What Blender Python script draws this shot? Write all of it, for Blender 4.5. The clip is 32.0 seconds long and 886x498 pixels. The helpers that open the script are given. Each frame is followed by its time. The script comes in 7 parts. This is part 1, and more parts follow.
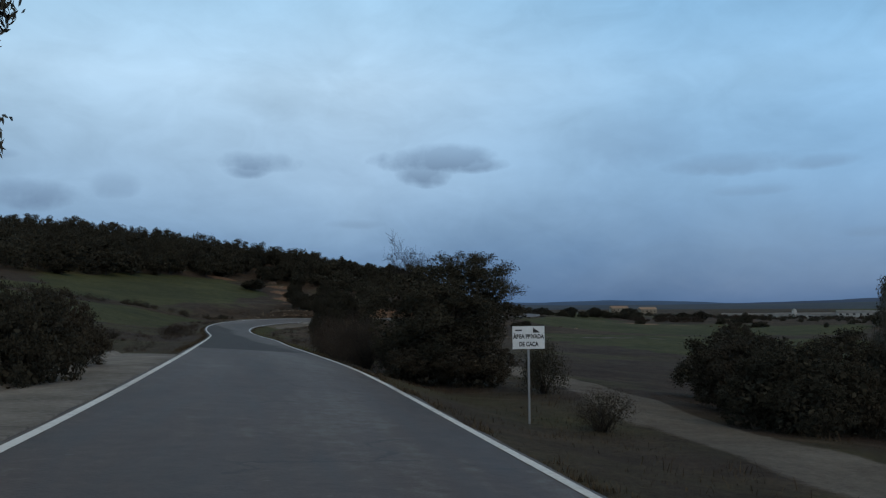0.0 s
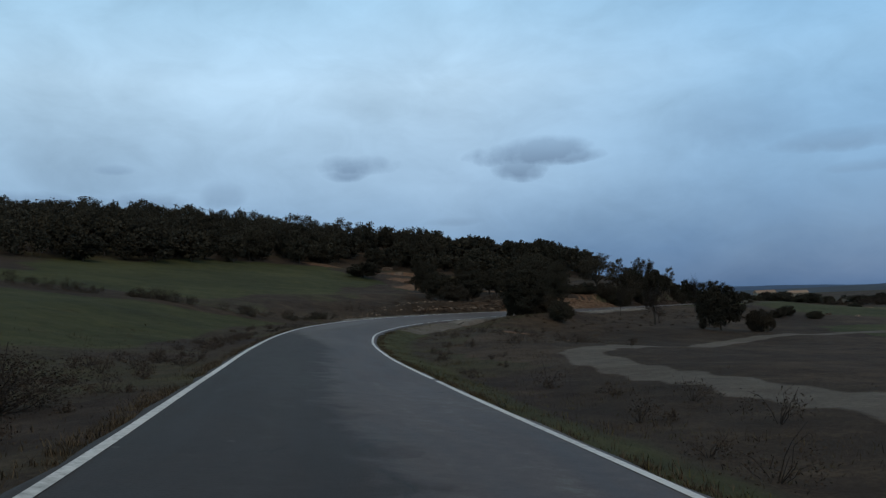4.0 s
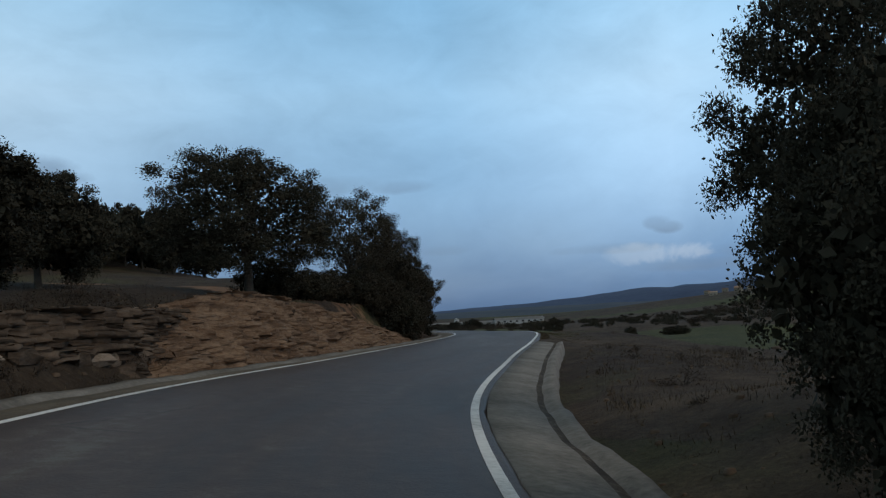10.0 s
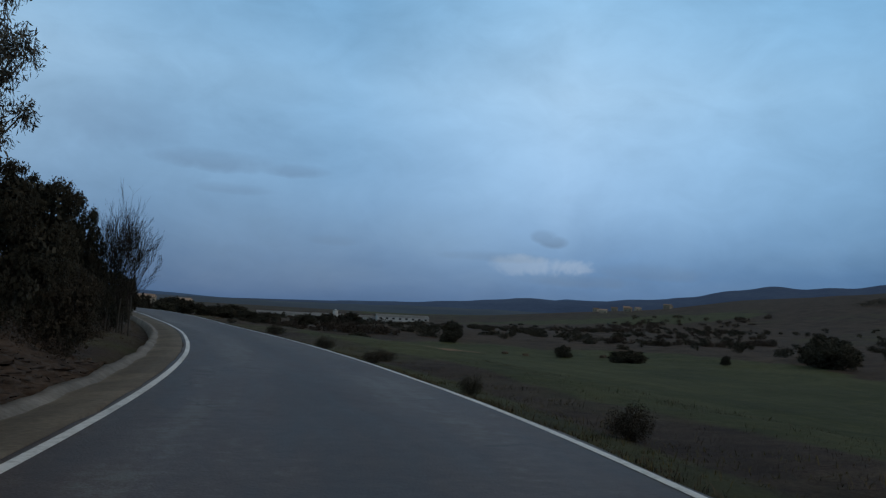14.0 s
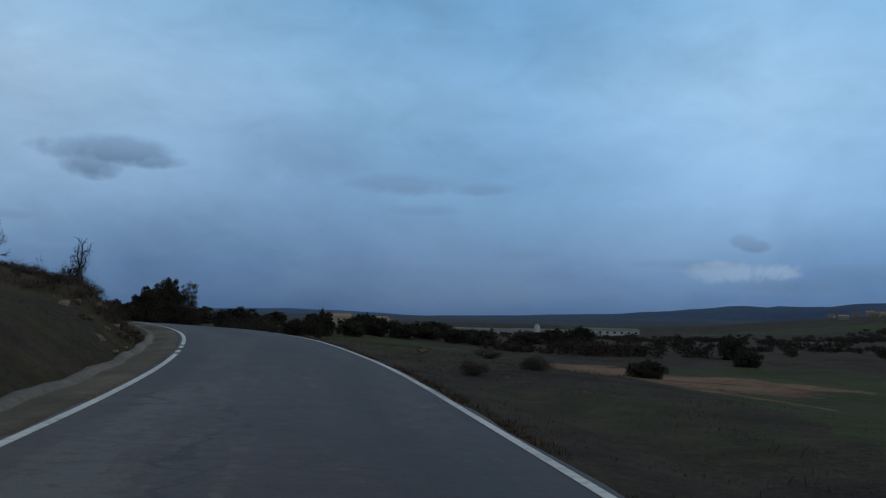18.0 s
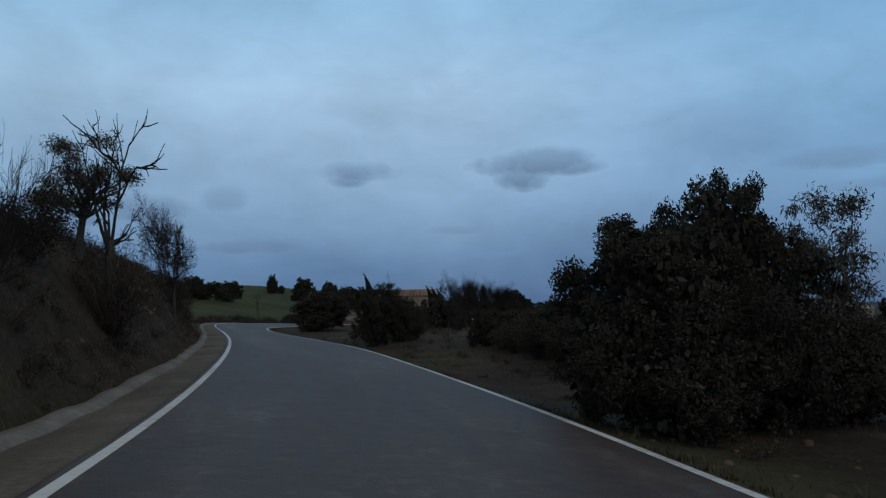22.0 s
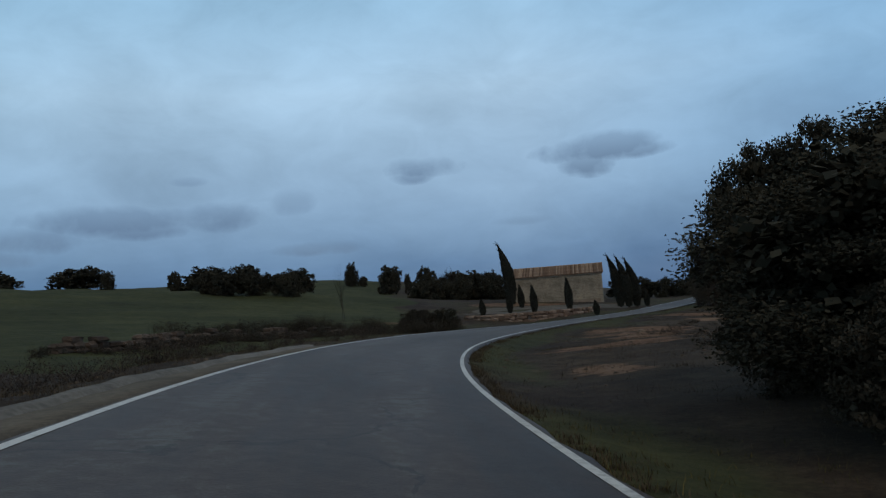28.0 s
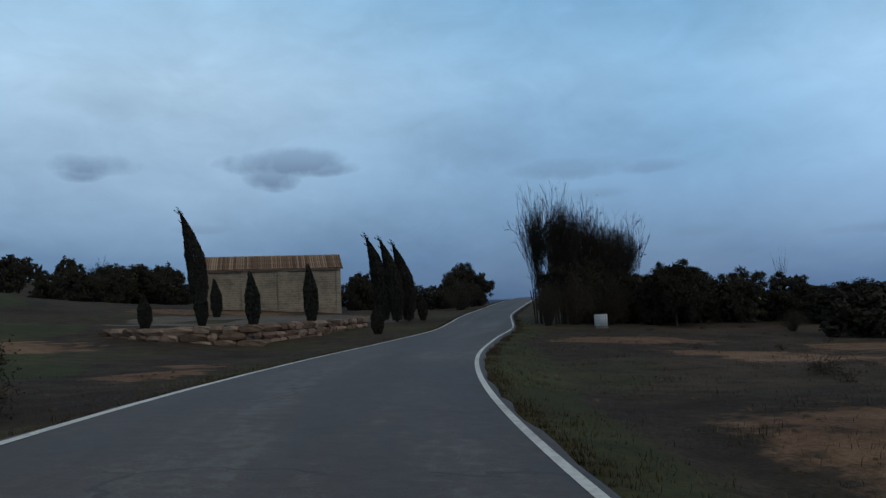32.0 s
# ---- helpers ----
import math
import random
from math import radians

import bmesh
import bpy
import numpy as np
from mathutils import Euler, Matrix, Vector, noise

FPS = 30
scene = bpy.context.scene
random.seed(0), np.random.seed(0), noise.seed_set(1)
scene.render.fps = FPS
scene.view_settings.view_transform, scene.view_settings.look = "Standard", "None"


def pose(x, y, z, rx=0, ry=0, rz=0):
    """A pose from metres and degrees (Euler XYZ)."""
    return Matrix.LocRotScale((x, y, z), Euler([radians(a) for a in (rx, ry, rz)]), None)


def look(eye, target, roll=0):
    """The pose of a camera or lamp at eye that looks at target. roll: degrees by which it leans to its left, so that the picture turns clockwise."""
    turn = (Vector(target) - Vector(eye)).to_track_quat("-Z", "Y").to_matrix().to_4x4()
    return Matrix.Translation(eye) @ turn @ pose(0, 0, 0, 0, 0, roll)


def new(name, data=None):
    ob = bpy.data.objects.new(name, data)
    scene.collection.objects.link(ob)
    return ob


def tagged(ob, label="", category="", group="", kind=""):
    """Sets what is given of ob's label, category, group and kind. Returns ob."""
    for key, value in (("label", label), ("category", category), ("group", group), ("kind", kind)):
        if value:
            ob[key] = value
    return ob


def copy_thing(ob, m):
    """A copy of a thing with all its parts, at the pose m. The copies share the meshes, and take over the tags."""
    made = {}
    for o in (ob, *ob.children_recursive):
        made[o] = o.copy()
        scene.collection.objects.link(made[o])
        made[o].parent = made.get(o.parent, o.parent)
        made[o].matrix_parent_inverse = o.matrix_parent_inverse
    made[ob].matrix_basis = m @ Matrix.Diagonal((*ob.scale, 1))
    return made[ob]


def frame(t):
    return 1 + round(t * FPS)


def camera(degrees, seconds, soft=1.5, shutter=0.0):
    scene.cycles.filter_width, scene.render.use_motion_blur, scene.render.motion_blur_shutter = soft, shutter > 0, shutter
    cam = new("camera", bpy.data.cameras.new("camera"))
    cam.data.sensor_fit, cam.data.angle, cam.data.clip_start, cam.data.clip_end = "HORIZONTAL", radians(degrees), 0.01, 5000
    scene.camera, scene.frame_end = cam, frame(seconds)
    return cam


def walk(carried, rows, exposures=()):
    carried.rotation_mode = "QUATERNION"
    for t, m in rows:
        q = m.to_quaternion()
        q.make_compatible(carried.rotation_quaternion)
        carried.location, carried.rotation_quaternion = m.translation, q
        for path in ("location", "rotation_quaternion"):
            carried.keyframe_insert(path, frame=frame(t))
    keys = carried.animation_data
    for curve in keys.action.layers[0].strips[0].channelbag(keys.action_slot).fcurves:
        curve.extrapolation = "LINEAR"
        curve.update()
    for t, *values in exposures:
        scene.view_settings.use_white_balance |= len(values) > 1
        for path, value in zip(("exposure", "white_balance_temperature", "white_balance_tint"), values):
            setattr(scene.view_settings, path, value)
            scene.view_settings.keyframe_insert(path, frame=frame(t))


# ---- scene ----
cam = camera(57.0, 32.0, 1.3)
PATH = [
    (0, (0.000, -0.000, 1.175), (0.000, 9.975, 1.880), -0.44),
    (0.5, (-1.481, 7.308, 1.031), (-2.049, 17.262, 1.803), -0.90),
    (1, (-3.098, 14.555, 0.950), (-4.034, 24.479, 1.748), -0.87),
    (1.5, (-4.868, 21.653, 0.882), (-5.988, 31.563, 1.620), -2.16),
    (2, (-6.667, 28.734, 0.777), (-7.924, 38.636, 1.394), -2.54),
    (2.5, (-8.605, 35.761, 0.623), (-9.913, 45.653, 1.282), -2.44),
    (4.5, (-16.273, 63.790, 0.208), (-17.467, 73.694, 0.909), -2.59),
    (5, (-18.388, 70.887, 0.132), (-19.612, 80.783, 0.894), -2.81),
    (5.5, (-20.479, 78.081, 0.067), (-21.683, 87.976, 0.870), -3.57),
    (6, (-22.341, 85.448, 0.044), (-23.418, 95.354, 0.879), -3.89),
    (6.5, (-24.002, 92.820, 0.033), (-24.705, 102.763, 0.831), -3.95),
    (7, (-25.394, 99.945, 0.033), (-25.600, 109.910, 0.839), -4.70),
    (7.5, (-26.370, 106.799, 0.021), (-25.857, 116.755, 0.800), -5.39),
    (8, (-26.641, 113.494, 0.044), (-25.353, 123.378, 0.855), -4.75),
    (8.5, (-26.406, 120.057, 0.075), (-24.314, 129.800, 0.920), -4.00),
    (9, (-25.652, 126.452, 0.092), (-22.713, 135.977, 0.898), -3.64),
    (9.5, (-24.161, 132.617, 0.103), (-20.467, 141.872, 0.935), -3.55),
    (10, (-22.219, 138.700, 0.080), (-17.559, 147.512, 0.885), -2.82),
    (10.5, (-19.556, 144.739, 0.066), (-13.999, 153.014, 0.862), -2.72),
    (11, (-16.264, 150.573, 0.027), (-10.039, 158.347, 0.921), -1.24),
    (11.5, (-12.545, 156.325, 0.011), (-5.953, 163.785, 0.954), -0.34),
    (12, (-8.580, 162.094, 0.010), (-1.898, 169.469, 0.988), 0.63),
    (12.5, (-4.598, 167.995, 0.011), (1.980, 175.468, 0.956), 1.07),
    (13, (-0.878, 173.946, 0.001), (5.416, 181.661, 0.939), 2.49),
    (13.5, (2.565, 179.887, -0.019), (8.575, 187.830, 0.866), 3.02),
    (14, (5.669, 185.839, -0.087), (11.481, 193.941, 0.671), 3.17),
    (14.5, (8.691, 191.651, -0.181), (14.288, 199.899, 0.625), 2.68),
    (15, (11.359, 197.522, -0.290), (16.576, 206.018, 0.484), 1.83),
    (15.5, (13.783, 203.410, -0.357), (18.581, 212.148, 0.426), 1.17),
    (17.5, (21.765, 228.105, -0.551), (25.701, 237.262, 0.261), 1.00),
    (18, (23.422, 234.390, -0.625), (27.212, 243.605, 0.216), 1.46),
    (18.5, (24.948, 240.697, -0.655), (28.546, 249.984, 0.242), 1.63),
    (19, (26.336, 247.132, -0.618), (29.627, 256.523, 0.368), 2.23),
    (19.5, (27.468, 253.817, -0.536), (30.263, 263.365, 0.473), 2.15),
    (20, (28.148, 260.704, -0.429), (30.252, 270.428, 0.570), 2.03),
    (20.5, (28.298, 267.687, -0.303), (29.460, 277.575, 0.636), 0.91),
    (21, (27.768, 274.565, -0.221), (27.844, 284.527, 0.645), 1.51),
    (21.5, (26.579, 281.082, -0.151), (25.840, 291.020, 0.684), 0.43),
    (22, (25.104, 287.308, -0.186), (23.892, 297.204, 0.595), -1.22),
    (22.5, (23.379, 293.482, -0.199), (21.793, 303.319, 0.652), -0.92),
    (23, (21.320, 299.644, -0.214), (19.486, 309.437, 0.636), -1.63),
    (23.5, (19.195, 305.840, -0.176), (17.213, 315.605, 0.676), -1.00),
    (24, (16.895, 312.005, -0.153), (14.782, 321.741, 0.715), -1.49),
    (24.5, (14.682, 318.168, -0.084), (12.438, 327.874, 0.789), -1.75),
    (25, (12.335, 324.245, -0.074), (9.990, 333.932, 0.731), -2.98),
    (25.5, (9.898, 330.157, -0.055), (7.437, 339.816, 0.756), -2.76),
    (27.5, (-0.073, 353.847, 0.026), (-2.429, 363.539, 0.751), -4.39),
    (28, (-2.278, 359.925, 0.047), (-4.316, 369.687, 0.780), -4.10),
    (28.5, (-4.258, 366.085, 0.030), (-5.808, 375.937, 0.765), -3.73),
    (29, (-5.925, 372.300, -0.022), (-7.020, 382.216, 0.668), -4.06),
    (29.5, (-7.349, 378.440, -0.092), (-8.039, 388.394, 0.574), -4.10),
    (30, (-8.427, 384.535, -0.176), (-8.775, 394.507, 0.482), -3.75),
    (30.5, (-9.282, 390.751, -0.232), (-9.250, 400.730, 0.414), -3.52),
    (31, (-9.833, 397.038, -0.310), (-9.341, 407.002, 0.375), -2.91),
    (31.5, (-10.109, 403.361, -0.386), (-8.962, 413.272, 0.286), -2.87),
    (32, (-10.054, 409.678, -0.447), (-8.251, 419.488, 0.264), -2.06),
]
EXPOSURES = [(0, -0.05, 6700, 10), (7, 0.0, 6850, 10), (10, 0.0, 6950, 10), (11, -0.05, 7000, 10), (13, -0.25, 6650, 10), (14, -0.3, 6550, 10), (18, -0.4, 6250, 10), (20, -0.38, 6150, 10), (22, -0.36, 6300, 10), (25, -0.25, 6500, 10), (28, -0.25, 6600, 10), (32, -0.22, 6600, 10)]
walk(cam, [(t, look(eye, target, roll)) for t, eye, target, roll in PATH], EXPOSURES)

# ---------------------------------------------------------------- nodes
def tree_of(owner):
    owner.use_nodes = True
    owner.node_tree.nodes.clear()
    return owner.node_tree


def node(nt, kind, ins=None, **props):
    n = nt.nodes.new(kind)
    for k, v in props.items():
        setattr(n, k, v)
    for k, v in (ins or {}).items():
        if isinstance(v, bpy.types.NodeSocket):
            nt.links.new(v, n.inputs[k])
        else:
            n.inputs[k].default_value = v
    return n


def calc(nt, op, a, b=0.0, c=0.0, clamp=False):
    return node(nt, "ShaderNodeMath", {0: a, 1: b, 2: c}, operation=op, use_clamp=clamp).outputs[0]


def ramp(nt, fac, stops):
    n = node(nt, "ShaderNodeValToRGB", {0: fac})
    el = n.color_ramp.elements
    while len(el) < len(stops):
        el.new(0.5)
    for e, (p, c) in zip(el, stops):
        e.position, e.color = p, (*c, 1)
    return n.outputs[0]


def blend(nt, fac, a, b, kind="MIX"):
    n = node(nt, "ShaderNodeMix", data_type="RGBA", blend_type=kind)
    for i, v in ((0, fac), (6, a), (7, b)):
        if isinstance(v, bpy.types.NodeSocket):
            nt.links.new(v, n.inputs[i])
        else:
            n.inputs[i].default_value = v if i == 0 else (*v, 1)
    return n.outputs[2]


# ---------------------------------------------------------------- sky
# azimuth (clockwise from +y), elevation, half width, half height in degrees, darkness
CLOUDS = [(-0.5, 10.3, 4.3, 1.0, 1.0), (-1.3, 9.3, 1.9, 0.9, 1.0), (2.3, 9.9, 2.2, 0.6, 0.9), (-12.9, 10.0, 2.9, 0.8, 0.85), (-13.6, 9.4, 1.6, 0.6, 0.8),
          (-22.0, 8.1, 1.5, 0.9, 0.4), (-26.9, 7.2, 2.9, 0.95, 0.9), (-33.6, 7.2, 5.2, 1.0, 0.95), (-32.0, 6.6, 3.0, 0.7, 0.9), (-38.6, 6.0, 2.8, 0.9, 0.9), (-20.4, 4.8, 3.2, 0.5, 0.7),
          (-28.9, 9.7, 1.3, 0.35, 0.4), (-5.9, 5.8, 2.2, 0.35, 0.4), (-41.0, 5.0, 3.4, 0.7, 0.7), (13.1, 11.3, 4.6, 2.0, 0.32), (19.8, 9.3, 4.8, 0.75, 0.55), (24.8, 9.1, 3.2, 0.5, 0.5),
          (20.8, 7.5, 2.8, 0.4, 0.36), (42.7, 5.6, 0.85, 0.5, 0.55), (43.4, 5.2, 0.95, 0.45, 0.75), (39.4, 4.0, 4.2, 0.4, 0.45), (45.5, 2.6, 4.5, 0.5, 0.55), (28.1, 4.5, 2.0, 0.4, 0.35), (66.5, 15.8, 1.7, 0.8, 0.45), (50.0, 3.4, 4.5, 0.6, 0.4)]
world = bpy.data.worlds.new("sky")
scene.world = world
nt = tree_of(world)
direction = node(nt, "ShaderNodeTexCoord").outputs["Generated"]
sep = node(nt, "ShaderNodeSeparateXYZ", {0: direction})
azim = calc(nt, "MULTIPLY", calc(nt, "ARCTAN2", sep.outputs[0], sep.outputs[1]), 57.2958)
elev = calc(nt, "MULTIPLY", calc(nt, "ARCSINE", sep.outputs[2]), 57.2958)
flat = node(nt, "ShaderNodeVectorMath", {0: direction, 1: (1.0, 1.0, 2.0)}, operation="MULTIPLY").outputs[0]
billow = node(nt, "ShaderNodeTexNoise", {"Vector": flat, "Scale": 4.0, "Detail": 7.0, "Roughness": 0.55, "Distortion": 0.4}).outputs[0]
wisps = node(nt, "ShaderNodeTexNoise", {"Vector": flat, "Scale": 11.0, "Detail": 5.0, "Roughness": 0.6, "Distortion": 0.7}).outputs[0]
puffs = node(nt, "ShaderNodeTexNoise", {"Vector": direction, "Scale": 26.0, "Detail": 4.0, "Roughness": 0.55}).outputs[0]
cover = ramp(nt, calc(nt, "DIVIDE", elev, 90.0, clamp=True),
             [(0.0, (0.070, 0.15, 0.30)), (0.035, (0.115, 0.225, 0.41)), (0.09, (0.275, 0.43, 0.63)), (0.17, (0.41, 0.605, 0.81)),
              (0.27, (0.315, 0.575, 0.83)), (0.42, (0.25, 0.255, 0.245)), (1.0, (0.235, 0.195, 0.155))])
glow = calc(nt, "ADD", calc(nt, "POWER", calc(nt, "DIVIDE", calc(nt, "SUBTRACT", azim, 45.0), 15.0), 2.0), calc(nt, "POWER", calc(nt, "DIVIDE", calc(nt, "SUBTRACT", elev, 9.0), 9.0), 2.0))
glow = calc(nt, "EXPONENT", calc(nt, "MULTIPLY", glow, -1.0))
shade = calc(nt, "ADD", calc(nt, "MULTIPLY_ADD", billow, 0.75, 0.47), calc(nt, "ADD", calc(nt, "MULTIPLY", glow, 0.3), calc(nt, "MULTIPLY", wisps, 0.28)))
cover = blend(nt, 1.0, cover, node(nt, "ShaderNodeCombineColor", {0: shade, 1: shade, 2: shade}).outputs[0], "MULTIPLY")
# the western part of the sky is the brighter, greyer one
east = calc(nt, "DIVIDE", calc(nt, "ADD", azim, 60.0), 130.0, clamp=True)
cover = blend(nt, 1.0, cover, ramp(nt, east, [(0.0, (0.86, 0.95, 0.96)), (0.2, (0.96, 0.98, 0.98)), (0.42, (1.0, 1.0, 1.0)), (0.58, (0.66, 0.79, 0.88)), (0.68, (0.60, 0.76, 0.87)), (0.8, (0.88, 0.95, 1.0)), (0.92, (0.66, 0.82, 0.92)), (1.0, (0.52, 0.7, 0.82))]), "MULTIPLY")
# paler air low over the valley
pale = calc(nt, "ADD", calc(nt, "POWER", calc(nt, "DIVIDE", calc(nt, "SUBTRACT", azim, 27.0), 20.0), 2.0), calc(nt, "POWER", calc(nt, "DIVIDE", calc(nt, "SUBTRACT", elev, 4.0), 4.5), 2.0))
pale = calc(nt, "EXPONENT", calc(nt, "MULTIPLY", pale, -1.0))
cover = blend(nt, calc(nt, "MULTIPLY", pale, 0.17), cover, (0.33, 0.43, 0.58))
thick = None
for az0, el0, wa, we, dark in CLOUDS:
    da = calc(nt, "DIVIDE", calc(nt, "SUBTRACT", azim, az0), wa)
    de = calc(nt, "DIVIDE", calc(nt, "SUBTRACT", elev, el0), we)
    r2 = calc(nt, "ADD", calc(nt, "MULTIPLY", da, da), calc(nt, "MULTIPLY", de, de))
    r2 = calc(nt, "ADD", r2, calc(nt, "ADD", calc(nt, "MULTIPLY_ADD", wisps, -1.5, 0.75), calc(nt, "MULTIPLY_ADD", puffs, -2.0, 1.0)))
    puff = calc(nt, "MULTIPLY", calc(nt, "SUBTRACT", 1.15, r2, clamp=True), dark)
    # thinner and paler at the top, thickest along the underside
    puff = calc(nt, "MULTIPLY", puff, calc(nt, "MULTIPLY_ADD", de, -0.32, 0.68, clamp=True))
    thick = puff if thick is None else calc(nt, "MAXIMUM", thick, puff)
cover = blend(nt, calc(nt, "MULTIPLY", thick, 0.95), cover, (0.115, 0.19, 0.32))
# a bright, ragged gap under the clouds, brightest at its eastern end
gleam = calc(nt, "ADD", calc(nt, "POWER", calc(nt, "DIVIDE", calc(nt, "SUBTRACT", azim, 41.8), 4.2), 2.0),
             calc(nt, "POWER", calc(nt, "DIVIDE", calc(nt, "SUBTRACT", elev, 3.5), 0.75), 2.0))
gleam = calc(nt, "SUBTRACT", 1.0, calc(nt, "ADD", gleam, calc(nt, "ADD", calc(nt, "MULTIPLY_ADD", puffs, -4.0, 2.0), calc(nt, "MULTIPLY_ADD", wisps, -5.0, 2.5))))
gleam = node(nt, "ShaderNodeMapRange", {0: gleam, 1: -0.1, 2: 1.3}, interpolation_type="SMOOTHSTEP").outputs[0]
gleam = calc(nt, "MULTIPLY", gleam, calc(nt, "MULTIPLY_ADD", calc(nt, "SUBTRACT", azim, 36.0), 0.11, 0.2, clamp=True))
cover = blend(nt, calc(nt, "MULTIPLY", gleam, 0.27), cover, (0.58, 0.66, 0.76))
clear = node(nt, "ShaderNodeTexSky", sky_type="NISHITA", sun_disc=False, sun_elevation=radians(12), sun_rotation=radians(215))
sky_bg = node(nt, "ShaderNodeBackground", {0: clear.outputs[0], 1: 0.08})
cloud_bg = node(nt, "ShaderNodeBackground", {0: cover, 1: 1.22})
gaps = calc(nt, "MULTIPLY_ADD", billow, -0.3, 1.05, clamp=True)
both = node(nt, "ShaderNodeMixShader", {0: gaps, 1: sky_bg.outputs[0], 2: cloud_bg.outputs[0]})
node(nt, "ShaderNodeOutputWorld", {0: both.outputs[0]})

sun = new("sun", bpy.data.lights.new("sun", "SUN"))
sun.data.energy, sun.data.angle, sun.data.color = 0.8, radians(40), (1.0, 0.86, 0.72)
sun.matrix_world = look((0, 0, 100), (-45, 65, 40))

# ---------------------------------------------------------------- materials
def material(name, stops, scale=1.0, rough=0.9, bump=0.3, fine=12.0, spread=0.0, metal=0.0, island=0.0, step=0.02, stretch=(1, 1, 1)):
    """A surface from a ramp over two scales of noise; spread varies it from object to object, island from piece to piece of a mesh."""
    m = bpy.data.materials.new(name)
    nt = tree_of(m)
    at = node(nt, "ShaderNodeTexCoord").outputs["Object"]
    if stretch != (1, 1, 1):
        at = node(nt, "ShaderNodeVectorMath", {0: at, 1: stretch}, operation="MULTIPLY").outputs[0]
    big = node(nt, "ShaderNodeTexNoise", {"Vector": at, "Scale": scale, "Detail": 5.0, "Roughness": 0.6}).outputs[0]
    small = node(nt, "ShaderNodeTexNoise", {"Vector": at, "Scale": scale * fine, "Detail": 4.0, "Roughness": 0.65}).outputs[0]
    fac = calc(nt, "ADD", calc(nt, "MULTIPLY", big, 0.6), calc(nt, "MULTIPLY", small, 0.4))
    if island:
        fac = calc(nt, "ADD", fac, calc(nt, "MULTIPLY_ADD", node(nt, "ShaderNodeNewGeometry").outputs["Random Per Island"], island, -island / 2))
    if spread:
        fac = calc(nt, "ADD", fac, calc(nt, "MULTIPLY_ADD", node(nt, "ShaderNodeObjectInfo").outputs["Random"], spread, -spread / 2))
    col = ramp(nt, fac, stops)
    b = node(nt, "ShaderNodeBump", {"Strength": bump, "Distance": step, "Height": small})
    p = node(nt, "ShaderNodeBsdfPrincipled", {"Base Color": col, "Roughness": rough, "Metallic": metal, "Normal": b.outputs[0], "Specular IOR Level": 0.2 if rough > 0.8 else 0.5})
    node(nt, "ShaderNodeOutputMaterial", {0: p.outputs[0]})
    return m


OAK_LEAF = material("oak_leaf", [(0.2, (0.021, 0.019, 0.013)), (0.5, (0.036, 0.033, 0.023)), (0.8, (0.056, 0.05, 0.034))], 0.6, 0.9, 0.0, island=0.45, spread=0.3)
SHRUB_LEAF = material("shrub_leaf", [(0.2, (0.024, 0.020, 0.014)), (0.5, (0.042, 0.035, 0.025)), (0.85, (0.066, 0.055, 0.038))], 0.6, 0.9, 0.0, island=0.45, spread=0.3)
GREY_LEAF = material("grey_leaf", [(0.2, (0.026, 0.024, 0.017)), (0.5, (0.055, 0.05, 0.034)), (0.85, (0.11, 0.098, 0.07))], 0.6, 0.65, 0.0, island=0.7, spread=0.2)
CYPRESS_LEAF = material("cypress_leaf", [(0.2, (0.009, 0.009, 0.006)), (0.5, (0.018, 0.018, 0.011)), (0.8, (0.034, 0.033, 0.02))], 0.6, 0.75, 0.0, island=0.7, spread=0.2)
BRUSH_LEAF = material("brush_leaf", [(0.2, (0.026, 0.019, 0.014)), (0.5, (0.048, 0.036, 0.027)), (0.85, (0.082, 0.061, 0.046))], 0.6, 0.9, 0.0, island=0.5, spread=0.3)
BARK = material("bark", [(0.3, (0.03, 0.026, 0.022)), (0.6, (0.075, 0.065, 0.055)), (0.8, (0.12, 0.105, 0.09))], 2.5, 0.95, 0.6, 10.0)
TWIG = material("twig", [(0.3, (0.014, 0.011, 0.010)), (0.7, (0.038, 0.030, 0.025))], 3.0, 0.9, 0.2, island=0.3, spread=0.2)
DRY_GRASS = material("dry_grass", [(0.15, (0.03, 0.021, 0.012)), (0.5, (0.066, 0.047, 0.028)), (0.85, (0.118, 0.086, 0.052))], 0.15, 0.9, 0.0, island=0.9)
GREEN_GRASS = material("green_grass", [(0.15, (0.03, 0.027, 0.009)), (0.5, (0.07, 0.06, 0.018)), (0.85, (0.14, 0.11, 0.036))], 0.2, 0.85, 0.0, island=0.8)
GRIT = material("grit", [(0.3, (0.06, 0.05, 0.039)), (0.5, (0.115, 0.095, 0.072)), (0.7, (0.2, 0.165, 0.125))], 0.5, 0.95, 0.5, 22.0)
CONCRETE = material("concrete", [(0.32, (0.08, 0.072, 0.063)), (0.5, (0.17, 0.154, 0.136)), (0.7, (0.28, 0.255, 0.228))], 0.7, 0.92, 0.4, 14.0)
EARTH = material("earth", [(0.35, (0.022, 0.016, 0.011)), (0.52, (0.05, 0.037, 0.026)), (0.68, (0.15, 0.13, 0.105))], 1.6, 0.95, 0.6, 9.0)
SANDSTONE = material("sandstone", [(0.32, (0.045, 0.028, 0.019)), (0.5, (0.13, 0.078, 0.049)), (0.66, (0.26, 0.17, 0.112))], 0.9, 0.95, 0.8, 9.0, spread=0.25, step=0.04, stretch=(1, 1, 4))
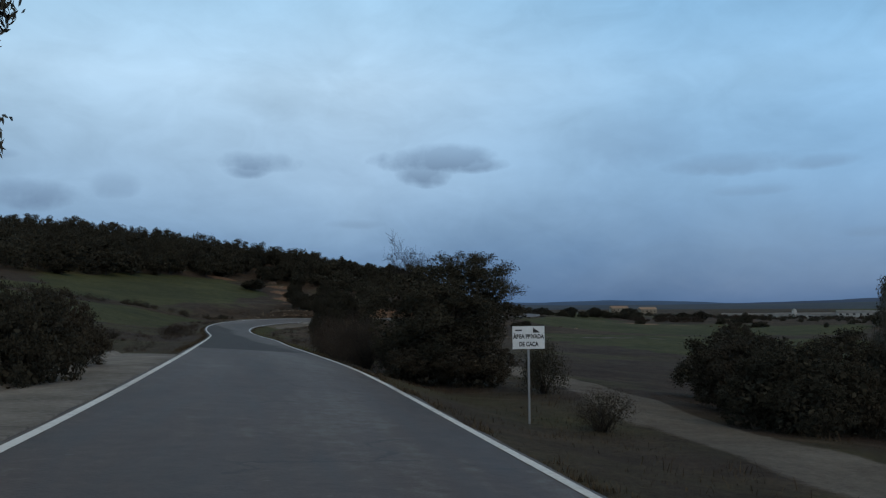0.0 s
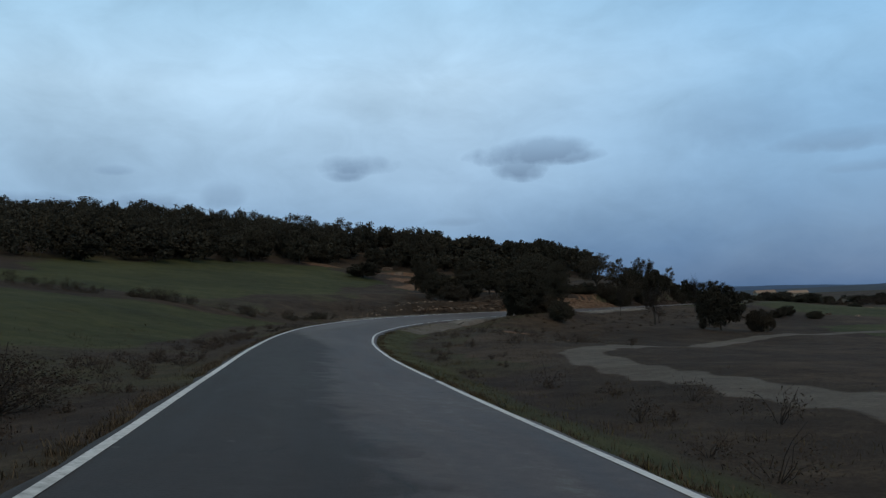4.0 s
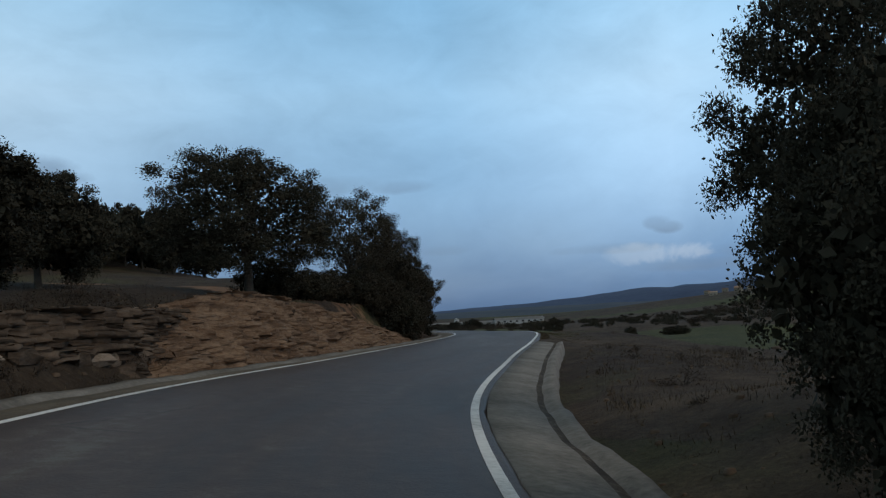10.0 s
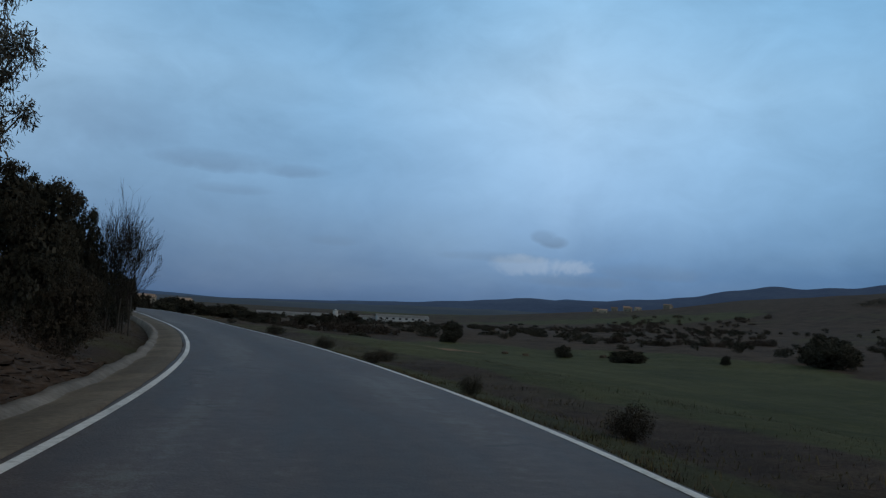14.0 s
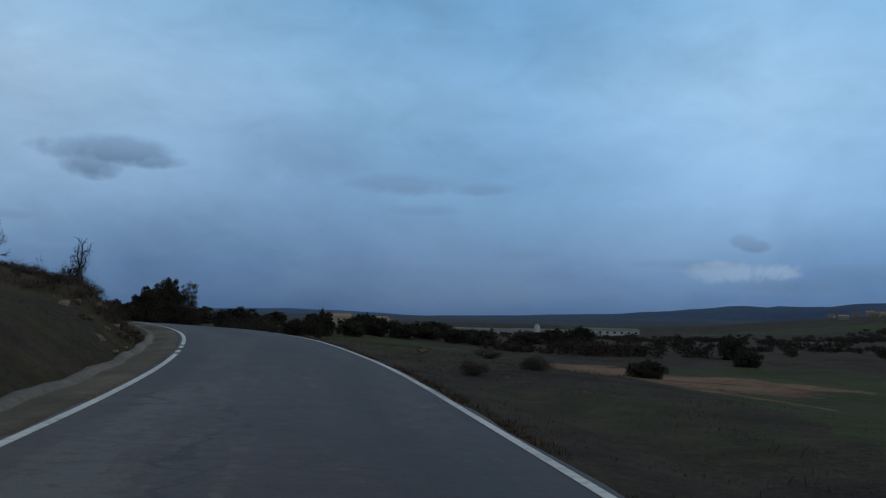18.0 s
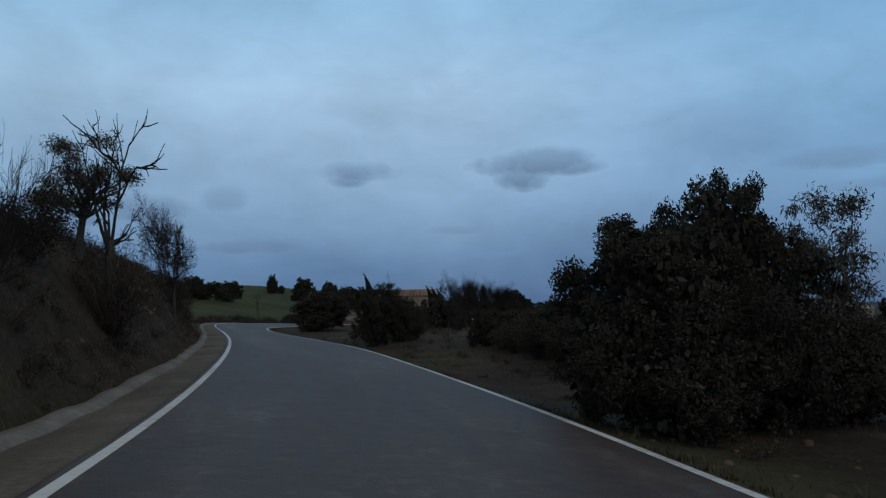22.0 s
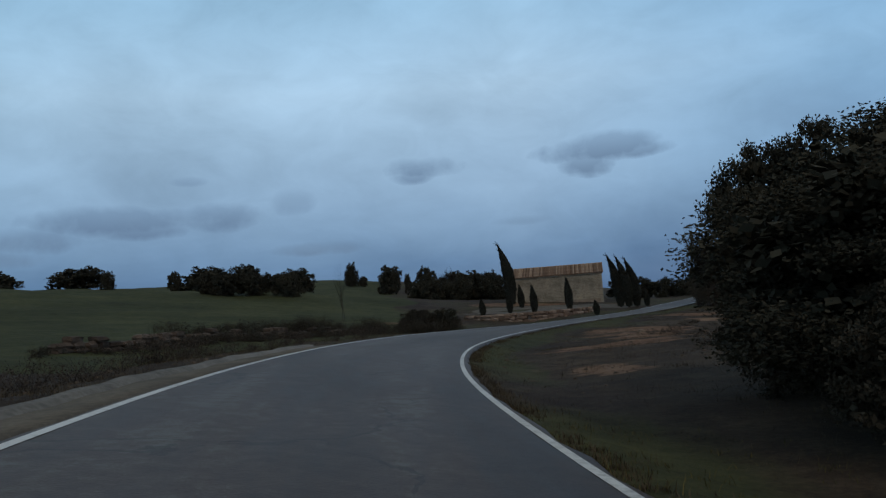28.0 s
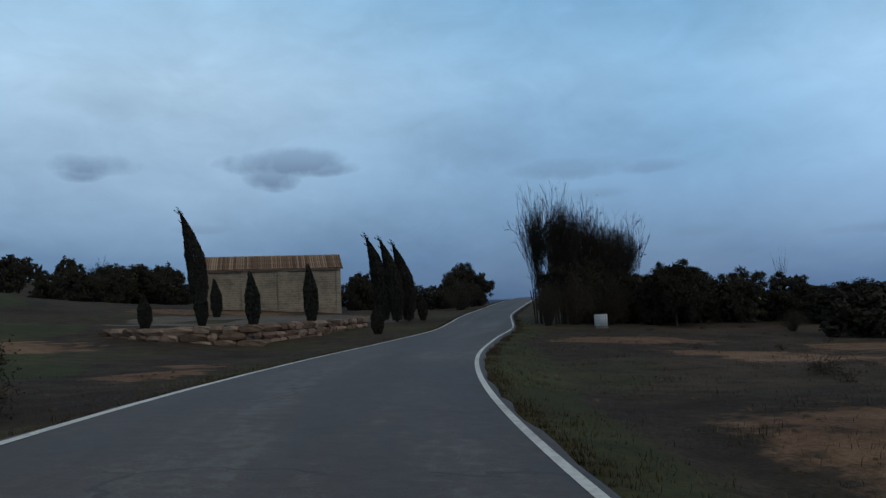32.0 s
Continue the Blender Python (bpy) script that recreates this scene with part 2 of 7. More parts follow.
GREY_STONE = material("grey_stone", [(0.3, (0.055, 0.038, 0.027)), (0.5, (0.13, 0.092, 0.066)), (0.72, (0.27, 0.205, 0.155))], 0.9, 0.95, 0.8, 9.0, spread=0.4, step=0.03)
WALL_STONE = material("wall_stone", [(0.3, (0.10, 0.062, 0.043)), (0.5, (0.2, 0.132, 0.095)), (0.7, (0.32, 0.23, 0.175))], 1.3, 0.95, 0.7, 7.0, spread=0.35, step=0.03)
DARK_STONE = material("dark_stone", [(0.3, (0.03, 0.021, 0.016)), (0.5, (0.07, 0.048, 0.035)), (0.72, (0.14, 0.10, 0.076))], 0.9, 0.95, 0.8, 9.0, spread=0.4, step=0.03)
ROOF_TILE = material("roof_tile", [(0.25, (0.09, 0.055, 0.038)), (0.5, (0.21, 0.135, 0.095)), (0.75, (0.38, 0.28, 0.205))], 3.0, 0.9, 0.3, 5.0, spread=0.42)
WHITE_METAL = material("white_metal", [(0.3, (0.55, 0.57, 0.58)), (0.6, (0.72, 0.74, 0.75))], 2.0, 0.55, 0.05)
ZINC = material("zinc", [(0.3, (0.22, 0.22, 0.22)), (0.7, (0.36, 0.36, 0.36))], 3.0, 0.5, 0.1, metal=0.7)
BLACK_PAINT = material("black_paint", [(0.3, (0.012, 0.012, 0.014)), (0.7, (0.022, 0.022, 0.024))], 5.0, 0.6, 0.0)
SHED_WHITE = material("shed_white", [(0.3, (0.27, 0.27, 0.26)), (0.7, (0.4, 0.4, 0.385))], 0.3, 0.7, 0.1)
SHED_ROOF = material("shed_roof", [(0.3, (0.22, 0.22, 0.22)), (0.7, (0.36, 0.36, 0.35))], 0.2, 0.8, 0.1)
DARK_GLASS = material("dark_glass", [(0.3, (0.01, 0.012, 0.015)), (0.7, (0.02, 0.022, 0.026))], 2.0, 0.15, 0.0)
PLASTER = material("plaster", [(0.3, (0.19, 0.16, 0.12)), (0.7, (0.32, 0.28, 0.22))], 0.6, 0.9, 0.2, spread=0.4)
WOOD_GREY = material("wood_grey", [(0.3, (0.10, 0.09, 0.08)), (0.7, (0.22, 0.2, 0.18))], 4.0, 0.85, 0.3, stretch=(1, 1, 0.1))


def asphalt():
    m = bpy.data.materials.new("asphalt")
    nt = tree_of(m)
    at = node(nt, "ShaderNodeTexCoord").outputs["Object"]
    grain = node(nt, "ShaderNodeTexNoise", {"Vector": at, "Scale": 55.0, "Detail": 3.0, "Roughness": 0.7}).outputs[0]
    chips = node(nt, "ShaderNodeTexVoronoi", {"Vector": at, "Scale": 38.0}).outputs[0]
    across = node(nt, "ShaderNodeUVMap", uv_map="lane").outputs[0]
    split = node(nt, "ShaderNodeSeparateXYZ", {0: across})
    lane, along = split.outputs[0], split.outputs[1]
    # wear runs along the road: patches and blots are drawn out lengthwise
    run = node(nt, "ShaderNodeCombineXYZ", {0: calc(nt, "MULTIPLY", lane, 4.8), 1: calc(nt, "MULTIPLY", along, 0.12)}).outputs[0]
    patch = node(nt, "ShaderNodeTexNoise", {"Vector": run, "Scale": 0.45, "Detail": 6.0, "Roughness": 0.55, "Distortion": 0.5}).outputs[0]
    streak = node(nt, "ShaderNodeTexNoise", {"Vector": run, "Scale": 2.6, "Detail": 5.0, "Roughness": 0.6, "Distortion": 0.3}).outputs[0]
    blot = node(nt, "ShaderNodeTexNoise", {"Vector": at, "Scale": 0.9, "Detail": 6.0, "Roughness": 0.65, "Distortion": 0.6}).outputs[0]
    mottle = node(nt, "ShaderNodeTexNoise", {"Vector": at, "Scale": 4.5, "Detail": 5.0, "Roughness": 0.7}).outputs[0]
    # worn wheel tracks, twice in each lane
    track = calc(nt, "COSINE", calc(nt, "MULTIPLY", lane, 6.2832 * 2.0))
    fac = calc(nt, "ADD", calc(nt, "MULTIPLY", patch, 0.55), calc(nt, "MULTIPLY", streak, 0.35))
    fac = calc(nt, "ADD", fac, calc(nt, "MULTIPLY", blot, 0.15))
    fac = calc(nt, "ADD", fac, calc(nt, "MULTIPLY", mottle, 0.36))
    fac = calc(nt, "ADD", fac, calc(nt, "MULTIPLY", grain, 0.36))
    fac = calc(nt, "ADD", fac, calc(nt, "MULTIPLY", track, -0.022))
    col = ramp(nt, fac, [(0.70, (0.0325, 0.0225, 0.0198)), (0.84, (0.057, 0.0395, 0.0345)), (0.94, (0.082, 0.0575, 0.0495)), (1.0, (0.115, 0.106, 0.095))])
    # a stretch resurfaced darker: the whole width at first, then the left lane alone
    reach = ramp(nt, calc(nt, "DIVIDE", node(nt, "ShaderNodeSeparateXYZ", {0: at}).outputs[1], 120.0, clamp=True),
                 [(0.255, (0, 0, 0)), (0.285, (0.92, 0.92, 0.92)), (0.365, (0.86, 0.86, 0.86)), (0.43, (0.60, 0.60, 0.60)), (0.6, (0.5, 0.5, 0.5)), (0.73, (0.6, 0.6, 0.6)), (0.77, (0.42, 0.42, 0.42)), (0.86, (0, 0, 0))])
    over = calc(nt, "SUBTRACT", calc(nt, "ADD", reach, calc(nt, "MULTIPLY_ADD", blot, 0.5, -0.25)), lane)
    newer = calc(nt, "MULTIPLY", node(nt, "ShaderNodeMapRange", {0: over, 1: -0.06, 2: 0.10}, interpolation_type="SMOOTHSTEP").outputs[0], node(nt, "ShaderNodeMapRange", {0: reach, 1: 0.02, 2: 0.3}).outputs[0])
    col = blend(nt, calc(nt, "MULTIPLY", newer, 0.72), col, (0.017, 0.0145, 0.0138))
    drops = node(nt, "ShaderNodeTexVoronoi", {"Vector": at, "Scale": 1.1, "Randomness": 1.0}).outputs[0]
    spatter = calc(nt, "MULTIPLY", calc(nt, "LESS_THAN", drops, calc(nt, "MULTIPLY_ADD", blot, 0.22, -0.075)), 0.45)
    col = blend(nt, spatter, col, (0.13, 0.118, 0.108))
    cracks = node(nt, "ShaderNodeTexVoronoi", {"Vector": node(nt, "ShaderNodeVectorMath", {0: at, 1: node(nt, "ShaderNodeTexNoise", {"Vector": at, "Scale": 1.1, "Detail": 4.0}).outputs[1]}, operation="ADD").outputs[0],
                   "Scale": 0.22}, feature="DISTANCE_TO_EDGE").outputs[0]
    crack = calc(nt, "MULTIPLY", calc(nt, "LESS_THAN", cracks, 0.006), calc(nt, "GREATER_THAN", patch, 0.5))
    col = blend(nt, calc(nt, "MULTIPLY", crack, 0.5), col, (0.012, 0.012, 0.012))
    b = node(nt, "ShaderNodeBump", {"Strength": 0.35, "Distance": 0.008, "Height": calc(nt, "ADD", grain, chips)})
    p = node(nt, "ShaderNodeBsdfPrincipled", {"Base Color": col, "Roughness": calc(nt, "ADD", calc(nt, "MULTIPLY_ADD", streak, 0.2, 0.5), calc(nt, "MULTIPLY", newer, 0.12)), "Specular IOR Level": 0.28, "Normal": b.outputs[0]})
    node(nt, "ShaderNodeOutputMaterial", {0: p.outputs[0]})
    return m


def line_paint():
    m = bpy.data.materials.new("line_paint")
    nt = tree_of(m)
    at = node(nt, "ShaderNodeTexCoord").outputs["Object"]
    wear = node(nt, "ShaderNodeTexNoise", {"Vector": at, "Scale": 9.0, "Detail": 6.0, "Roughness": 0.75}).outputs[0]
    slow = node(nt, "ShaderNodeTexNoise", {"Vector": at, "Scale": 0.35, "Detail": 3.0}).outputs[0]
    fac = calc(nt, "ADD", calc(nt, "MULTIPLY", wear, 0.7), calc(nt, "MULTIPLY", slow, 0.45))
    col = ramp(nt, fac, [(0.36, (0.10, 0.10, 0.10)), (0.45, (0.42, 0.42, 0.41)), (0.6, (0.66, 0.66, 0.65)), (0.8, (0.74, 0.74, 0.73))])
    p = node(nt, "ShaderNodeBsdfPrincipled", {"Base Color": col, "Roughness": 0.7})
    node(nt, "ShaderNodeOutputMaterial", {0: p.outputs[0]})
    return m


def soil():
    """The land: its cover (green crop, bare soil, dark scrub) is a mask on the mesh, broken up by noise."""
    m = bpy.data.materials.new("land")
    nt = tree_of(m)
    at = node(nt, "ShaderNodeTexCoord").outputs["Object"]
    cover_at = node(nt, "ShaderNodeVertexColor", layer_name="cover")
    mask = node(nt, "ShaderNodeSeparateColor", {0: cover_at.outputs[0]})
    n1 = node(nt, "ShaderNodeTexNoise", {"Vector": at, "Scale": 0.09, "Detail": 6.0, "Roughness": 0.62}).outputs[0]
    n2 = node(nt, "ShaderNodeTexNoise", {"Vector": at, "Scale": 0.9, "Detail": 6.0, "Roughness": 0.7}).outputs[0]
    n3 = node(nt, "ShaderNodeTexNoise", {"Vector": at, "Scale": 11.0, "Detail": 5.0, "Roughness": 0.75}).outputs[0]
    f = calc(nt, "ADD", calc(nt, "ADD", calc(nt, "MULTIPLY", n1, 0.35), calc(nt, "MULTIPLY", n2, 0.35)), calc(nt, "MULTIPLY", n3, 0.35))
    dry = ramp(nt, f, [(0.40, (0.019, 0.0133, 0.0103)), (0.5, (0.043, 0.0305, 0.023)), (0.58, (0.070, 0.050, 0.0375)), (0.68, (0.132, 0.096, 0.071))])
    crop = ramp(nt, f, [(0.40, (0.026, 0.029, 0.012)), (0.52, (0.050, 0.055, 0.021)), (0.64, (0.088, 0.088, 0.036))])
    dry = blend(nt, node(nt, "ShaderNodeMapRange", {0: n1, 1: 0.46, 2: 0.62}).outputs[0], dry, ramp(nt, f, [(0.40, (0.019, 0.018, 0.009)), (0.53, (0.044, 0.041, 0.019)), (0.66, (0.087, 0.077, 0.038))]))
    bare = ramp(nt, f, [(0.40, (0.085, 0.045, 0.027)), (0.52, (0.17, 0.095, 0.057)), (0.66, (0.28, 0.18, 0.115))])
    scrub = ramp(nt, f, [(0.40, (0.02, 0.014, 0.0095)), (0.53, (0.05, 0.035, 0.024)), (0.66, (0.105, 0.075, 0.05))])

    def edge(k, wide=0.55):
        a = calc(nt, "ADD", mask.outputs[k], calc(nt, "MULTIPLY_ADD", f, wide, -0.5 * wide))
        return node(nt, "ShaderNodeMapRange", {0: a, 1: 0.38, 2: 0.62}, interpolation_type="SMOOTHSTEP").outputs[0]

    col = blend(nt, edge(2), dry, scrub)
    col = blend(nt, edge(0, 0.4), col, crop)
    broken = calc(nt, "ADD", mask.outputs[1], calc(nt, "MULTIPLY_ADD", n2, 2.2, -1.1))
    col = blend(nt, node(nt, "ShaderNodeMapRange", {0: broken, 1: 0.4, 2: 0.85}, interpolation_type="SMOOTHSTEP").outputs[0], col, bare)
    gravel = ramp(nt, f, [(0.38, (0.062, 0.052, 0.042)), (0.52, (0.128, 0.111, 0.094)), (0.68, (0.215, 0.19, 0.165))])
    on = calc(nt, "ADD", cover_at.outputs[1], calc(nt, "MULTIPLY_ADD", f, 0.5, -0.25))
    col = blend(nt, node(nt, "ShaderNodeMapRange", {0: on, 1: 0.4, 2: 0.6}).outputs[0], col, gravel)
    b = node(nt, "ShaderNodeBump", {"Strength": 0.7, "Distance": 0.08, "Height": calc(nt, "ADD", n3, n2)})
    p = node(nt, "ShaderNodeBsdfPrincipled", {"Base Color": col, "Roughness": 0.97, "Normal": b.outputs[0]})
    p.inputs["Specular IOR Level"].default_value = 0.15
    node(nt, "ShaderNodeOutputMaterial", {0: p.outputs[0]})
    return m


ASPHALT, PAINT, LAND = asphalt(), line_paint(), soil()

# the road: its middle, its height and its cross slope, every 13 metres
ROAD_X = [6.31, 3.66, 0.99, -1.64, -4.52, -7.77, -11.12, -14.48, -18.33, -22.09, -25.29, -27.43, -27.36, -24.61, -19.56, -12.24, -4.41, 3.02, 9.30, 14.38, 18.42, 21.87, 25.04, 27.45, 28.49, 27.23, 24.02, 19.97, 15.37, 10.19, 4.74, -0.51, -5.12, -8.56, -10.60, -11.06, -10.03, -7.65, -3.96, 0.22, 3.64, 7.03, 11.01, 15.19, 19.32, 23.48, 27.63, 31.76, 35.90, 40.04]
ROAD_Y = [-30.29, -17.42, -4.56, 8.32, 21.14, 33.87, 46.57, 59.28, 71.84, 84.43, 97.17, 110.12, 123.25, 136.08, 148.17, 159.07, 169.63, 180.46, 191.99, 204.11, 216.61, 229.29, 242.04, 254.95, 268.04, 281.10, 293.84, 306.34, 318.65, 330.72, 342.68, 354.72, 367.03, 379.70, 392.68, 405.80, 418.89, 431.81, 444.42, 456.87, 469.56, 482.25, 494.78, 507.23, 519.71, 532.17, 544.64, 557.11, 569.59, 582.06]
ROAD_Z = [0.49, 0.28, 0.07, -0.16, -0.31, -0.54, -0.78, -0.96, -1.09, -1.13, -1.09, -1.02, -0.94, -0.93, -0.98, -1.10, -1.14, -1.20, -1.37, -1.55, -1.63, -1.73, -1.82, -1.69, -1.48, -1.36, -1.43, -1.42, -1.33, -1.28, -1.21, -1.13, -1.08, -1.17, -1.31, -1.49, -1.68, -1.83, -1.87, -1.80, -1.63, -1.37, -1.04, -0.68, -0.35, -0.04, 0.26, 0.53, 0.78, 1.04]
ROAD_TILT = [-0.060, -0.060, -0.062, -0.072, -0.086, -0.094, -0.096, -0.098, -0.106, -0.119, -0.131, -0.134, -0.123, -0.107, -0.086, -0.057, -0.029, -0.010, -0.013, -0.030, -0.038, -0.034, -0.024, -0.023, -0.034, -0.050, -0.065, -0.075, -0.086, -0.102, -0.116, -0.124, -0.123, -0.119, -0.111, -0.091, -0.053, -0.014, 0.002, 0.002, 0.000, 0.000, 0.000, 0.000, 0.000, 0.000, 0.000, 0.000, 0.000, 0.000]
ROAD_WIDTH = [4.58, 4.58, 4.58, 4.61, 4.68, 4.61, 4.50, 4.54, 4.58, 4.53, 4.47, 4.49, 4.59, 4.70, 4.72, 4.71, 4.79, 4.94, 4.99, 4.87, 4.68, 4.59, 4.65, 4.75, 4.82, 4.86, 4.91, 5.01, 5.05, 4.89, 4.67, 4.62, 4.72, 4.80, 4.80, 4.83, 4.91, 4.90, 4.79, 4.69, 4.62, 4.59, 4.61, 4.65, 4.68, 4.69, 4.70, 4.70, 4.71, 4.71]

# ---------------------------------------------------------------- the lie of the land
HALF = 2.40  # from the road's middle to its edge lines


def spline(values, count):
    """Points spaced evenly along a smooth curve through the given values (Catmull-Rom)."""
    v = np.asarray(values, float)
    v = np.concatenate([[2 * v[0] - v[1]], v, [2 * v[-1] - v[-2]]])
    u = np.linspace(0, len(values) - 1, count)
    i = np.minimum(u.astype(int), len(values) - 2)
    f = u - i
    a, b, c, d = v[i], v[i + 1], v[i + 2], v[i + 3]
    return 0.5 * (2 * b + (c - a) * f + (2 * a - 5 * b + 4 * c - d) * f**2 + (3 * b - a - 3 * c + d) * f**3)


NS = 1300
RX, RY, RZ, RT = (spline(v, NS) for v in (ROAD_X, ROAD_Y, ROAD_Z, ROAD_TILT))
RW = spline(ROAD_WIDTH, NS) / 2 - HALF  # how much wider than usual the half road is
_dx, _dy = np.gradient(RX), np.gradient(RY)
_len = np.hypot(_dx, _dy)
NX, NY = _dy / _len, -_dx / _len  # to the right of the road
RS = np.concatenate([[0], np.cumsum(np.hypot(np.diff(RX), np.diff(RY)))])


def near_road(x, y):
    """For places: index of the nearest road sample and the distance from the middle, to the right positive."""
    x, y = np.atleast_1d(np.asarray(x, float)), np.atleast_1d(np.asarray(y, float))
    idx = np.zeros(len(x), int)
    coarse = np.arange(0, NS, 10)
    for k in range(0, len(x), 20000):
        s = slice(k, k + 20000)
        d2 = (x[s, None] - RX[coarse]) ** 2 + (y[s, None] - RY[coarse]) ** 2
        c = coarse[np.argmin(d2, 1)]
        best = None
        for o in range(-10, 11):
            j = np.clip(c + o, 0, NS - 1)
            e = (x[s] - RX[j]) ** 2 + (y[s] - RY[j]) ** 2
            if best is None:
                best, bj = e, j
            else:
                bj, best = np.where(e < best, j, bj), np.minimum(e, best)
        idx[s] = bj
    side = (x - RX[idx]) * NX[idx] + (y - RY[idx]) * NY[idx]
    return idx, np.copysign(np.hypot(x - RX[idx], y - RY[idx]), side)


# places whose height is known: x, y, z
HEIGHTS_WEST = [(-26, -20, 1.0), (-22, 18, 0.6), (-40, 45, 2.0), (-32, 80, 0.0), (-60, 95, 4.5), (-67, 158, 7.4), (-43, 125, 1.6), (-100, 150, 13),
                (-45, 215, 7.6), (-31, 184, 3.0), (-75, 215, 14), (-85, 262, 20), (-115, 245, 24), (-150, 330, 27), (-45, 262, 15), (-14, 228, 7.5),
                (-10, 195, 3.2), (0, 260, 3.4), (8, 300, 2.8), (2, 325, 2.4), (-25, 345, 0.6), (-20, 400, -0.6), (-60, 400, 1.2), (-58, 497, 5.2),
                (-97, 640, 12.5), (-140, 720, 18), (-27, 483, -1.2), (-13, 509, -0.1), (-12, 491, -0.7), (-18.5, 464, -0.95), (-12.7, 462, -1.1), (-8.6, 471, -1.25), (-14, 480, -0.9), (-21.5, 453, -1.95), (-13, 448.5, -2.2), (-8.4, 454.5, -2.15), (-45, 545, 2.2), (-20, 640, 2.0), (-300, 500, 14)]
HEIGHTS_EAST = [(18, -10, -2.0), (25, 30, -3.0), (70, 30, -5.5), (14, 80, -2.8), (-12, 120, -3.0), (4, 136, -3.4), (60, 130, -5.5), (8, 165, -2.8),
                (35, 200, -4.2), (117, 300, -7.2), (150, 265, -6.0), (60, 250, -5.0), (210, 460, -8.5), (360, 850, -17), (62, 393, -3.6), (45, 300, -4.0),
                (40, 345, -4.2), (28, 385, -3.0), (12, 423, -2.8), (15, 462, -2.4), (60, 470, -3.2), (60, 600, -2.0), (1100, 520, 70), (700, 330, 24), (520, 560, -4),
                (2500, 2500, -14), (-2500, 3000, 10), (2500, -2000, -10), (-2500, -2000, 10), (0, 3500, -16), (300, -300, -8)]


def _through_heights():
    p = np.array(HEIGHTS_WEST + HEIGHTS_EAST, float)
    r = np.hypot(p[:, None, 0] - p[None, :, 0], p[:, None, 1] - p[None, :, 1])
    a = np.block([[r, np.ones((len(p), 1))], [np.ones((1, len(p))), np.zeros((1, 1))]])
    w = np.linalg.solve(a, np.concatenate([p[:, 2], [0]]))
    return p, w


_P, _W = _through_heights()


def lie(x, y):
    z = np.full(len(x), _W[-1])
    for (px, py, _), w in zip(_P, _W):
        z += w * np.hypot(x - px, y - py)
    return z


def ease(a, b, v):
    u = np.clip((v - a) / (b - a), 0, 1)
    return u * u * (3 - 2 * u)


# banks beside the road: side (-1 left), from y to y, height, distance from the edge line, width of the slope, length of the top
BANKS = [(-1, 157, 202, 1.9, 2.5, 1.3, 14), (-1, 136, 157, 0.95, 2.1, 0.9, 15), (-1, 134, 157, 0.35, 1.3, 0.9, 6), (-1, 244, 264, 1.1, 1.5, 2.0, 9), (-1, 264, 293, 1.8, 1.5, 2.2, 16), (-1, 293, 344, 2.9, 1.5, 2.4, 16),
         (-1, -25, 26, 0.9, 2.4, 3.0, 12), (1, 132, 152, 0.8, 2.3, 2.6, 6)]


# concrete gutters: side, from y to y, width of the apron
GUTTERS = [(-1, -24, 28, 1.25), (-1, 119, 393, 0.55), (1, 131, 172, 0.62)]


def waves(x, y):
    return (np.sin(x * 0.9 + 1.3 * np.sin(y * 0.31)) * np.sin(y * 0.77 + 1.1 * np.sin(x * 0.23)) * 0.06
            + np.sin(x * 0.21 + 2.0 * np.sin(y * 0.09)) * np.sin(y * 0.17 + 0.7) * 0.12)


def ground(x, y):
    x, y = np.atleast_1d(np.asarray(x, float)), np.atleast_1d(np.asarray(y, float))
    i, d = near_road(x, y)
    out = np.abs(d) - HALF - RW[i]
    reach = ease(1.4, 13.0, out)
    bed = RZ[i] + RT[i] * np.clip(d, -HALF - 2, HALF + 2)
    verge = bed - 0.10 - 0.25 * ease(0.3, 2.5, out)
    for side, y0, y1, apron in GUTTERS:  # a bed for the concrete, and soil up to its outer edge
        on = ease(y0, y0 + 3.0, RY[i]) * (1 - ease(y1 - 3.0, y1, RY[i])) * (np.sign(d) == side)
        verge = verge + on * (-0.24 * (1 - ease(0.75 + apron, 1.55 + apron, out)) + 0.12 * ease(1.05 + apron, 1.85 + apron, out) * (1 - ease(3.0, 5.5, out)))
    z = verge * (1 - reach) + lie(x, y) * reach
    ry = RY[i]
    for side, y0, y1, h, off, wide, top in BANKS:
        on = ease(y0 - 5, y0 + 5, ry) * (1 - ease(y1 - 5, y1 + 5, ry)) * (np.sign(d) == side)
        z += on * h * ease(off, off + wide, out) * (1 - ease(off + wide + 1.5, off + wide + top, out))
    z += waves(x, y) * ease(0.6, 3.0, out) * (1 + 2.0 * ease(30, 120, out))
    # the plain beyond the valley lies low, and climbs only towards the eastern hills
    r, az = np.hypot(x - 14, y - 220), np.degrees(np.arctan2(x - 14, y - 220))
    low = -0.5 + r * np.tan(np.radians(np.interp(az, (-12, 0, 34, 40, 46, 52, 58, 64), (0.3, -0.22, -0.3, -0.1, 0.45, 0.95, 2.0, 6.0))))
    z = np.where(r > 450, z + (np.minimum(z, low) - z) * ease(480, 800, r), z)
    return np.where(out < 0.35, np.minimum(bed - 0.10, z), z)


def height(x, y):
    return float(ground(x, y)[0])

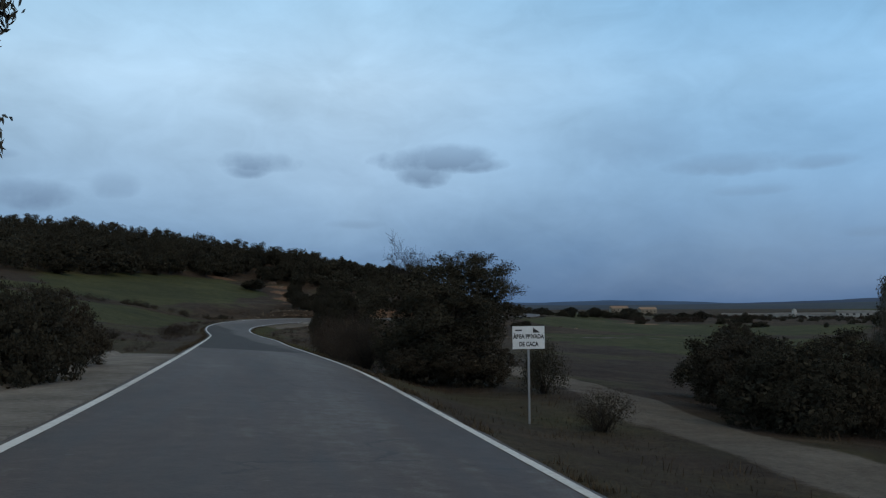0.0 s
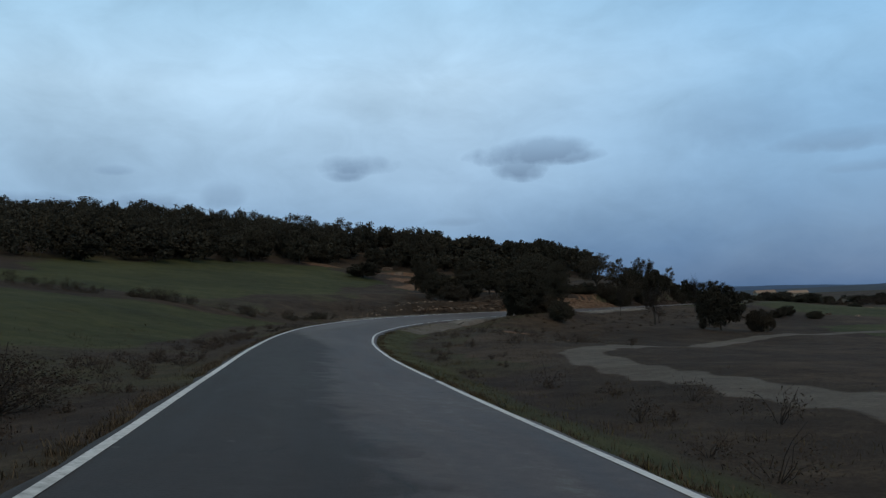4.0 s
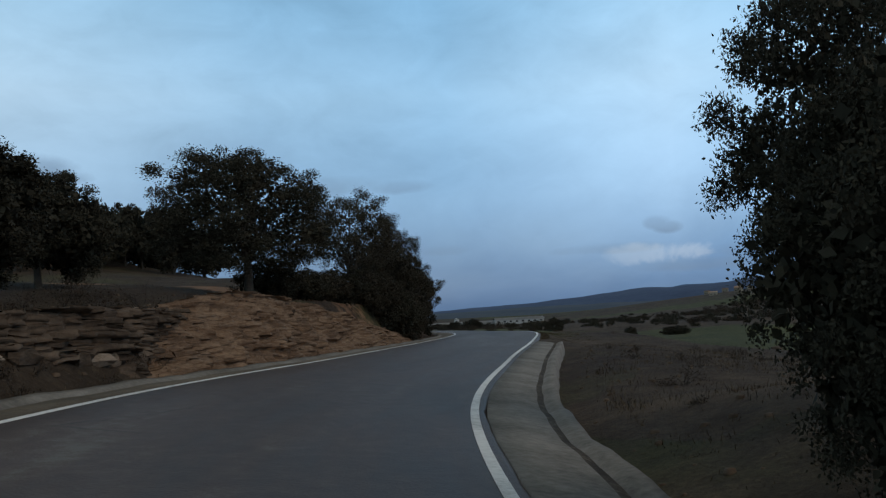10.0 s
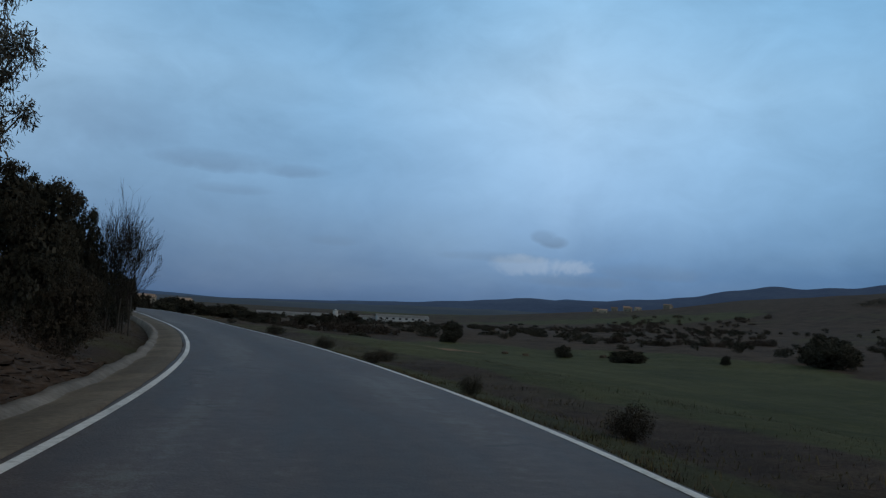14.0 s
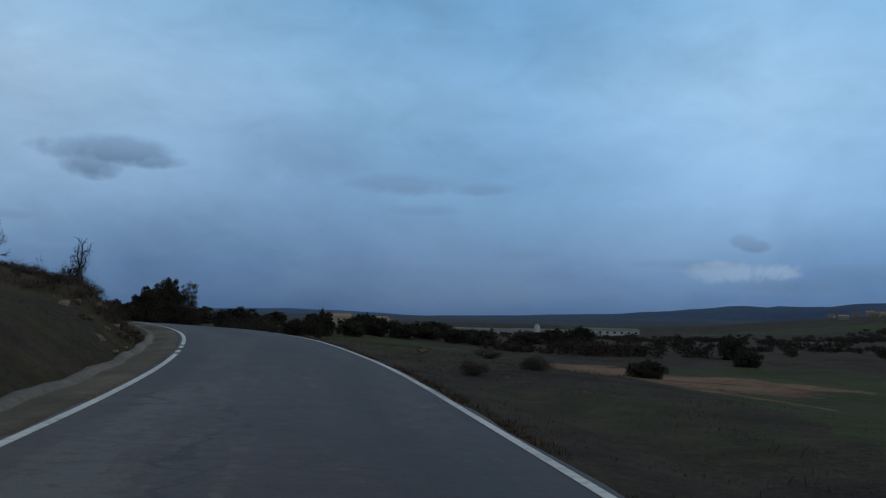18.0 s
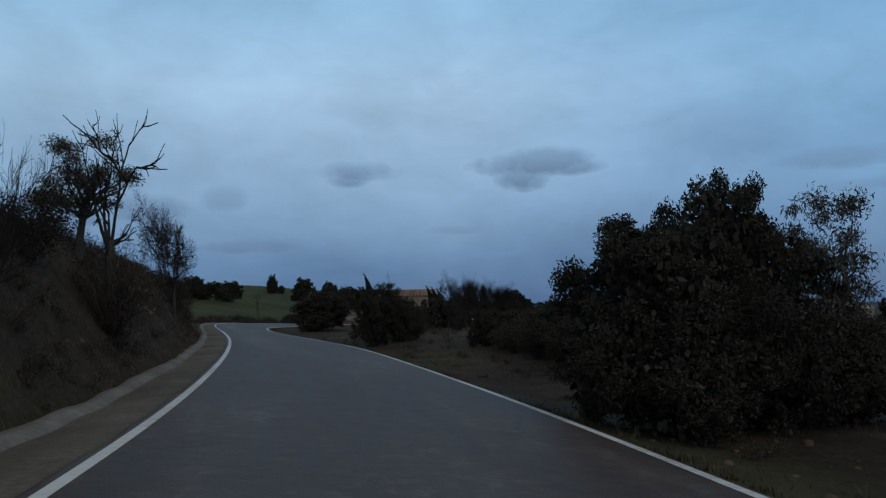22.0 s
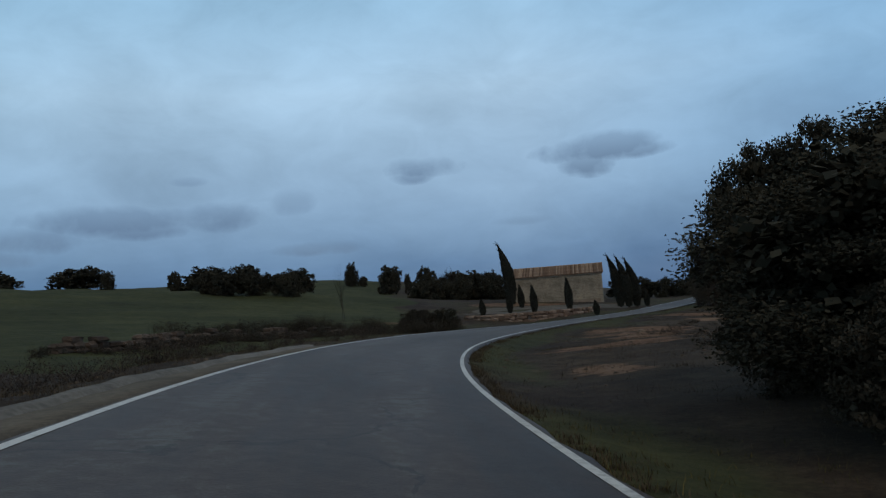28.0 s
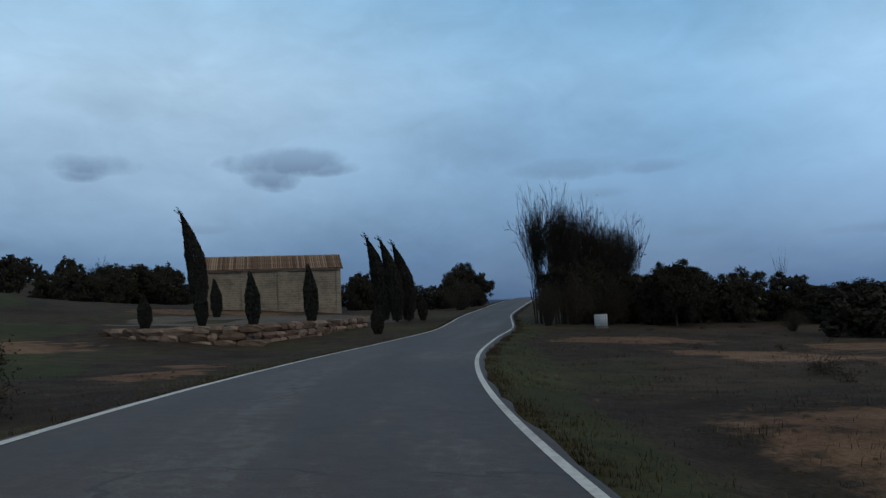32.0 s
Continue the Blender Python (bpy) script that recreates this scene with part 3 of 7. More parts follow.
# ---------------------------------------------------------------- building blocks
def mesh_from(name, verts, faces, mats, smooth=False, index=None):
    me = bpy.data.meshes.new(name)
    v = np.asarray(verts, np.float32).reshape(-1, 3)
    f = np.asarray(faces, np.int32)
    me.vertices.add(len(v))
    me.vertices.foreach_set("co", v.ravel())
    k = f.shape[1]
    me.loops.add(f.size)
    me.loops.foreach_set("vertex_index", f.ravel())
    me.polygons.add(len(f))
    me.polygons.foreach_set("loop_start", np.arange(0, f.size, k, dtype=np.int32))
    me.polygons.foreach_set("loop_total", np.full(len(f), k, np.int32))
    for m in mats if isinstance(mats, (list, tuple)) else [mats]:
        me.materials.append(m)
    if index is not None:
        me.polygons.foreach_set("material_index", np.asarray(index, np.int32))
    if smooth:
        me.polygons.foreach_set("use_smooth", np.ones(len(f), bool))
    me.update(calc_edges=True)
    return me


def part(name, shape, mat, parent=None, label="", smooth=False):
    """Links a bmesh or a mesh as one object under a thing."""
    if isinstance(shape, bmesh.types.BMesh):
        me = bpy.data.meshes.new(name)
        bmesh.ops.recalc_face_normals(shape, faces=shape.faces)
        shape.to_mesh(me)
        shape.free()
        me.materials.append(mat)
        if smooth:
            me.polygons.foreach_set("use_smooth", np.ones(len(me.polygons), bool))
    else:
        me = shape
    ob = new(name, me)
    ob.parent = parent
    return tagged(ob, label)


def box(bm, x0, y0, z0, x1, y1, z1, m=None):
    r = bmesh.ops.create_cube(bm, size=1.0)["verts"]
    t = Matrix.Translation(((x0 + x1) / 2, (y0 + y1) / 2, (z0 + z1) / 2)) @ Matrix.Diagonal((x1 - x0, y1 - y0, z1 - z0, 1))
    bmesh.ops.transform(bm, matrix=(m or Matrix()) @ t, verts=r)
    return r


def tube(points, radii, sides=6):
    """Vertices and quads of a round tube through points."""
    p, r = np.asarray(points, float), np.asarray(radii, float)
    t = np.gradient(p, axis=0)
    t /= np.linalg.norm(t, axis=1, keepdims=True) + 1e-9
    ref = np.where(np.abs(t[:, 2:3]) > 0.9, [[1.0, 0, 0]], [[0, 0, 1.0]])
    u = np.cross(t, ref)
    u /= np.linalg.norm(u, axis=1, keepdims=True) + 1e-9
    w = np.cross(t, u)
    a = np.linspace(0, 2 * np.pi, sides, endpoint=False)
    v = p[:, None] + r[:, None, None] * (u[:, None] * np.cos(a)[None, :, None] + w[:, None] * np.sin(a)[None, :, None])
    n, k = len(p), sides
    i, j = np.meshgrid(np.arange(n - 1), np.arange(k), indexing="ij")
    f = np.stack([i * k + j, i * k + (j + 1) % k, (i + 1) * k + (j + 1) % k, (i + 1) * k + j], -1).reshape(-1, 4)
    return v.reshape(-1, 3), f


def gather(pieces):
    """Joins (verts, faces) pairs."""
    vs, fs, n = [], [], 0
    for v, f in pieces:
        vs.append(v)
        fs.append(np.asarray(f) + n)
        n += len(v)
    return np.concatenate(vs), np.concatenate(fs)


# ---------------------------------------------------------------- ground
def axis(lo, a, b, hi, step, grow):
    mid = list(np.arange(a, b + step / 2, step))
    left, right, d = [], [], step
    v = a
    while v > lo:
        d *= grow
        v -= d
        left.append(v)
    d, v = step, b
    while v < hi:
        d *= grow
        v += d
        right.append(v)
    return np.array(left[::-1] + mid + right)


def inside(x, y, poly):
    hit = np.zeros(len(x), bool)
    for (x0, y0), (x1, y1) in zip(poly, poly[1:] + poly[:1]):
        c = (y0 > y) != (y1 > y)
        hit ^= c & (x < (x1 - x0) * (y - y0) / (y1 - y0 + 1e-12) + x0)
    return hit


def band(x, y, line, wide):
    """How near places lie to a polyline: 1 on it, 0 at the distance wide."""
    best = np.full(len(x), 1e9)
    for (x0, y0), (x1, y1) in zip(line, line[1:]):
        l2 = (x1 - x0) ** 2 + (y1 - y0) ** 2
        t = np.clip(((x - x0) * (x1 - x0) + (y - y0) * (y1 - y0)) / l2, 0, 1)
        best = np.minimum(best, np.hypot(x - x0 - t * (x1 - x0), y - y0 - t * (y1 - y0)))
    return 1 - ease(wide * 0.6, wide * 1.2, best)


CROPS = [[(-60, 100), (-30, 97), (-30, 102), (-35, 118), (-37, 117), (-44, 109), (-60, 105)], [(-46, 120), (-40, 150), (-40, 185), (-52, 202), (-64, 190), (-72, 150), (-62, 115)], [(-30, 62), (-29, 100), (-60, 104), (-95, 110), (-95, 70), (-50, 50)],
         [(22, 50), (20, 105), (12, 150), (60, 175), (150, 160), (150, 60), (60, 20)],
         [(14, 188), (19.5, 208), (26, 226), (36, 250), (52, 300), (110, 330), (160, 300), (110, 215), (60, 180), (30, 180)],
         [(10, 347), (10, 374), (17, 395), (30, 440), (75, 445), (75, 330), (35, 312), (24, 345)],
         [(-16, 380), (-18, 438), (-24, 460), (-33, 480), (-60, 560), (-120, 760), (-190, 700), (-110, 430), (-50, 360)],
         [(700, 380), (760, 560), (980, 620), (1060, 460)],
         [(50, 430), (40, 520), (120, 560), (130, 450)]]
BARE_PATCHES = [(-33, 176, 7), (-30, 166, 4), (-41, 201, 7), (-56, 203, 5), (-36, 190, 6), (-33, 182, 6), (-25, 178, 5), (-23, 170, 5), (-10, 176, 5), (8, 437, 6), (12, 430, 7), (6, 446, 4), (15, 441, 6),
                (14, 418, 5), (-24, 452, 7), (-16, 121, 3), (-13, 116, 3), (-14, 496, 9), (-22, 500, 9), (-4, 492, 6), (-2.0, 410, 6), (-1.5, 403, 5), (0, 418, 7), (-2.7, 384, 3), (-2.3, 395, 4), (-14.5, 433, 3), (-14, 439, 3), (76, 322, 9), (68, 300, 9), (60, 280, 8), (72, 286, 8), (50, 262, 6), (10, 412, 5), (62, 279, 7), (70, 283, 7), (76, 312, 8), (66, 290, 11), (80, 300, 11), (73, 310, 11), (84, 292, 9), (-23.4, 127.6, 2.2), (-22.8, 125, 2.2), (-22.2, 131, 2.0)]
SCRUBS = [[(100, 345), (150, 330), (330, 400), (620, 470), (760, 700), (300, 800), (110, 560)], [(-13.5, 60), (-14, 84), (-20, 100), (-20, 114), (-8, 126), (2, 100), (-4, 66)], [(110, 235), (112, 300), (150, 380), (330, 420), (360, 300), (230, 200)], [(60, 330), (90, 400), (200, 470), (260, 430), (110, 330)], [(-12, 95), (0, 130), (25, 150), (30, 110), (6, 90)], [(-4, 370), (-7, 400), (-3, 430), (9, 460), (45, 474), (52, 380), (8, 362)], [(-45, 210), (-20, 195), (-10, 240), (-150, 330), (-130, 210), (-75, 205)],
          [(-4, 262), (22, 262), (16, 340), (-6, 350)], [(-60, 107), (-42, 106), (-34, 120), (-29, 150), (-35, 152), (-40, 124), (-44, 116), (-60, 116)], [(-18, 126), (-9, 158), (5, 177), (30, 190), (62, 190), (62, 140), (0, 118)], [(-33, 118), (-30, 152), (-20, 176), (-8, 184), (-6, 180), (-17, 160), (-24, 140), (-28, 116)]]
TRACKS = [(1.0, [(5.5, 6), (4.4, 15.8), (4.6, 26), (2, 38), (-1.6, 46), (-6.2, 62), (-10, 76), (-12.4, 84), (-13, 90), (-9.1, 102.8), (-1.9, 119.3), (8, 134), (40, 152)]), (5.0, [(-18.5, 470), (-13, 467), (-10, 477)]), (6.5, [(-19, 488), (-6, 488)]), (1.1, [(-24.4, 117), (-23.9, 122), (-23.3, 126.5), (-22.6, 130)])]


def land():
    xs, ys = axis(-4200, -44, 46, 4200, 0.7, 1.055), axis(-3000, -22, 470, 4600, 0.7, 1.055)
    gx, gy = np.meshgrid(xs, ys)
    x, y = gx.ravel(), gy.ravel()
    z = ground(x, y)
    n, m = len(ys), len(xs)
    i, j = np.meshgrid(np.arange(n - 1), np.arange(m - 1), indexing="ij")
    k = (i * m + j).ravel()
    me = mesh_from("ground", np.stack([x, y, z], 1), np.stack([k, k + 1, k + m + 1, k + m], 1), LAND, True)
    wob = np.sin(x * 0.35 + np.sin(y * 0.3)) * 1.2 + np.sin(y * 0.23 + x * 0.1) * 1.4
    crop, bare, scrub, track = (np.zeros(len(x)) for _ in range(4))
    for p in CROPS:
        crop = np.maximum(crop, inside(x + wob, y + wob, p))
    for p in SCRUBS:
        scrub = np.maximum(scrub, inside(x + wob, y - wob, p))
    for px, py, r in BARE_PATCHES:
        bare = np.maximum(bare, 0.98 * (1 - ease(0.3 * r, r, np.hypot(x - px + wob, y - py + 0.5 * wob))))
    for wide, line in TRACKS:
        on = band(x, y, line, wide)
        track, bare, crop, scrub = np.maximum(track, on), bare * (1 - on), crop * (1 - on), scrub * (1 - on)
    idx, d = near_road(x, y)
    out = np.abs(d) - HALF
    crop *= ease(3.0, 6.0, out)
    for side, y0, y1 in ((1, 40, 128), (1, 380, 475), (1, 322, 375), (1, 178, 230), (-1, 425, 470)):  # greener grass on the inner verges
        on = (np.sign(d) == side) * ease(y0 - 6, y0 + 6, RY[idx]) * (1 - ease(y1 - 6, y1 + 6, RY[idx])) * (1 - ease(1.5, 3.0, out + 0.25 * wob))
        crop, bare, scrub = np.maximum(crop, 0.56 * on), bare * (1 - on), scrub * (1 - on)
    far = ease(450, 900, np.hypot(x, y - 250))
    crop = np.where(far > 0.5, (np.sin(x / 90 + np.sin(y / 130) * 2) * np.sin(y / 75 + x / 300) > 0.62) * 0.9, crop)
    scrub = np.where(far > 0.5, (np.sin(x / 60 + 2 + np.sin(y / 90) * 2) * np.sin(y / 50 + x / 200) > -0.15) * 0.9, scrub)
    at = me.color_attributes.new("cover", "FLOAT_COLOR", "POINT")
    at.data.foreach_set("color", np.stack([crop, bare, scrub, track], 1).astype(np.float32).ravel())
    return tagged(new("ground", me), "rolling farmland with dry grass, green crops, scrub and bare soil", "ground", kind="structure")


land()


# ---------------------------------------------------------------- road
def ribbon(y0, y1, offsets, lifts, step=2):
    """A strip along the road: cross sections with the given distances from its middle and heights above its surface."""
    i0, i1 = int(np.argmin(abs(RY - y0))), int(np.argmin(abs(RY - y1)))
    i = np.arange(i0, i1 + 1, step)
    o, h = np.asarray(offsets, float), np.asarray(lifts, float)
    o = o + np.sign(o) * RW[i, None]
    v = np.stack([RX[i, None] + NX[i, None] * o, RY[i, None] + NY[i, None] * o, RZ[i, None] + RT[i, None] * o + h], -1)
    n, m = o.shape
    a, b = np.meshgrid(np.arange(n - 1), np.arange(m - 1), indexing="ij")
    k = (a * m + b).ravel()
    return v.reshape(-1, 3), np.stack([k, k + 1, k + m + 1, k + m], 1)


def road():
    o = [-HALF - 0.25, -HALF - 0.16, -HALF - 0.1, -HALF * 0.5, 0, HALF * 0.5, HALF + 0.1, HALF + 0.16, HALF + 0.25]
    v, f = ribbon(RY[0], RY[-1], o, [-0.25, -0.02, 0, 0.012, 0.02, 0.012, 0, -0.02, -0.25])
    ragged = np.tile(np.array([-1, -1, -0.5, 0, 0, 0, 0.5, 1, 1.0]), len(v) // 9) * 0.03 * (np.sin(v[:, 1] * 1.9 + np.sin(v[:, 1] * 0.7) * 2) + np.sin(v[:, 1] * 4.3 + v[:, 0]))
    v[:, 0] += ragged * np.repeat(NX[0 : len(RX) : 2][: len(v) // 9], 9)
    me = mesh_from("road", v, f, ASPHALT, True)
    lane = np.tile((np.array(o) + HALF) / (2 * HALF), len(v) // len(o))
    uv = me.uv_layers.new(name="lane")
    li = np.empty(len(me.loops), np.int32)
    me.loops.foreach_get("vertex_index", li)
    far = np.repeat(RS[0 : len(RX) : 2][: len(v) // len(o)], len(o))
    uv.data.foreach_set("uv", np.stack([lane[li], far[li]], 1).astype(np.float32).ravel())
    return tagged(new("road", me), "narrow grey asphalt country road with worn wheel tracks", "road", kind="structure")


road()


def edge_line(side, y0, y1):
    o = np.array([-0.055, 0.055]) + side * HALF
    v, f = ribbon(y0, y1, o, [0.006, 0.006], 1)
    tagged(new("edge_line", mesh_from("edge_line", v, f, PAINT)), "worn white painted edge line on the asphalt", "road marking", "edge lines of the road", "structure")


LEFT_RUNS = [(-24, 131.5), (133, 254.4), (255.2, 256.2), (257.0, 257.9), (258.6, 341.0), (342.2, 343.6), (344.9, 346.4), (347.6, 575)]
RIGHT_RUNS = [(-24, 73.5), (74.4, 126.0), (127.0, 128.0), (129.2, 130.2), (131.2, 270.5), (271.3, 272.4), (273.3, 455.0), (455.8, 458.0), (459.0, 575)]
for a, b in LEFT_RUNS:
    edge_line(-1, a, b)
for a, b in RIGHT_RUNS:
    edge_line(1, a, b)


def gutter(side, y0, y1, apron=0.55, lip=0.0):
    """A concrete gutter: a sloping apron beside the asphalt, a dip and a raised outer edge."""
    o = np.array([0.12, 0.17, 0.22 + apron * 0.6, 0.30 + apron, 0.40 + apron, 0.50 + apron, 0.64 + apron, 0.72 + apron])
    h = np.array([-0.2, 0.0, -0.03, -0.08, -0.10, lip - 0.05, lip - 0.03, -0.45])
    o = (HALF + o) * side
    v, f = ribbon(y0, y1, o, h, 1)
    edge = np.tile(np.array([0, 0, 0.3, 1, 1, 1.2, 1.5, 1.0]), len(v) // 8)[:, None]
    jag = edge * 0.018 * (np.sin(v[:, 1:2] * 1.3 + v[:, :1] * 1.7) + np.sin(v[:, 1:2] * 2.9) * np.sin(v[:, :1] * 2.1 + v[:, 1:2])) * np.array([[side * 0.7, 0, 0.5]])
    # both ends run out into the ground
    along = np.repeat(np.arange(len(v) // 8), 8)
    sink = 1 - np.minimum(1, np.minimum(along, along[-1] - along) / 7.0)
    v[:, 2] -= sink * np.tile(np.array([0.1, 0.16, 0.3, 0.36, 0.45, 0.5, 0.5, 0.3]), len(v) // 8)
    strip = np.tile(np.arange(7), len(f) // 7)
    f = f if side > 0 else f[:, ::-1]
    tagged(new("gutter", mesh_from("gutter", v + jag, f, [CONCRETE if side > 0 or y1 < 40 else GRIT, CONCRETE, EARTH], False, np.where(strip == 3, 2, 0) if side > 0 else strip >= 4)), "weathered concrete roadside gutter with a gritty apron and raised outer edge", "gutter", "concrete gutters", "structure")


for run in GUTTERS:
    gutter(*run)


# ---------------------------------------------------------------- plants
def leaves(rng, centres, normals, size, slim=0.5, droop=0.0):
    """Folded leaf blades at the given centres, roughly facing along the normals."""
    n = len(centres)
    d = rng.normal(size=(n, 3))
    d += 0.6 * normals
    d[:, 2] -= droop
    d /= np.linalg.norm(d, axis=1, keepdims=True)
    side = np.cross(d, rng.normal(size=(n, 3)))
    side /= np.linalg.norm(side, axis=1, keepdims=True) + 1e-9
    up = np.cross(side, d)
    s = size * rng.uniform(0.6, 1.35, (n, 1))
    a, b = centres - d * s, centres + d * s
    l, r = centres + side * s * slim + up * s * 0.15, centres - side * s * slim + up * s * 0.15
    v = np.stack([a, l, b, r], 1).reshape(-1, 3)
    return v, np.arange(4 * n).reshape(-1, 4)


def clumps(rng, count, rx, rz, zc, size, flat=0.75, floor=-0.75):
    """Centres and radii of leafy clumps filling a dome, with an uneven outline."""
    out = []
    while len(out) < count:
        p = rng.normal(size=3)
        p /= np.linalg.norm(p)
        p *= rng.uniform(0.35, 1.0) ** 0.6
        if p[2] < floor:
            continue
        out.append((p[0] * rx, p[1] * rx, zc + p[2] * rz * (1 if p[2] > 0 else flat), size * rng.uniform(0.7, 1.25)))
    return np.array(out)


def foliage(rng, cl, count, leaf, slim=0.5, droop=0.0, hollow=0.55):
    k = rng.choice(len(cl), count, p=cl[:, 3] ** 2 / (cl[:, 3] ** 2).sum())
    n = rng.normal(size=(count, 3))
    n /= np.linalg.norm(n, axis=1, keepdims=True)
    rad = cl[k, 3:4] * rng.uniform(hollow, 1.0, (count, 1))
    wob = 1 + 0.22 * np.sin(n[:, :1] * 7 + k[:, None]) * np.sin(n[:, 1:2] * 6 + 2 * k[:, None])
    return leaves(rng, cl[k, :3] + n * rad * wob * [1, 1, 0.8], n, leaf, slim, droop)


def limb(rng, a, b, r0, r1, sway=0.12, n=6, sides=6):
    t = np.linspace(0, 1, n)[:, None]
    p = np.asarray(a)[None] * (1 - t) + np.asarray(b)[None] * t
    length = np.linalg.norm(np.subtract(b, a))
    p[1:-1] += rng.normal(size=(n - 2, 3)) * sway * length * 0.35
    p[:, 2] += 0.08 * length * np.sin(t[:, 0] * np.pi)
    return tube(p, np.linspace(r0, r1, n), sides)


def wood_of(rng, cl, trunk_h, r, lean=0.1, count=9):
    """A tapered trunk with a flared foot, and limbs that run out to the clumps."""
    top = np.array([rng.normal() * lean, rng.normal() * lean, trunk_h])
    z = np.linspace(0, 1, 7)
    p = np.stack([top[0] * z**1.5, top[1] * z**1.5, -0.35 + (trunk_h + 0.35) * z], 1)
    pieces = [tube(p, r * np.array([1.7, 1.2, 1.0, 0.93, 0.87, 0.82, 0.7]), 9)]
    far = cl[np.argsort(-np.linalg.norm(cl[:, :2], axis=1))]
    for c in far[: count]:
        start = p[rng.integers(4, 7)]
        end = start + (c[:3] - start) * 0.9
        pieces.append(limb(rng, start, end, r * 0.5, r * 0.1, 0.1))
        pieces.append(limb(rng, (start + end) / 2, end + np.clip(rng.normal(size=3), -1, 1) * c[3] * 0.4, r * 0.22, r * 0.05, 0.1, 5, 5))
    return gather(pieces)


STORE = {}


def plant(kind, x, y, h, r, turn=0.0, group="", label="", z=None, name=None, category=""):
    """A copy of a prototype, scaled to a height and a spread, standing on the ground."""
    ob, h0, r0 = STORE[kind]
    base = (height(x, y) if z is None else z) - 0.03
    c = copy_thing(ob, pose(x, y, base, 0, 0, turn) @ Matrix.Diagonal((r / r0, r / r0, h / h0, 1)))
    if name:
        c.name = name
    tagged(c, label, category, group)
    return c


def keep(kind, name, h, r, label, category, parts_):
    root = new(name)
    tagged(root, label, category)
    for pname, vf, m, smooth in parts_:
        part(pname, mesh_from(pname, vf[0], vf[1], m, smooth), None, root)
    STORE[kind] = (root, h, r)


def lobed(rng, lobes, sprays, rx, rz, zc):
    """A crown built of rounded boughs: centres and radii of the boughs, and of the leafy sprays on their outsides."""
    k = np.arange(lobes) + 0.5
    z = 1 - 1.74 * k / lobes
    a = k * 2.39996 + rng.uniform(0, 6.28) + rng.normal(size=lobes) * 0.25
    w = np.sqrt(1 - z * z)
    way = np.stack([np.cos(a) * w, np.sin(a) * w, z], 1)
    mid = way * [rx * 0.60, rx * 0.60, rz * 0.64] * rng.uniform(0.8, 1.12, (lobes, 1)) + [0, 0, zc]
    rad = rx * rng.uniform(0.29, 0.47, lobes)
    big = np.concatenate([mid, rad[:, None]], 1)
    j = np.repeat(np.arange(lobes), sprays)
    d = rng.normal(size=(len(j), 3))
    d /= np.linalg.norm(d, axis=1, keepdims=True)
    d += 0.7 * way[j]
    d /= np.linalg.norm(d, axis=1, keepdims=True)
    small = np.concatenate([mid[j] + d * rad[j, None] * [1, 1, 0.9] * rng.uniform(0.82, 1.08, (len(j), 1)), (rad[j] * rng.uniform(0.24, 0.44, len(j)))[:, None]], 1)
    return big, small


def make_oak(kind, seed, h, r, count, leaf, sprays, mat, lobes=16, low=0.5, limbs=9, slim=0.55, stout=0.024, core=1800, bulk=0.16, inner=0.9):
    rng = np.random.default_rng(seed)
    big, small = lobed(rng, lobes, sprays, r, h * (0.98 - low), h * low)
    heart = np.array([[0, 0, h * low, r * 0.55], [0, 0, h * (low + 0.15), r * 0.45], [0, 0, h * (low - 0.18), r * 0.45]])
    crown = gather([foliage(rng, heart, core // 2, bulk * r / 2.6, 0.7, 0.0, 0.1), foliage(rng, small, count, leaf, slim, 0.0, 0.25), foliage(rng, big * [1, 1, 1, inner], core * 2, bulk * r / 2.6, 0.7, 0.0, 0.45)])
    keep(kind, "oak_tree", h, r, "dark evergreen holm oak with a dense rounded crown", "tree",
         [("trunk", wood_of(rng, big, h * 0.36, stout * h, 0.12, limbs), BARK, True), ("crown", crown, mat, False)])


def make_shrub(kind, seed, h, r, count, leaf, n_cl, mat, label, sparse=0.5, up=0.4, core=0):
    rng = np.random.default_rng(seed)
    cl = clumps(rng, n_cl, r * 0.72, h * 0.42, h * 0.42, r * 0.36, 0.9)
    twigs = [limb(rng, (rng.normal() * 0.08, rng.normal() * 0.08, -0.1), c[:3] + [0, 0, c[3] * rng.uniform(-0.2, up)], 0.013, 0.004, 0.12, 5, 4) for c in cl]
    if core:  # a dense bush: rounded boughs set with sprays round a leafy heart
        big, small = lobed(rng, 13, 11, r, h * 0.52, h * 0.46)
        heart = np.array([[0, 0, h * 0.4, r * 0.6], [0, 0, h * 0.2, r * 0.6]])
        leafage = gather([foliage(rng, small, count, leaf, 0.45, 0.0, 0.2), foliage(rng, big * [1, 1, 1, 0.9], core, leaf * 2.2, 0.6, 0.0, 0.4), foliage(rng, heart, core // 2, leaf * 2.4, 0.6, 0.0, 0.2)])
    else:
        leafage = foliage(rng, cl, count, leaf, 0.45, 0.0, sparse)
    keep(kind, "shrub", h, r, label, "shrub", [("stem", gather(twigs), TWIG, True), ("foliage", leafage, mat, False)])


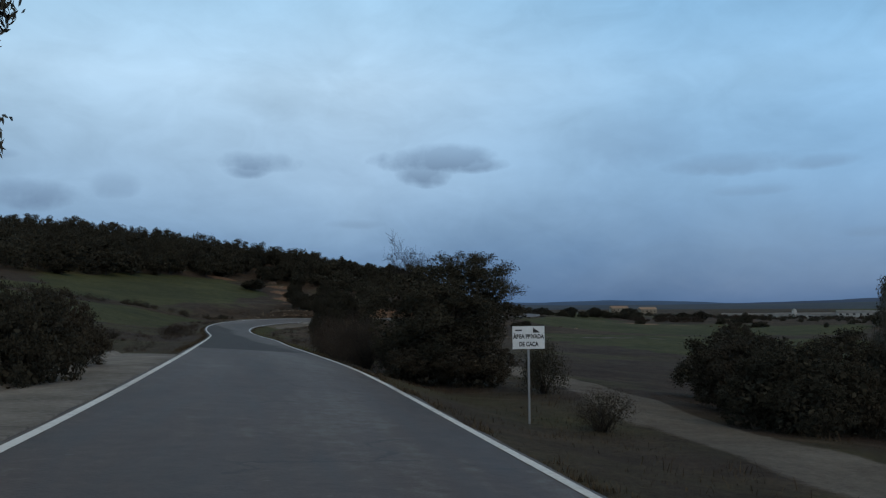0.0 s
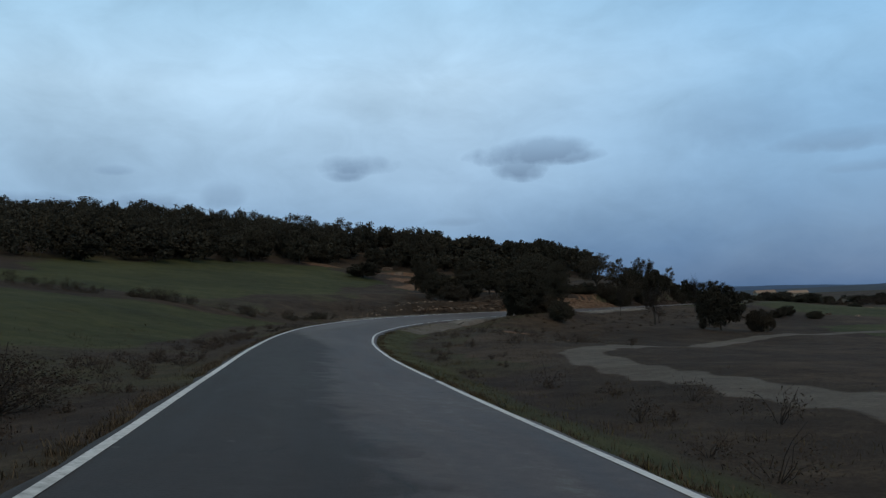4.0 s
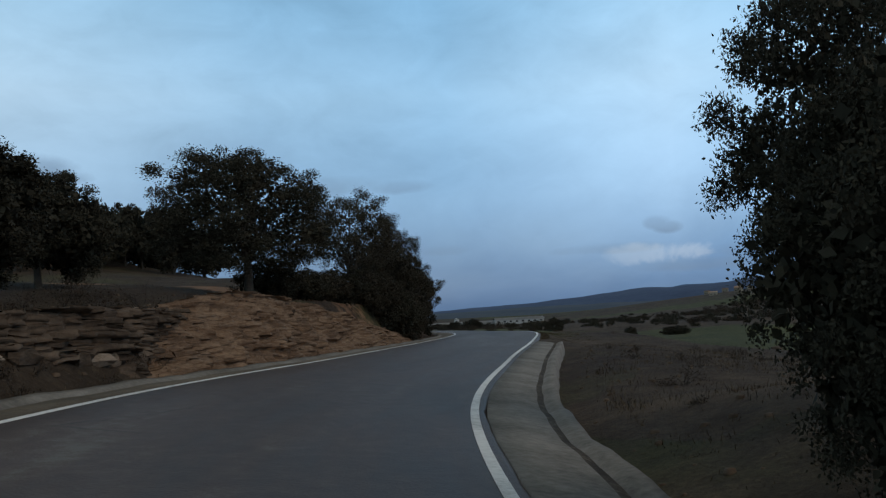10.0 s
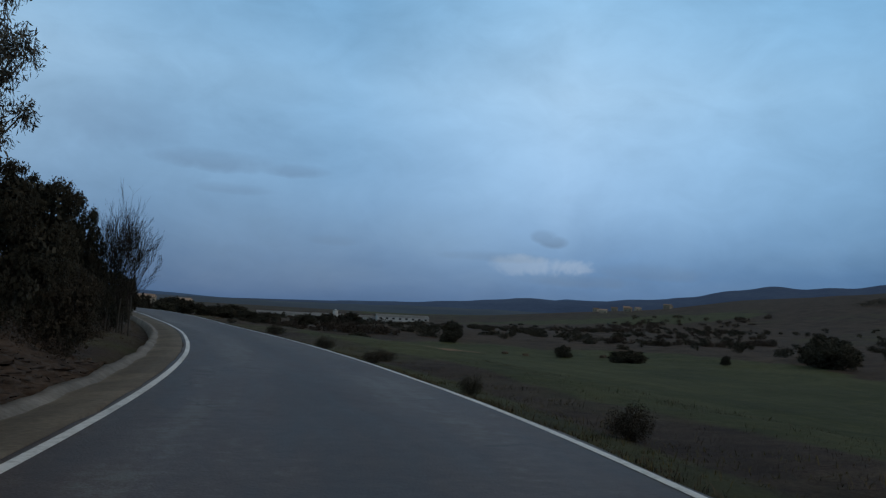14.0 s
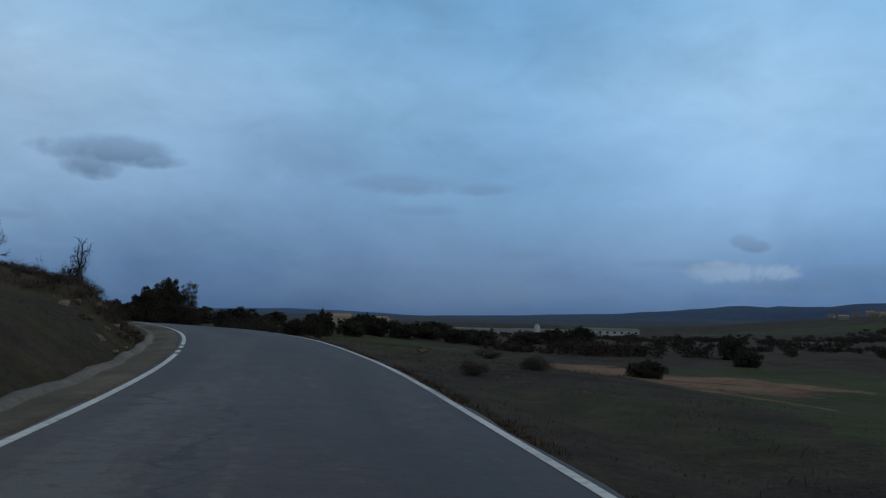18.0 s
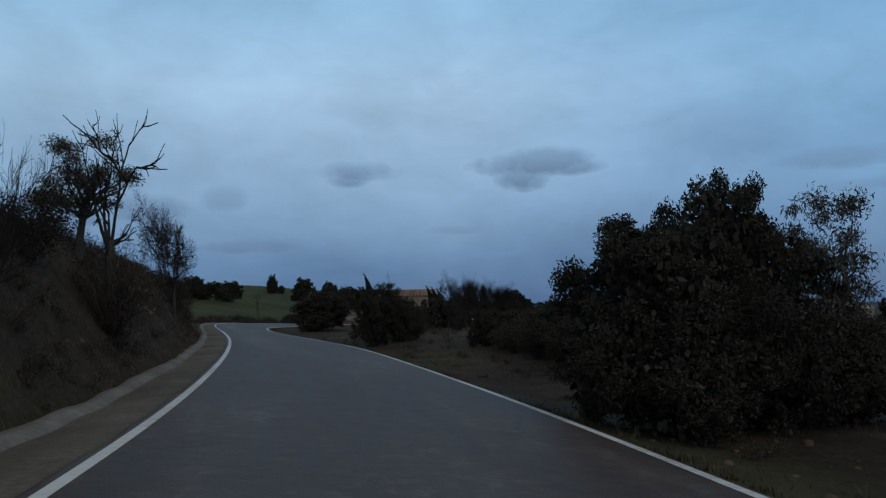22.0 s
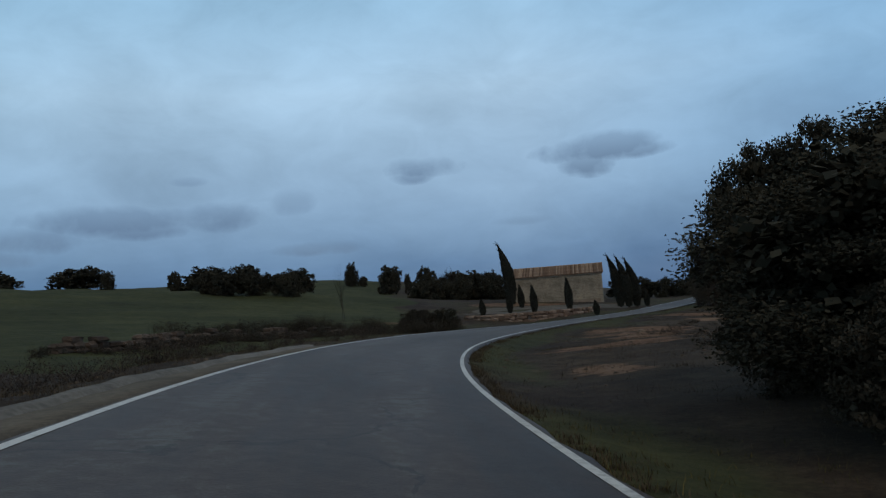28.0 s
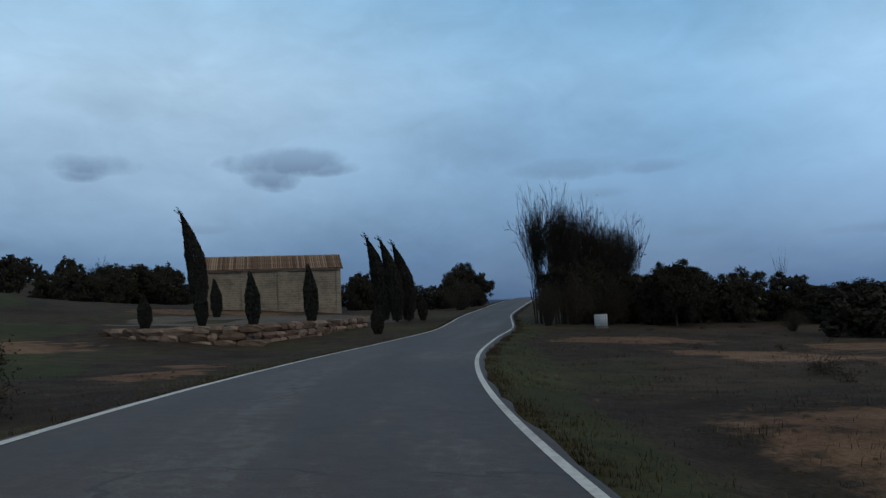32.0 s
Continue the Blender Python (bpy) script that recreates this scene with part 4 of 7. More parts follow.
def make_gum(kind, seed, h, r, count, leaf):
    rng = np.random.default_rng(seed)
    cl = clumps(rng, 40, r * 0.8, h * 0.36, h * 0.60, r * 0.24, 1.0)
    cl = cl[np.argsort(cl[:, 2])]
    keep(kind, "leafy_tree", h, r, "tall open-crowned tree with drooping grey-green leaves", "tree",
         [("trunk", wood_of(rng, cl, h * 0.42, 0.024 * h, 0.25, 26), BARK, True), ("crown", foliage(rng, cl, count, leaf, 0.26, 0.9, 0.2), GREY_LEAF, False)])


def grow(rng, out, p, d, length, r, depth, spread, up, split=3, thin=0.006):
    n = 5
    pts, q, dd = [p], p, d
    for _ in range(n - 1):
        dd = dd + rng.normal(size=3) * 0.16
        dd[2] += up
        dd = dd / np.linalg.norm(dd)
        q = q + dd * length / (n - 1)
        pts.append(q)
    out.append(tube(pts, np.linspace(r, r * 0.62, n), 6 if depth > 2 else 3))
    if depth == 0:
        return
    for k in range(split if depth > 1 else split + 1):
        b = pts[rng.integers(1, n)] if k else pts[-1]
        nd = dd + rng.normal(size=3) * spread
        nd /= np.linalg.norm(nd)
        grow(rng, out, b, nd, length * rng.uniform(0.55, 0.85), max(r * 0.64, thin), depth - 1, spread, up, split, thin)


def make_bare(kind, seed, h, r, stems, depth, spread, up, label, r0=0.09, split=3, thin=0.006):
    rng = np.random.default_rng(seed)
    trunk, twigs = [], []
    for s in range(stems):
        a = rng.uniform(0, 6.28)
        foot = np.array([np.cos(a), np.sin(a), 0]) * (0.0 if stems == 1 else r * 0.45 * rng.uniform(0.2, 1))
        d = np.array([rng.normal() * 0.1, rng.normal() * 0.1, 1.0])
        d /= np.linalg.norm(d)
        hh = h * rng.uniform(0.3, 0.4)
        trunk.append(tube([foot - [0, 0, 0.2], foot + d * hh * 0.5, foot + d * hh], [r0 * 1.3, r0, r0 * 0.85], 8))
        for k in range(4):
            nd = d + rng.normal(size=3) * spread
            nd /= np.linalg.norm(nd)
            grow(rng, twigs, foot + d * hh * rng.uniform(0.55, 1.0), nd, h * rng.uniform(0.24, 0.34), r0 * 0.6, depth, spread, up, split, thin)
    v, f = gather(twigs)
    top, wide = np.percentile(v[:, 2], 99.7), np.percentile(np.hypot(v[:, 0], v[:, 1]), 98)
    v = v * [r / wide, r / wide, h / top]
    tv, tf = gather(trunk)
    keep(kind, "bare_tree", h, r, label, "tree", [("trunk", (tv * [1, 1, h / top], tf), BARK, True), ("branchwork", (v, f), TWIG, True)])


def make_cypress(kind, seed, h, r, bend, count):
    rng = np.random.default_rng(seed)
    t = rng.uniform(0.03, 1, count)
    prof = r * np.minimum(1, (1 - t) * 2.4) ** 0.75 * np.minimum(1, 0.45 + t * 2.2)
    lump = 1 + 0.05 * np.sin(t * 40) * np.sin(t * 17 + 1)
    a = rng.uniform(0, 2 * np.pi, count)
    rad = prof * lump * rng.uniform(0.55, 1.0, count)
    cx = -bend * t**2.6
    c = np.stack([cx + np.cos(a) * rad, np.sin(a) * rad, t * h * 0.97], 1)
    nrm = np.stack([np.cos(a) * 0.4 - bend * t, np.sin(a) * 0.4, np.full(count, 2.0)], 1)
    crown = [leaves(rng, c, nrm * [1, 1, 1.6], 0.085, 0.34)]
    for k in range(5):  # loose sprays blown over at the tip
        z0 = h * rng.uniform(0.82, 0.96)
        p0 = np.array([-bend * (z0 / h) ** 2.6, 0, z0])
        p = p0 + np.linspace(0, 1, 26)[:, None] * [-bend * 0.5 * rng.uniform(0.5, 1.2), rng.normal() * 0.1, h * 0.09 * rng.uniform(0.5, 1.2)]
        crown.append(leaves(rng, p + rng.normal(size=p.shape) * 0.05, np.tile([-2.0 * np.sign(bend + 0.01), 0, 4.0], (26, 1)), 0.13, 0.18))
    keep(kind, "cypress_tree", h, r, "slender dark cypress bent over at the tip by the wind", "tree",
         [("trunk", tube([[0, 0, -0.2], [0, 0, h * 0.2], [0, 0, h * 0.5]], [0.13, 0.1, 0.05], 7), BARK, True), ("crown", gather(crown), CYPRESS_LEAF, False)])


make_oak("oak1", 11, 5.5, 2.7, 38000, 0.041, 10, OAK_LEAF, 17, 0.50, core=3600, bulk=0.11)
make_oak("oak2", 12, 5.0, 2.7, 36000, 0.041, 9, OAK_LEAF, 15, 0.49, core=3600, bulk=0.11)
make_oak("oak3", 13, 5.2, 2.6, 34000, 0.041, 9, OAK_LEAF, 14, 0.50, core=3600, bulk=0.11)
make_oak("big", 16, 6.0, 2.7, 80000, 0.032, 14, OAK_LEAF, 24, 0.48, 14, core=8000, bulk=0.09)
make_oak("lacy", 19, 5.6, 2.6, 62000, 0.034, 12, OAK_LEAF, 22, 0.53, 26, 0.45, 0.022, core=2400, bulk=0.07, inner=0.72)
make_oak("open1", 14, 5.5, 2.6, 30000, 0.04, 9, SHRUB_LEAF, 15, 0.60, 22, 0.38, 0.028, core=900, bulk=0.07, inner=0.6)
make_oak("open2", 15, 5.5, 2.6, 26000, 0.042, 8, SHRUB_LEAF, 14, 0.57, 20, 0.4, core=900, bulk=0.07, inner=0.6)
make_oak("mid0", 17, 5.0, 2.6, 18000, 0.052, 9, OAK_LEAF, 13, 0.47, 5, core=900, bulk=0.18)
make_oak("mid1", 18, 5.0, 2.6, 18000, 0.052, 9, OAK_LEAF, 12, 0.46, 5, core=900, bulk=0.18)
for k in range(4):
    make_oak(f"far{k}", 20 + k, 5.0, 2.6, 3600, 0.11, 7, OAK_LEAF, 11 + k, 0.47, 4, core=500, bulk=0.24)
make_shrub("shrub1", 31, 1.6, 1.2, 7000, 0.034, 40, SHRUB_LEAF, "dark dense evergreen roadside shrub")
make_shrub("shrub2", 32, 1.5, 1.3, 7000, 0.034, 44, OAK_LEAF, "dark dense evergreen roadside shrub")
make_shrub("brush1", 33, 1.3, 1.2, 8500, 0.017, 80, BRUSH_LEAF, "dry brown brushwood with sparse leaves", 0.2, 0.9)
make_shrub("brush2", 34, 1.4, 1.1, 8500, 0.017, 70, SHRUB_LEAF, "tangled half-bare shrub with thin stems", 0.2)
make_shrub("bush1", 35, 2.2, 1.7, 24000, 0.032, 60, OAK_LEAF, "tall dense dark evergreen bush beside the road", 0.35, core=3000)
make_shrub("bush2", 36, 2.4, 1.7, 24000, 0.032, 54, SHRUB_LEAF, "tall dense dark evergreen bush beside the road", 0.35, core=3000)
make_gum("gum1", 41, 7.0, 2.6, 11000, 0.085)
make_gum("gum2", 42, 7.0, 2.4, 10000, 0.085)
make_bare("bare1", 51, 6.0, 2.6, 1, 5, 0.55, 0.03, "bare deciduous tree with a maze of fine twigs", 0.08, 4, 0.006)
make_bare("bare2", 52, 6.0, 2.2, 1, 5, 0.42, 0.06, "bare leaning tree with many upright twigs", 0.07)
make_bare("snag", 53, 4.0, 1.6, 1, 3, 0.5, 0.05, "half-dead bare tree with stubby branches", 0.12)
make_bare("poplar", 54, 7.0, 1.4, 8, 4, 0.24, 0.09, "bare upright poplar stems without leaves", 0.04, 3, 0.011)
make_bare("fan", 56, 6.0, 1.6, 9, 4, 0.21, 0.10, "bare fan-shaped tree with many upright stems", 0.035, 3, 0.006)
make_bare("whip", 55, 3.0, 0.8, 2, 2, 0.28, 0.1, "thin bare sapling with upright twigs", 0.025)
make_cypress("cypress1", 61, 9.0, 0.75, 1.3, 30000)
make_cypress("cypress2", 62, 3.0, 0.42, 0.15, 9000)


# ---------------------------------------------------------------- rocks
def rough_stone(seed, sx, sy, sz):
    """An irregular block with broken edges."""
    rng = np.random.default_rng(seed)
    bm = bmesh.new()
    bmesh.ops.create_cube(bm, size=1.0)
    bmesh.ops.subdivide_edges(bm, edges=bm.edges[:], cuts=1, use_grid_fill=True)
    for v in bm.verts:
        k = sum(abs(c) > 0.4 for c in v.co)
        v.co *= {1: 1.08, 2: 0.96, 3: 0.82}[max(k, 1)]
        v.co += Vector(rng.normal(size=3) * 0.055)
        v.co = Vector((v.co.x * sx, v.co.y * sy, v.co.z * sz))
    return bm


def stone_mesh(name, seed, mat):
    bm = rough_stone(seed, 1, 1, 1)
    me = bpy.data.meshes.new(name)
    bm.to_mesh(me)
    bm.free()
    me.materials.append(mat)
    return me


ROCKS = {m: [stone_mesh("stone", 70 + k, m) for k in range(6)] for m in (SANDSTONE, GREY_STONE, WALL_STONE, DARK_STONE)}


def stone(parent, mat, p, size, turn=0.0, tip=0.0, name="stone", k=0):
    ob = new(name, ROCKS[mat][k % 6])
    ob.parent = parent
    ob.matrix_basis = pose(*p, tip, 0, turn) @ Matrix.Diagonal((*size, 1))
    return ob


def face_rocks(name, label, mat, y0, y1, rows, count, size, seed, d0, d1, tilt=6.0, side=-1, root=None):
    """Ledges of rock in the cut beside the road: blocks laid along it in rising, broken courses."""
    rng = np.random.default_rng(seed)
    root = root or tagged(new(name), label, "rock")
    for k in range(count):
        row = k % rows
        y = y0 + (y1 - y0) * ((k // rows) + 0.5 + 0.3 * rng.normal()) / (count / rows)
        i = int(np.argmin(abs(RY - y)))
        frac = (row + 0.2 + 0.25 * rng.uniform()) / rows
        d = side * (HALF + RW[i] + d0 + (d1 - d0) * frac)
        x, yy = RX[i] + NX[i] * d, RY[i] + NY[i] * d
        sx, sy, sz = size * rng.uniform(0.7, 1.7), size * rng.uniform(0.6, 1.0), size * rng.uniform(0.32, 0.62)
        yaw = math.degrees(math.atan2(NY[i], NX[i])) + 90
        stone(root, mat, (x, yy, height(x, yy) + sz * 0.12), (sx, sy, sz), yaw + rng.normal() * 9, rng.normal() * tilt, k=k)
    return root


def rock_face(label, mat, y0, y1, top, seed, side=-1, d0=1.45, lean=1.5, dip=0.05, foot=0.0):
    """A broken, layered rock face in the cutting: ledges stand proud one above another and slope gently along the road."""
    rng = np.random.default_rng(seed)
    n, m = int((y1 - y0) * 9), 60
    s, u = np.meshgrid(np.linspace(0, 1, n), np.linspace(0, 1, m), indexing="ij")
    y = y0 + (y1 - y0) * s
    i = np.searchsorted(RY, y.ravel()).reshape(y.shape)
    rise = np.minimum(1, 5 * np.minimum(s, 1 - s)) ** 0.6 * (0.82 + 0.18 * np.sin(s * 17 + seed) * np.sin(s * 41))
    along = (y - y0)
    crest = np.interp(y, *np.array(top, float).T) if isinstance(top, list) else top * rise
    z = foot + u * (crest - foot)
    bed = (z - dip * along + 0.10 * np.sin(along * 0.7 + seed) + 0.07 * np.sin(along * 2.3 + 5 * u) + 0.07 * np.sin(z * 8.0 + 0.4 * along)) / 0.19
    k = np.floor(bed)
    part_of = bed - k

    def chance(a, b):
        return np.abs(np.sin(a * 127.1 + b * 311.7 + seed) * 43758.5) % 1.0

    # each bed breaks into blocks of its own length; a few stand well proud
    block = np.floor(along / (0.7 + 1.3 * chance(k, 3.0)) + 5 * chance(k, 1.0))
    proud = 0.03 + 0.2 * chance(k, block) ** 2.2 + 0.14 * chance(k, 7.0) ** 1.5
    gap = np.minimum(1, np.minimum(part_of, 1 - part_of) * 7)
    d = side * (HALF + RW[i] + d0 + lean * u - (proud * gap) * (0.4 + 0.6 * rise) + 0.03 * rng.normal(size=u.shape) + 0.2 * np.sin(along * 0.9 + 3 * np.sin(along * 0.45 + seed) + 1.5 * u) + 0.05 * np.sin(along * 9.1 + 7 * np.sin(z * 5)) * np.sin(z * 13 + along) + 0.08 * np.sin(along * 3.7 + 9 * u) * np.sin(6 * u + along) + 0.35 * (1 - rise))
    z0 = RZ[i] + RT[i] * side * (HALF + 1.5) - 0.25
    v = np.stack([RX[i] + NX[i] * d, y + (NY[i] * d) + 0 * y, z0 + z + 0.02 * rng.normal(size=u.shape)], -1)
    v[..., 1] = RY[i] + NY[i] * d + (y - RY[i])
    a, b = np.meshgrid(np.arange(n - 1), np.arange(m - 1), indexing="ij")
    q = (a * m + b).ravel()
    root = tagged(new("rock_outcrop", mesh_from("rock_outcrop", v.reshape(-1, 3), np.stack([q, q + m, q + m + 1, q + 1], 1), mat)), label, "rock")
    return root


ledge = rock_face("layered orange sandstone outcrop in the road cutting", SANDSTONE, 153, 177, [(153, 0.3), (154.5, 1.5), (158, 2.15), (162.5, 2.1), (165, 1.85), (168, 1.5), (171, 1.15), (174, 0.85), (177, 0.2)], 1, lean=1.7)
face_rocks("", "", SANDSTONE, 154, 176, 1, 26, 0.22, 1, 1.3, 1.5, 14, root=ledge)
face_rocks("", "", GREY_STONE, 153, 166, 1, 17, 0.5, 11, 3.3, 3.6, 4, root=ledge)
ledge = rock_face("grey-brown rock ledge of squared blocks above the gutter", GREY_STONE, 138, 157, [(138, 0.1), (140, 0.8), (148, 1.15), (152, 1.55), (156, 1.6), (157, 0.6)], 2, d0=2.15, lean=0.7)
face_rocks("", "", GREY_STONE, 139, 157, 1, 32, 0.5, 2, 2.3, 2.5, 4, root=ledge)
face_rocks("", "", GREY_STONE, 142, 158, 2, 24, 0.3, 12, 3.0, 4.4, 10, root=ledge)
ledge = rock_face("brown broken rock ledge in the bank", DARK_STONE, 175, 204, 1.3, 3, lean=2.0)
face_rocks("", "", DARK_STONE, 176, 206, 4, 60, 0.26, 4, 1.4, 3.6, 18, root=ledge)
rock_face("steep brown earth and stone face of the cutting", EARTH, 266, 296, 1.2, 5, lean=1.3, d0=1.4)
face_rocks("rubble_bank", "loose weathered stone blocks on the grassy bank", GREY_STONE, 126, 146, 4, 60, 0.22, 3, 1.5, 4.6, 22)
face_rocks("rubble_bank", "pale stones showing through the steep grassy bank", GREY_STONE, 258, 290, 4, 50, 0.3, 5, 1.6, 3.6, 22)
face_rocks("rubble_bank", "pale stones showing through the steep grassy bank", GREY_STONE, 311, 317, 2, 12, 0.26, 6, 2.5, 3.2, 45)
face_rocks("stone_kerb", "row of rough pale stones along the outer edge of the gutter", GREY_STONE, 290, 342, 1, 92, 0.33, 7, 1.25, 1.4, 5)
face_rocks("stone_kerb", "broken stones along the outer edge of the gutter", GREY_STONE, 262, 289, 1, 26, 0.24, 8, 1.25, 1.5, 12)

rng = np.random.default_rng(9)
# loose boulders: x, y, size
for x, y, s in ((25.6, 179.4, 0.9), (28.5, 176.6, 0.8), (36, 267, 0.5), (33, 281, 0.5), (-17.5, 139.5, 0.3), (-33, 178, 0.8), (-36, 186, 0.9), (-28, 172, 0.7), (-40, 200, 1.2), (-44, 210, 1.4), (-30, 180, 0.8),
                (-26, 174, 0.6), (-1.0, 414, 0.3), (2.5, 409.5, 0.25), (36, 284, 0.6), (34.5, 281, 0.5), (37, 279.5, 0.6), (35.5, 286, 0.5), (110, 283, 1.6), (95, 291, 1.4), (97, 288, 1.2)):
    s *= 0.6 if x > 20 else 1.0
    b = tagged(new("boulder"), "weathered pale boulder lying in the grass", "rock", "loose boulders")
    b.location = (x, y, height(x, y))
    stone(b, DARK_STONE if 30 < x < 40 else GREY_STONE, (0, 0, s * 0.1), (s * 1.3, s, s * 0.6), float(rng.uniform(0, 360)), 5, k=int(rng.integers(6)))


# ---------------------------------------------------------------- hunting sign
def text_mesh(words, size, mat, name):
    cu = bpy.data.curves.new(name, "FONT")
    cu.body, cu.size, cu.align_x, cu.align_y, cu.extrude, cu.offset = words, size, "CENTER", "CENTER", 0.001, 0.0035
    ob = bpy.data.objects.new(name, cu)
    scene.collection.objects.link(ob)
    bpy.context.view_layer.update()
    me = bpy.data.meshes.new_from_object(ob.evaluated_get(bpy.context.evaluated_depsgraph_get()))
    bpy.data.objects.remove(ob)
    me.materials.clear()
    me.materials.append(mat)
    return me


def hunting_sign(x, y, zc, turn):
    g = height(x, y)
    root = tagged(new("sign"), "white metal hunting sign with black lettering on a zinc post", "sign")
    root.matrix_world = pose(x, y, g, 0, 0, turn)
    h = zc - g
    bm = bmesh.new()
    box(bm, -0.29, -0.006, h - 0.20, 0.29, 0.0, h + 0.20)
    bmesh.ops.bevel(bm, geom=bm.edges[:], offset=0.002, segments=1)
    board = part("board", bm, WHITE_METAL, root, "white enamelled board")
    bm = bmesh.new()
    box(bm, -0.018, 0.003, -0.3, 0.018, 0.035, h + 0.12)
    part("post", bm, ZINC, root, "thin zinc-plated post")
    for words, zz, s in (("ÀREA PRIVADA", 0.015, 0.095), ("DE CAÇA", -0.12, 0.095)):
        o = part("lettering", text_mesh(words, s, BLACK_PAINT, "lettering"), None, board)
        o.matrix_basis = pose(0, -0.008, h + zz, 90, 0, 0) @ Matrix.Diagonal((0.86, 1.1, 1, 1))
    bm = bmesh.new()
    vs = [bm.verts.new((a, -0.0085, h + b)) for a, b in ((0.08, 0.085), (0.21, 0.085), (0.08, 0.175))]
    bm.faces.new(vs)
    part("emblem", bm, BLACK_PAINT, board, "black diagonal emblem")
    bm = bmesh.new()
    box(bm, -0.24, -0.0085, h + 0.115, -0.12, -0.007, h + 0.14)
    part("small_print", bm, BLACK_PAINT, board)


hunting_sign(1.5, 14.5, 0.62, 8)


# ---------------------------------------------------------------- white tank
def caged_tank(x, y, turn):
    g = height(x, y)
    root = tagged(new("water_tank"), "white plastic tank in a metal cage on a pallet", "tank")
    root.matrix_world = pose(x, y, g - 0.03, 0, 0, turn) @ Matrix.Diagonal((0.82, 0.82, 0.82, 1))
    up = 0.12
    bm = bmesh.new()
    box(bm, -0.46, -0.46, up + 0.14, 0.46, 0.46, up + 1.05)
    bmesh.ops.bevel(bm, geom=bm.edges[:], offset=0.07, segments=3)
    body = part("tank", bm, WHITE_METAL, root, "white plastic tank", True)
    for k in range(3):
        bm = bmesh.new()
        box(bm, -0.5, -0.5 + k * 0.44, -0.1, 0.5, -0.38 + k * 0.44, up + 0.12)
        part("pallet_runner", bm, WOOD_GREY, root)
    for k in range(7):
        for yy in (-0.485, 0.485):
            bm = bmesh.new()
            px = -0.46 + k * 0.92 / 6
            box(bm, px - 0.01, yy - 0.01, up + 0.12, px + 0.01, yy + 0.01, up + 1.08)
            part("cage_bar", bm, ZINC, root)
    for zz in (0.3, 0.6, 0.9, 1.08):
        bm = bmesh.new()
        for a in ((-0.49, -0.497, 0.49, -0.477), (-0.49, 0.477, 0.49, 0.497), (-0.497, -0.47, -0.477, 0.47), (0.477, -0.47, 0.497, 0.47)):
            box(bm, a[0], a[1], up + zz - 0.01, a[2], a[3], up + zz + 0.01)
        part("cage_hoop", bm, ZINC, root)
    bm = bmesh.new()
    bmesh.ops.create_cone(bm, cap_ends=True, segments=16, radius1=0.11, radius2=0.11, depth=0.06, matrix=Matrix.Translation((0, 0, up + 1.07)))
    part("lid", bm, BLACK_PAINT, body, "round black lid")


caged_tank(10.1, 461.8, -12)


# ---------------------------------------------------------------- chapel
def stonework():
    m = bpy.data.materials.new("rubble_masonry")
    nt = tree_of(m)
    at = node(nt, "ShaderNodeTexCoord").outputs["Object"]
    sep = node(nt, "ShaderNodeSeparateXYZ", {0: at})
    uv = node(nt, "ShaderNodeCombineXYZ", {0: calc(nt, "ADD", sep.outputs[0], sep.outputs[1]), 1: sep.outputs[2]}).outputs[0]
    warp = node(nt, "ShaderNodeTexNoise", {"Vector": uv, "Scale": 1.6, "Detail": 3.0})
    uv = node(nt, "ShaderNodeVectorMath", {0: uv, 1: node(nt, "ShaderNodeVectorMath", {0: warp.outputs[1], 1: (0.16, 0.16, 0)}, operation="MULTIPLY").outputs[0]}, operation="ADD").outputs[0]
    br = node(nt, "ShaderNodeTexBrick", {"Vector": uv, "Color1": (0.235, 0.19, 0.138, 1), "Color2": (0.305, 0.25, 0.185, 1), "Mortar": (0.315, 0.262, 0.197, 1), "Scale": 1.0,
                                         "Mortar Size": 0.035, "Brick Width": 0.55, "Row Height": 0.27, "Mortar Smooth": 0.4, "Bias": -0.2}, offset=0.43, squash=1.4, squash_frequency=3)
    stain = node(nt, "ShaderNodeTexNoise", {"Vector": at, "Scale": 0.45, "Detail": 6.0, "Roughness": 0.65}).outputs[0]
    col = blend(nt, 1.0, br.outputs[0], ramp(nt, stain, [(0.3, (0.5, 0.48, 0.47)), (0.5, (0.92, 0.92, 0.92)), (0.7, (1.2, 1.17, 1.12))]), "MULTIPLY")
    b = node(nt, "ShaderNodeBump", {"Strength": 0.8, "Distance": 0.04, "Height": br.outputs[1]}, invert=True)
    p = node(nt, "ShaderNodeBsdfPrincipled", {"Base Color": col, "Roughness": 0.95, "Normal": b.outputs[0]})
    node(nt, "ShaderNodeOutputMaterial", {0: p.outputs[0]})
    return m


MASONRY = stonework()


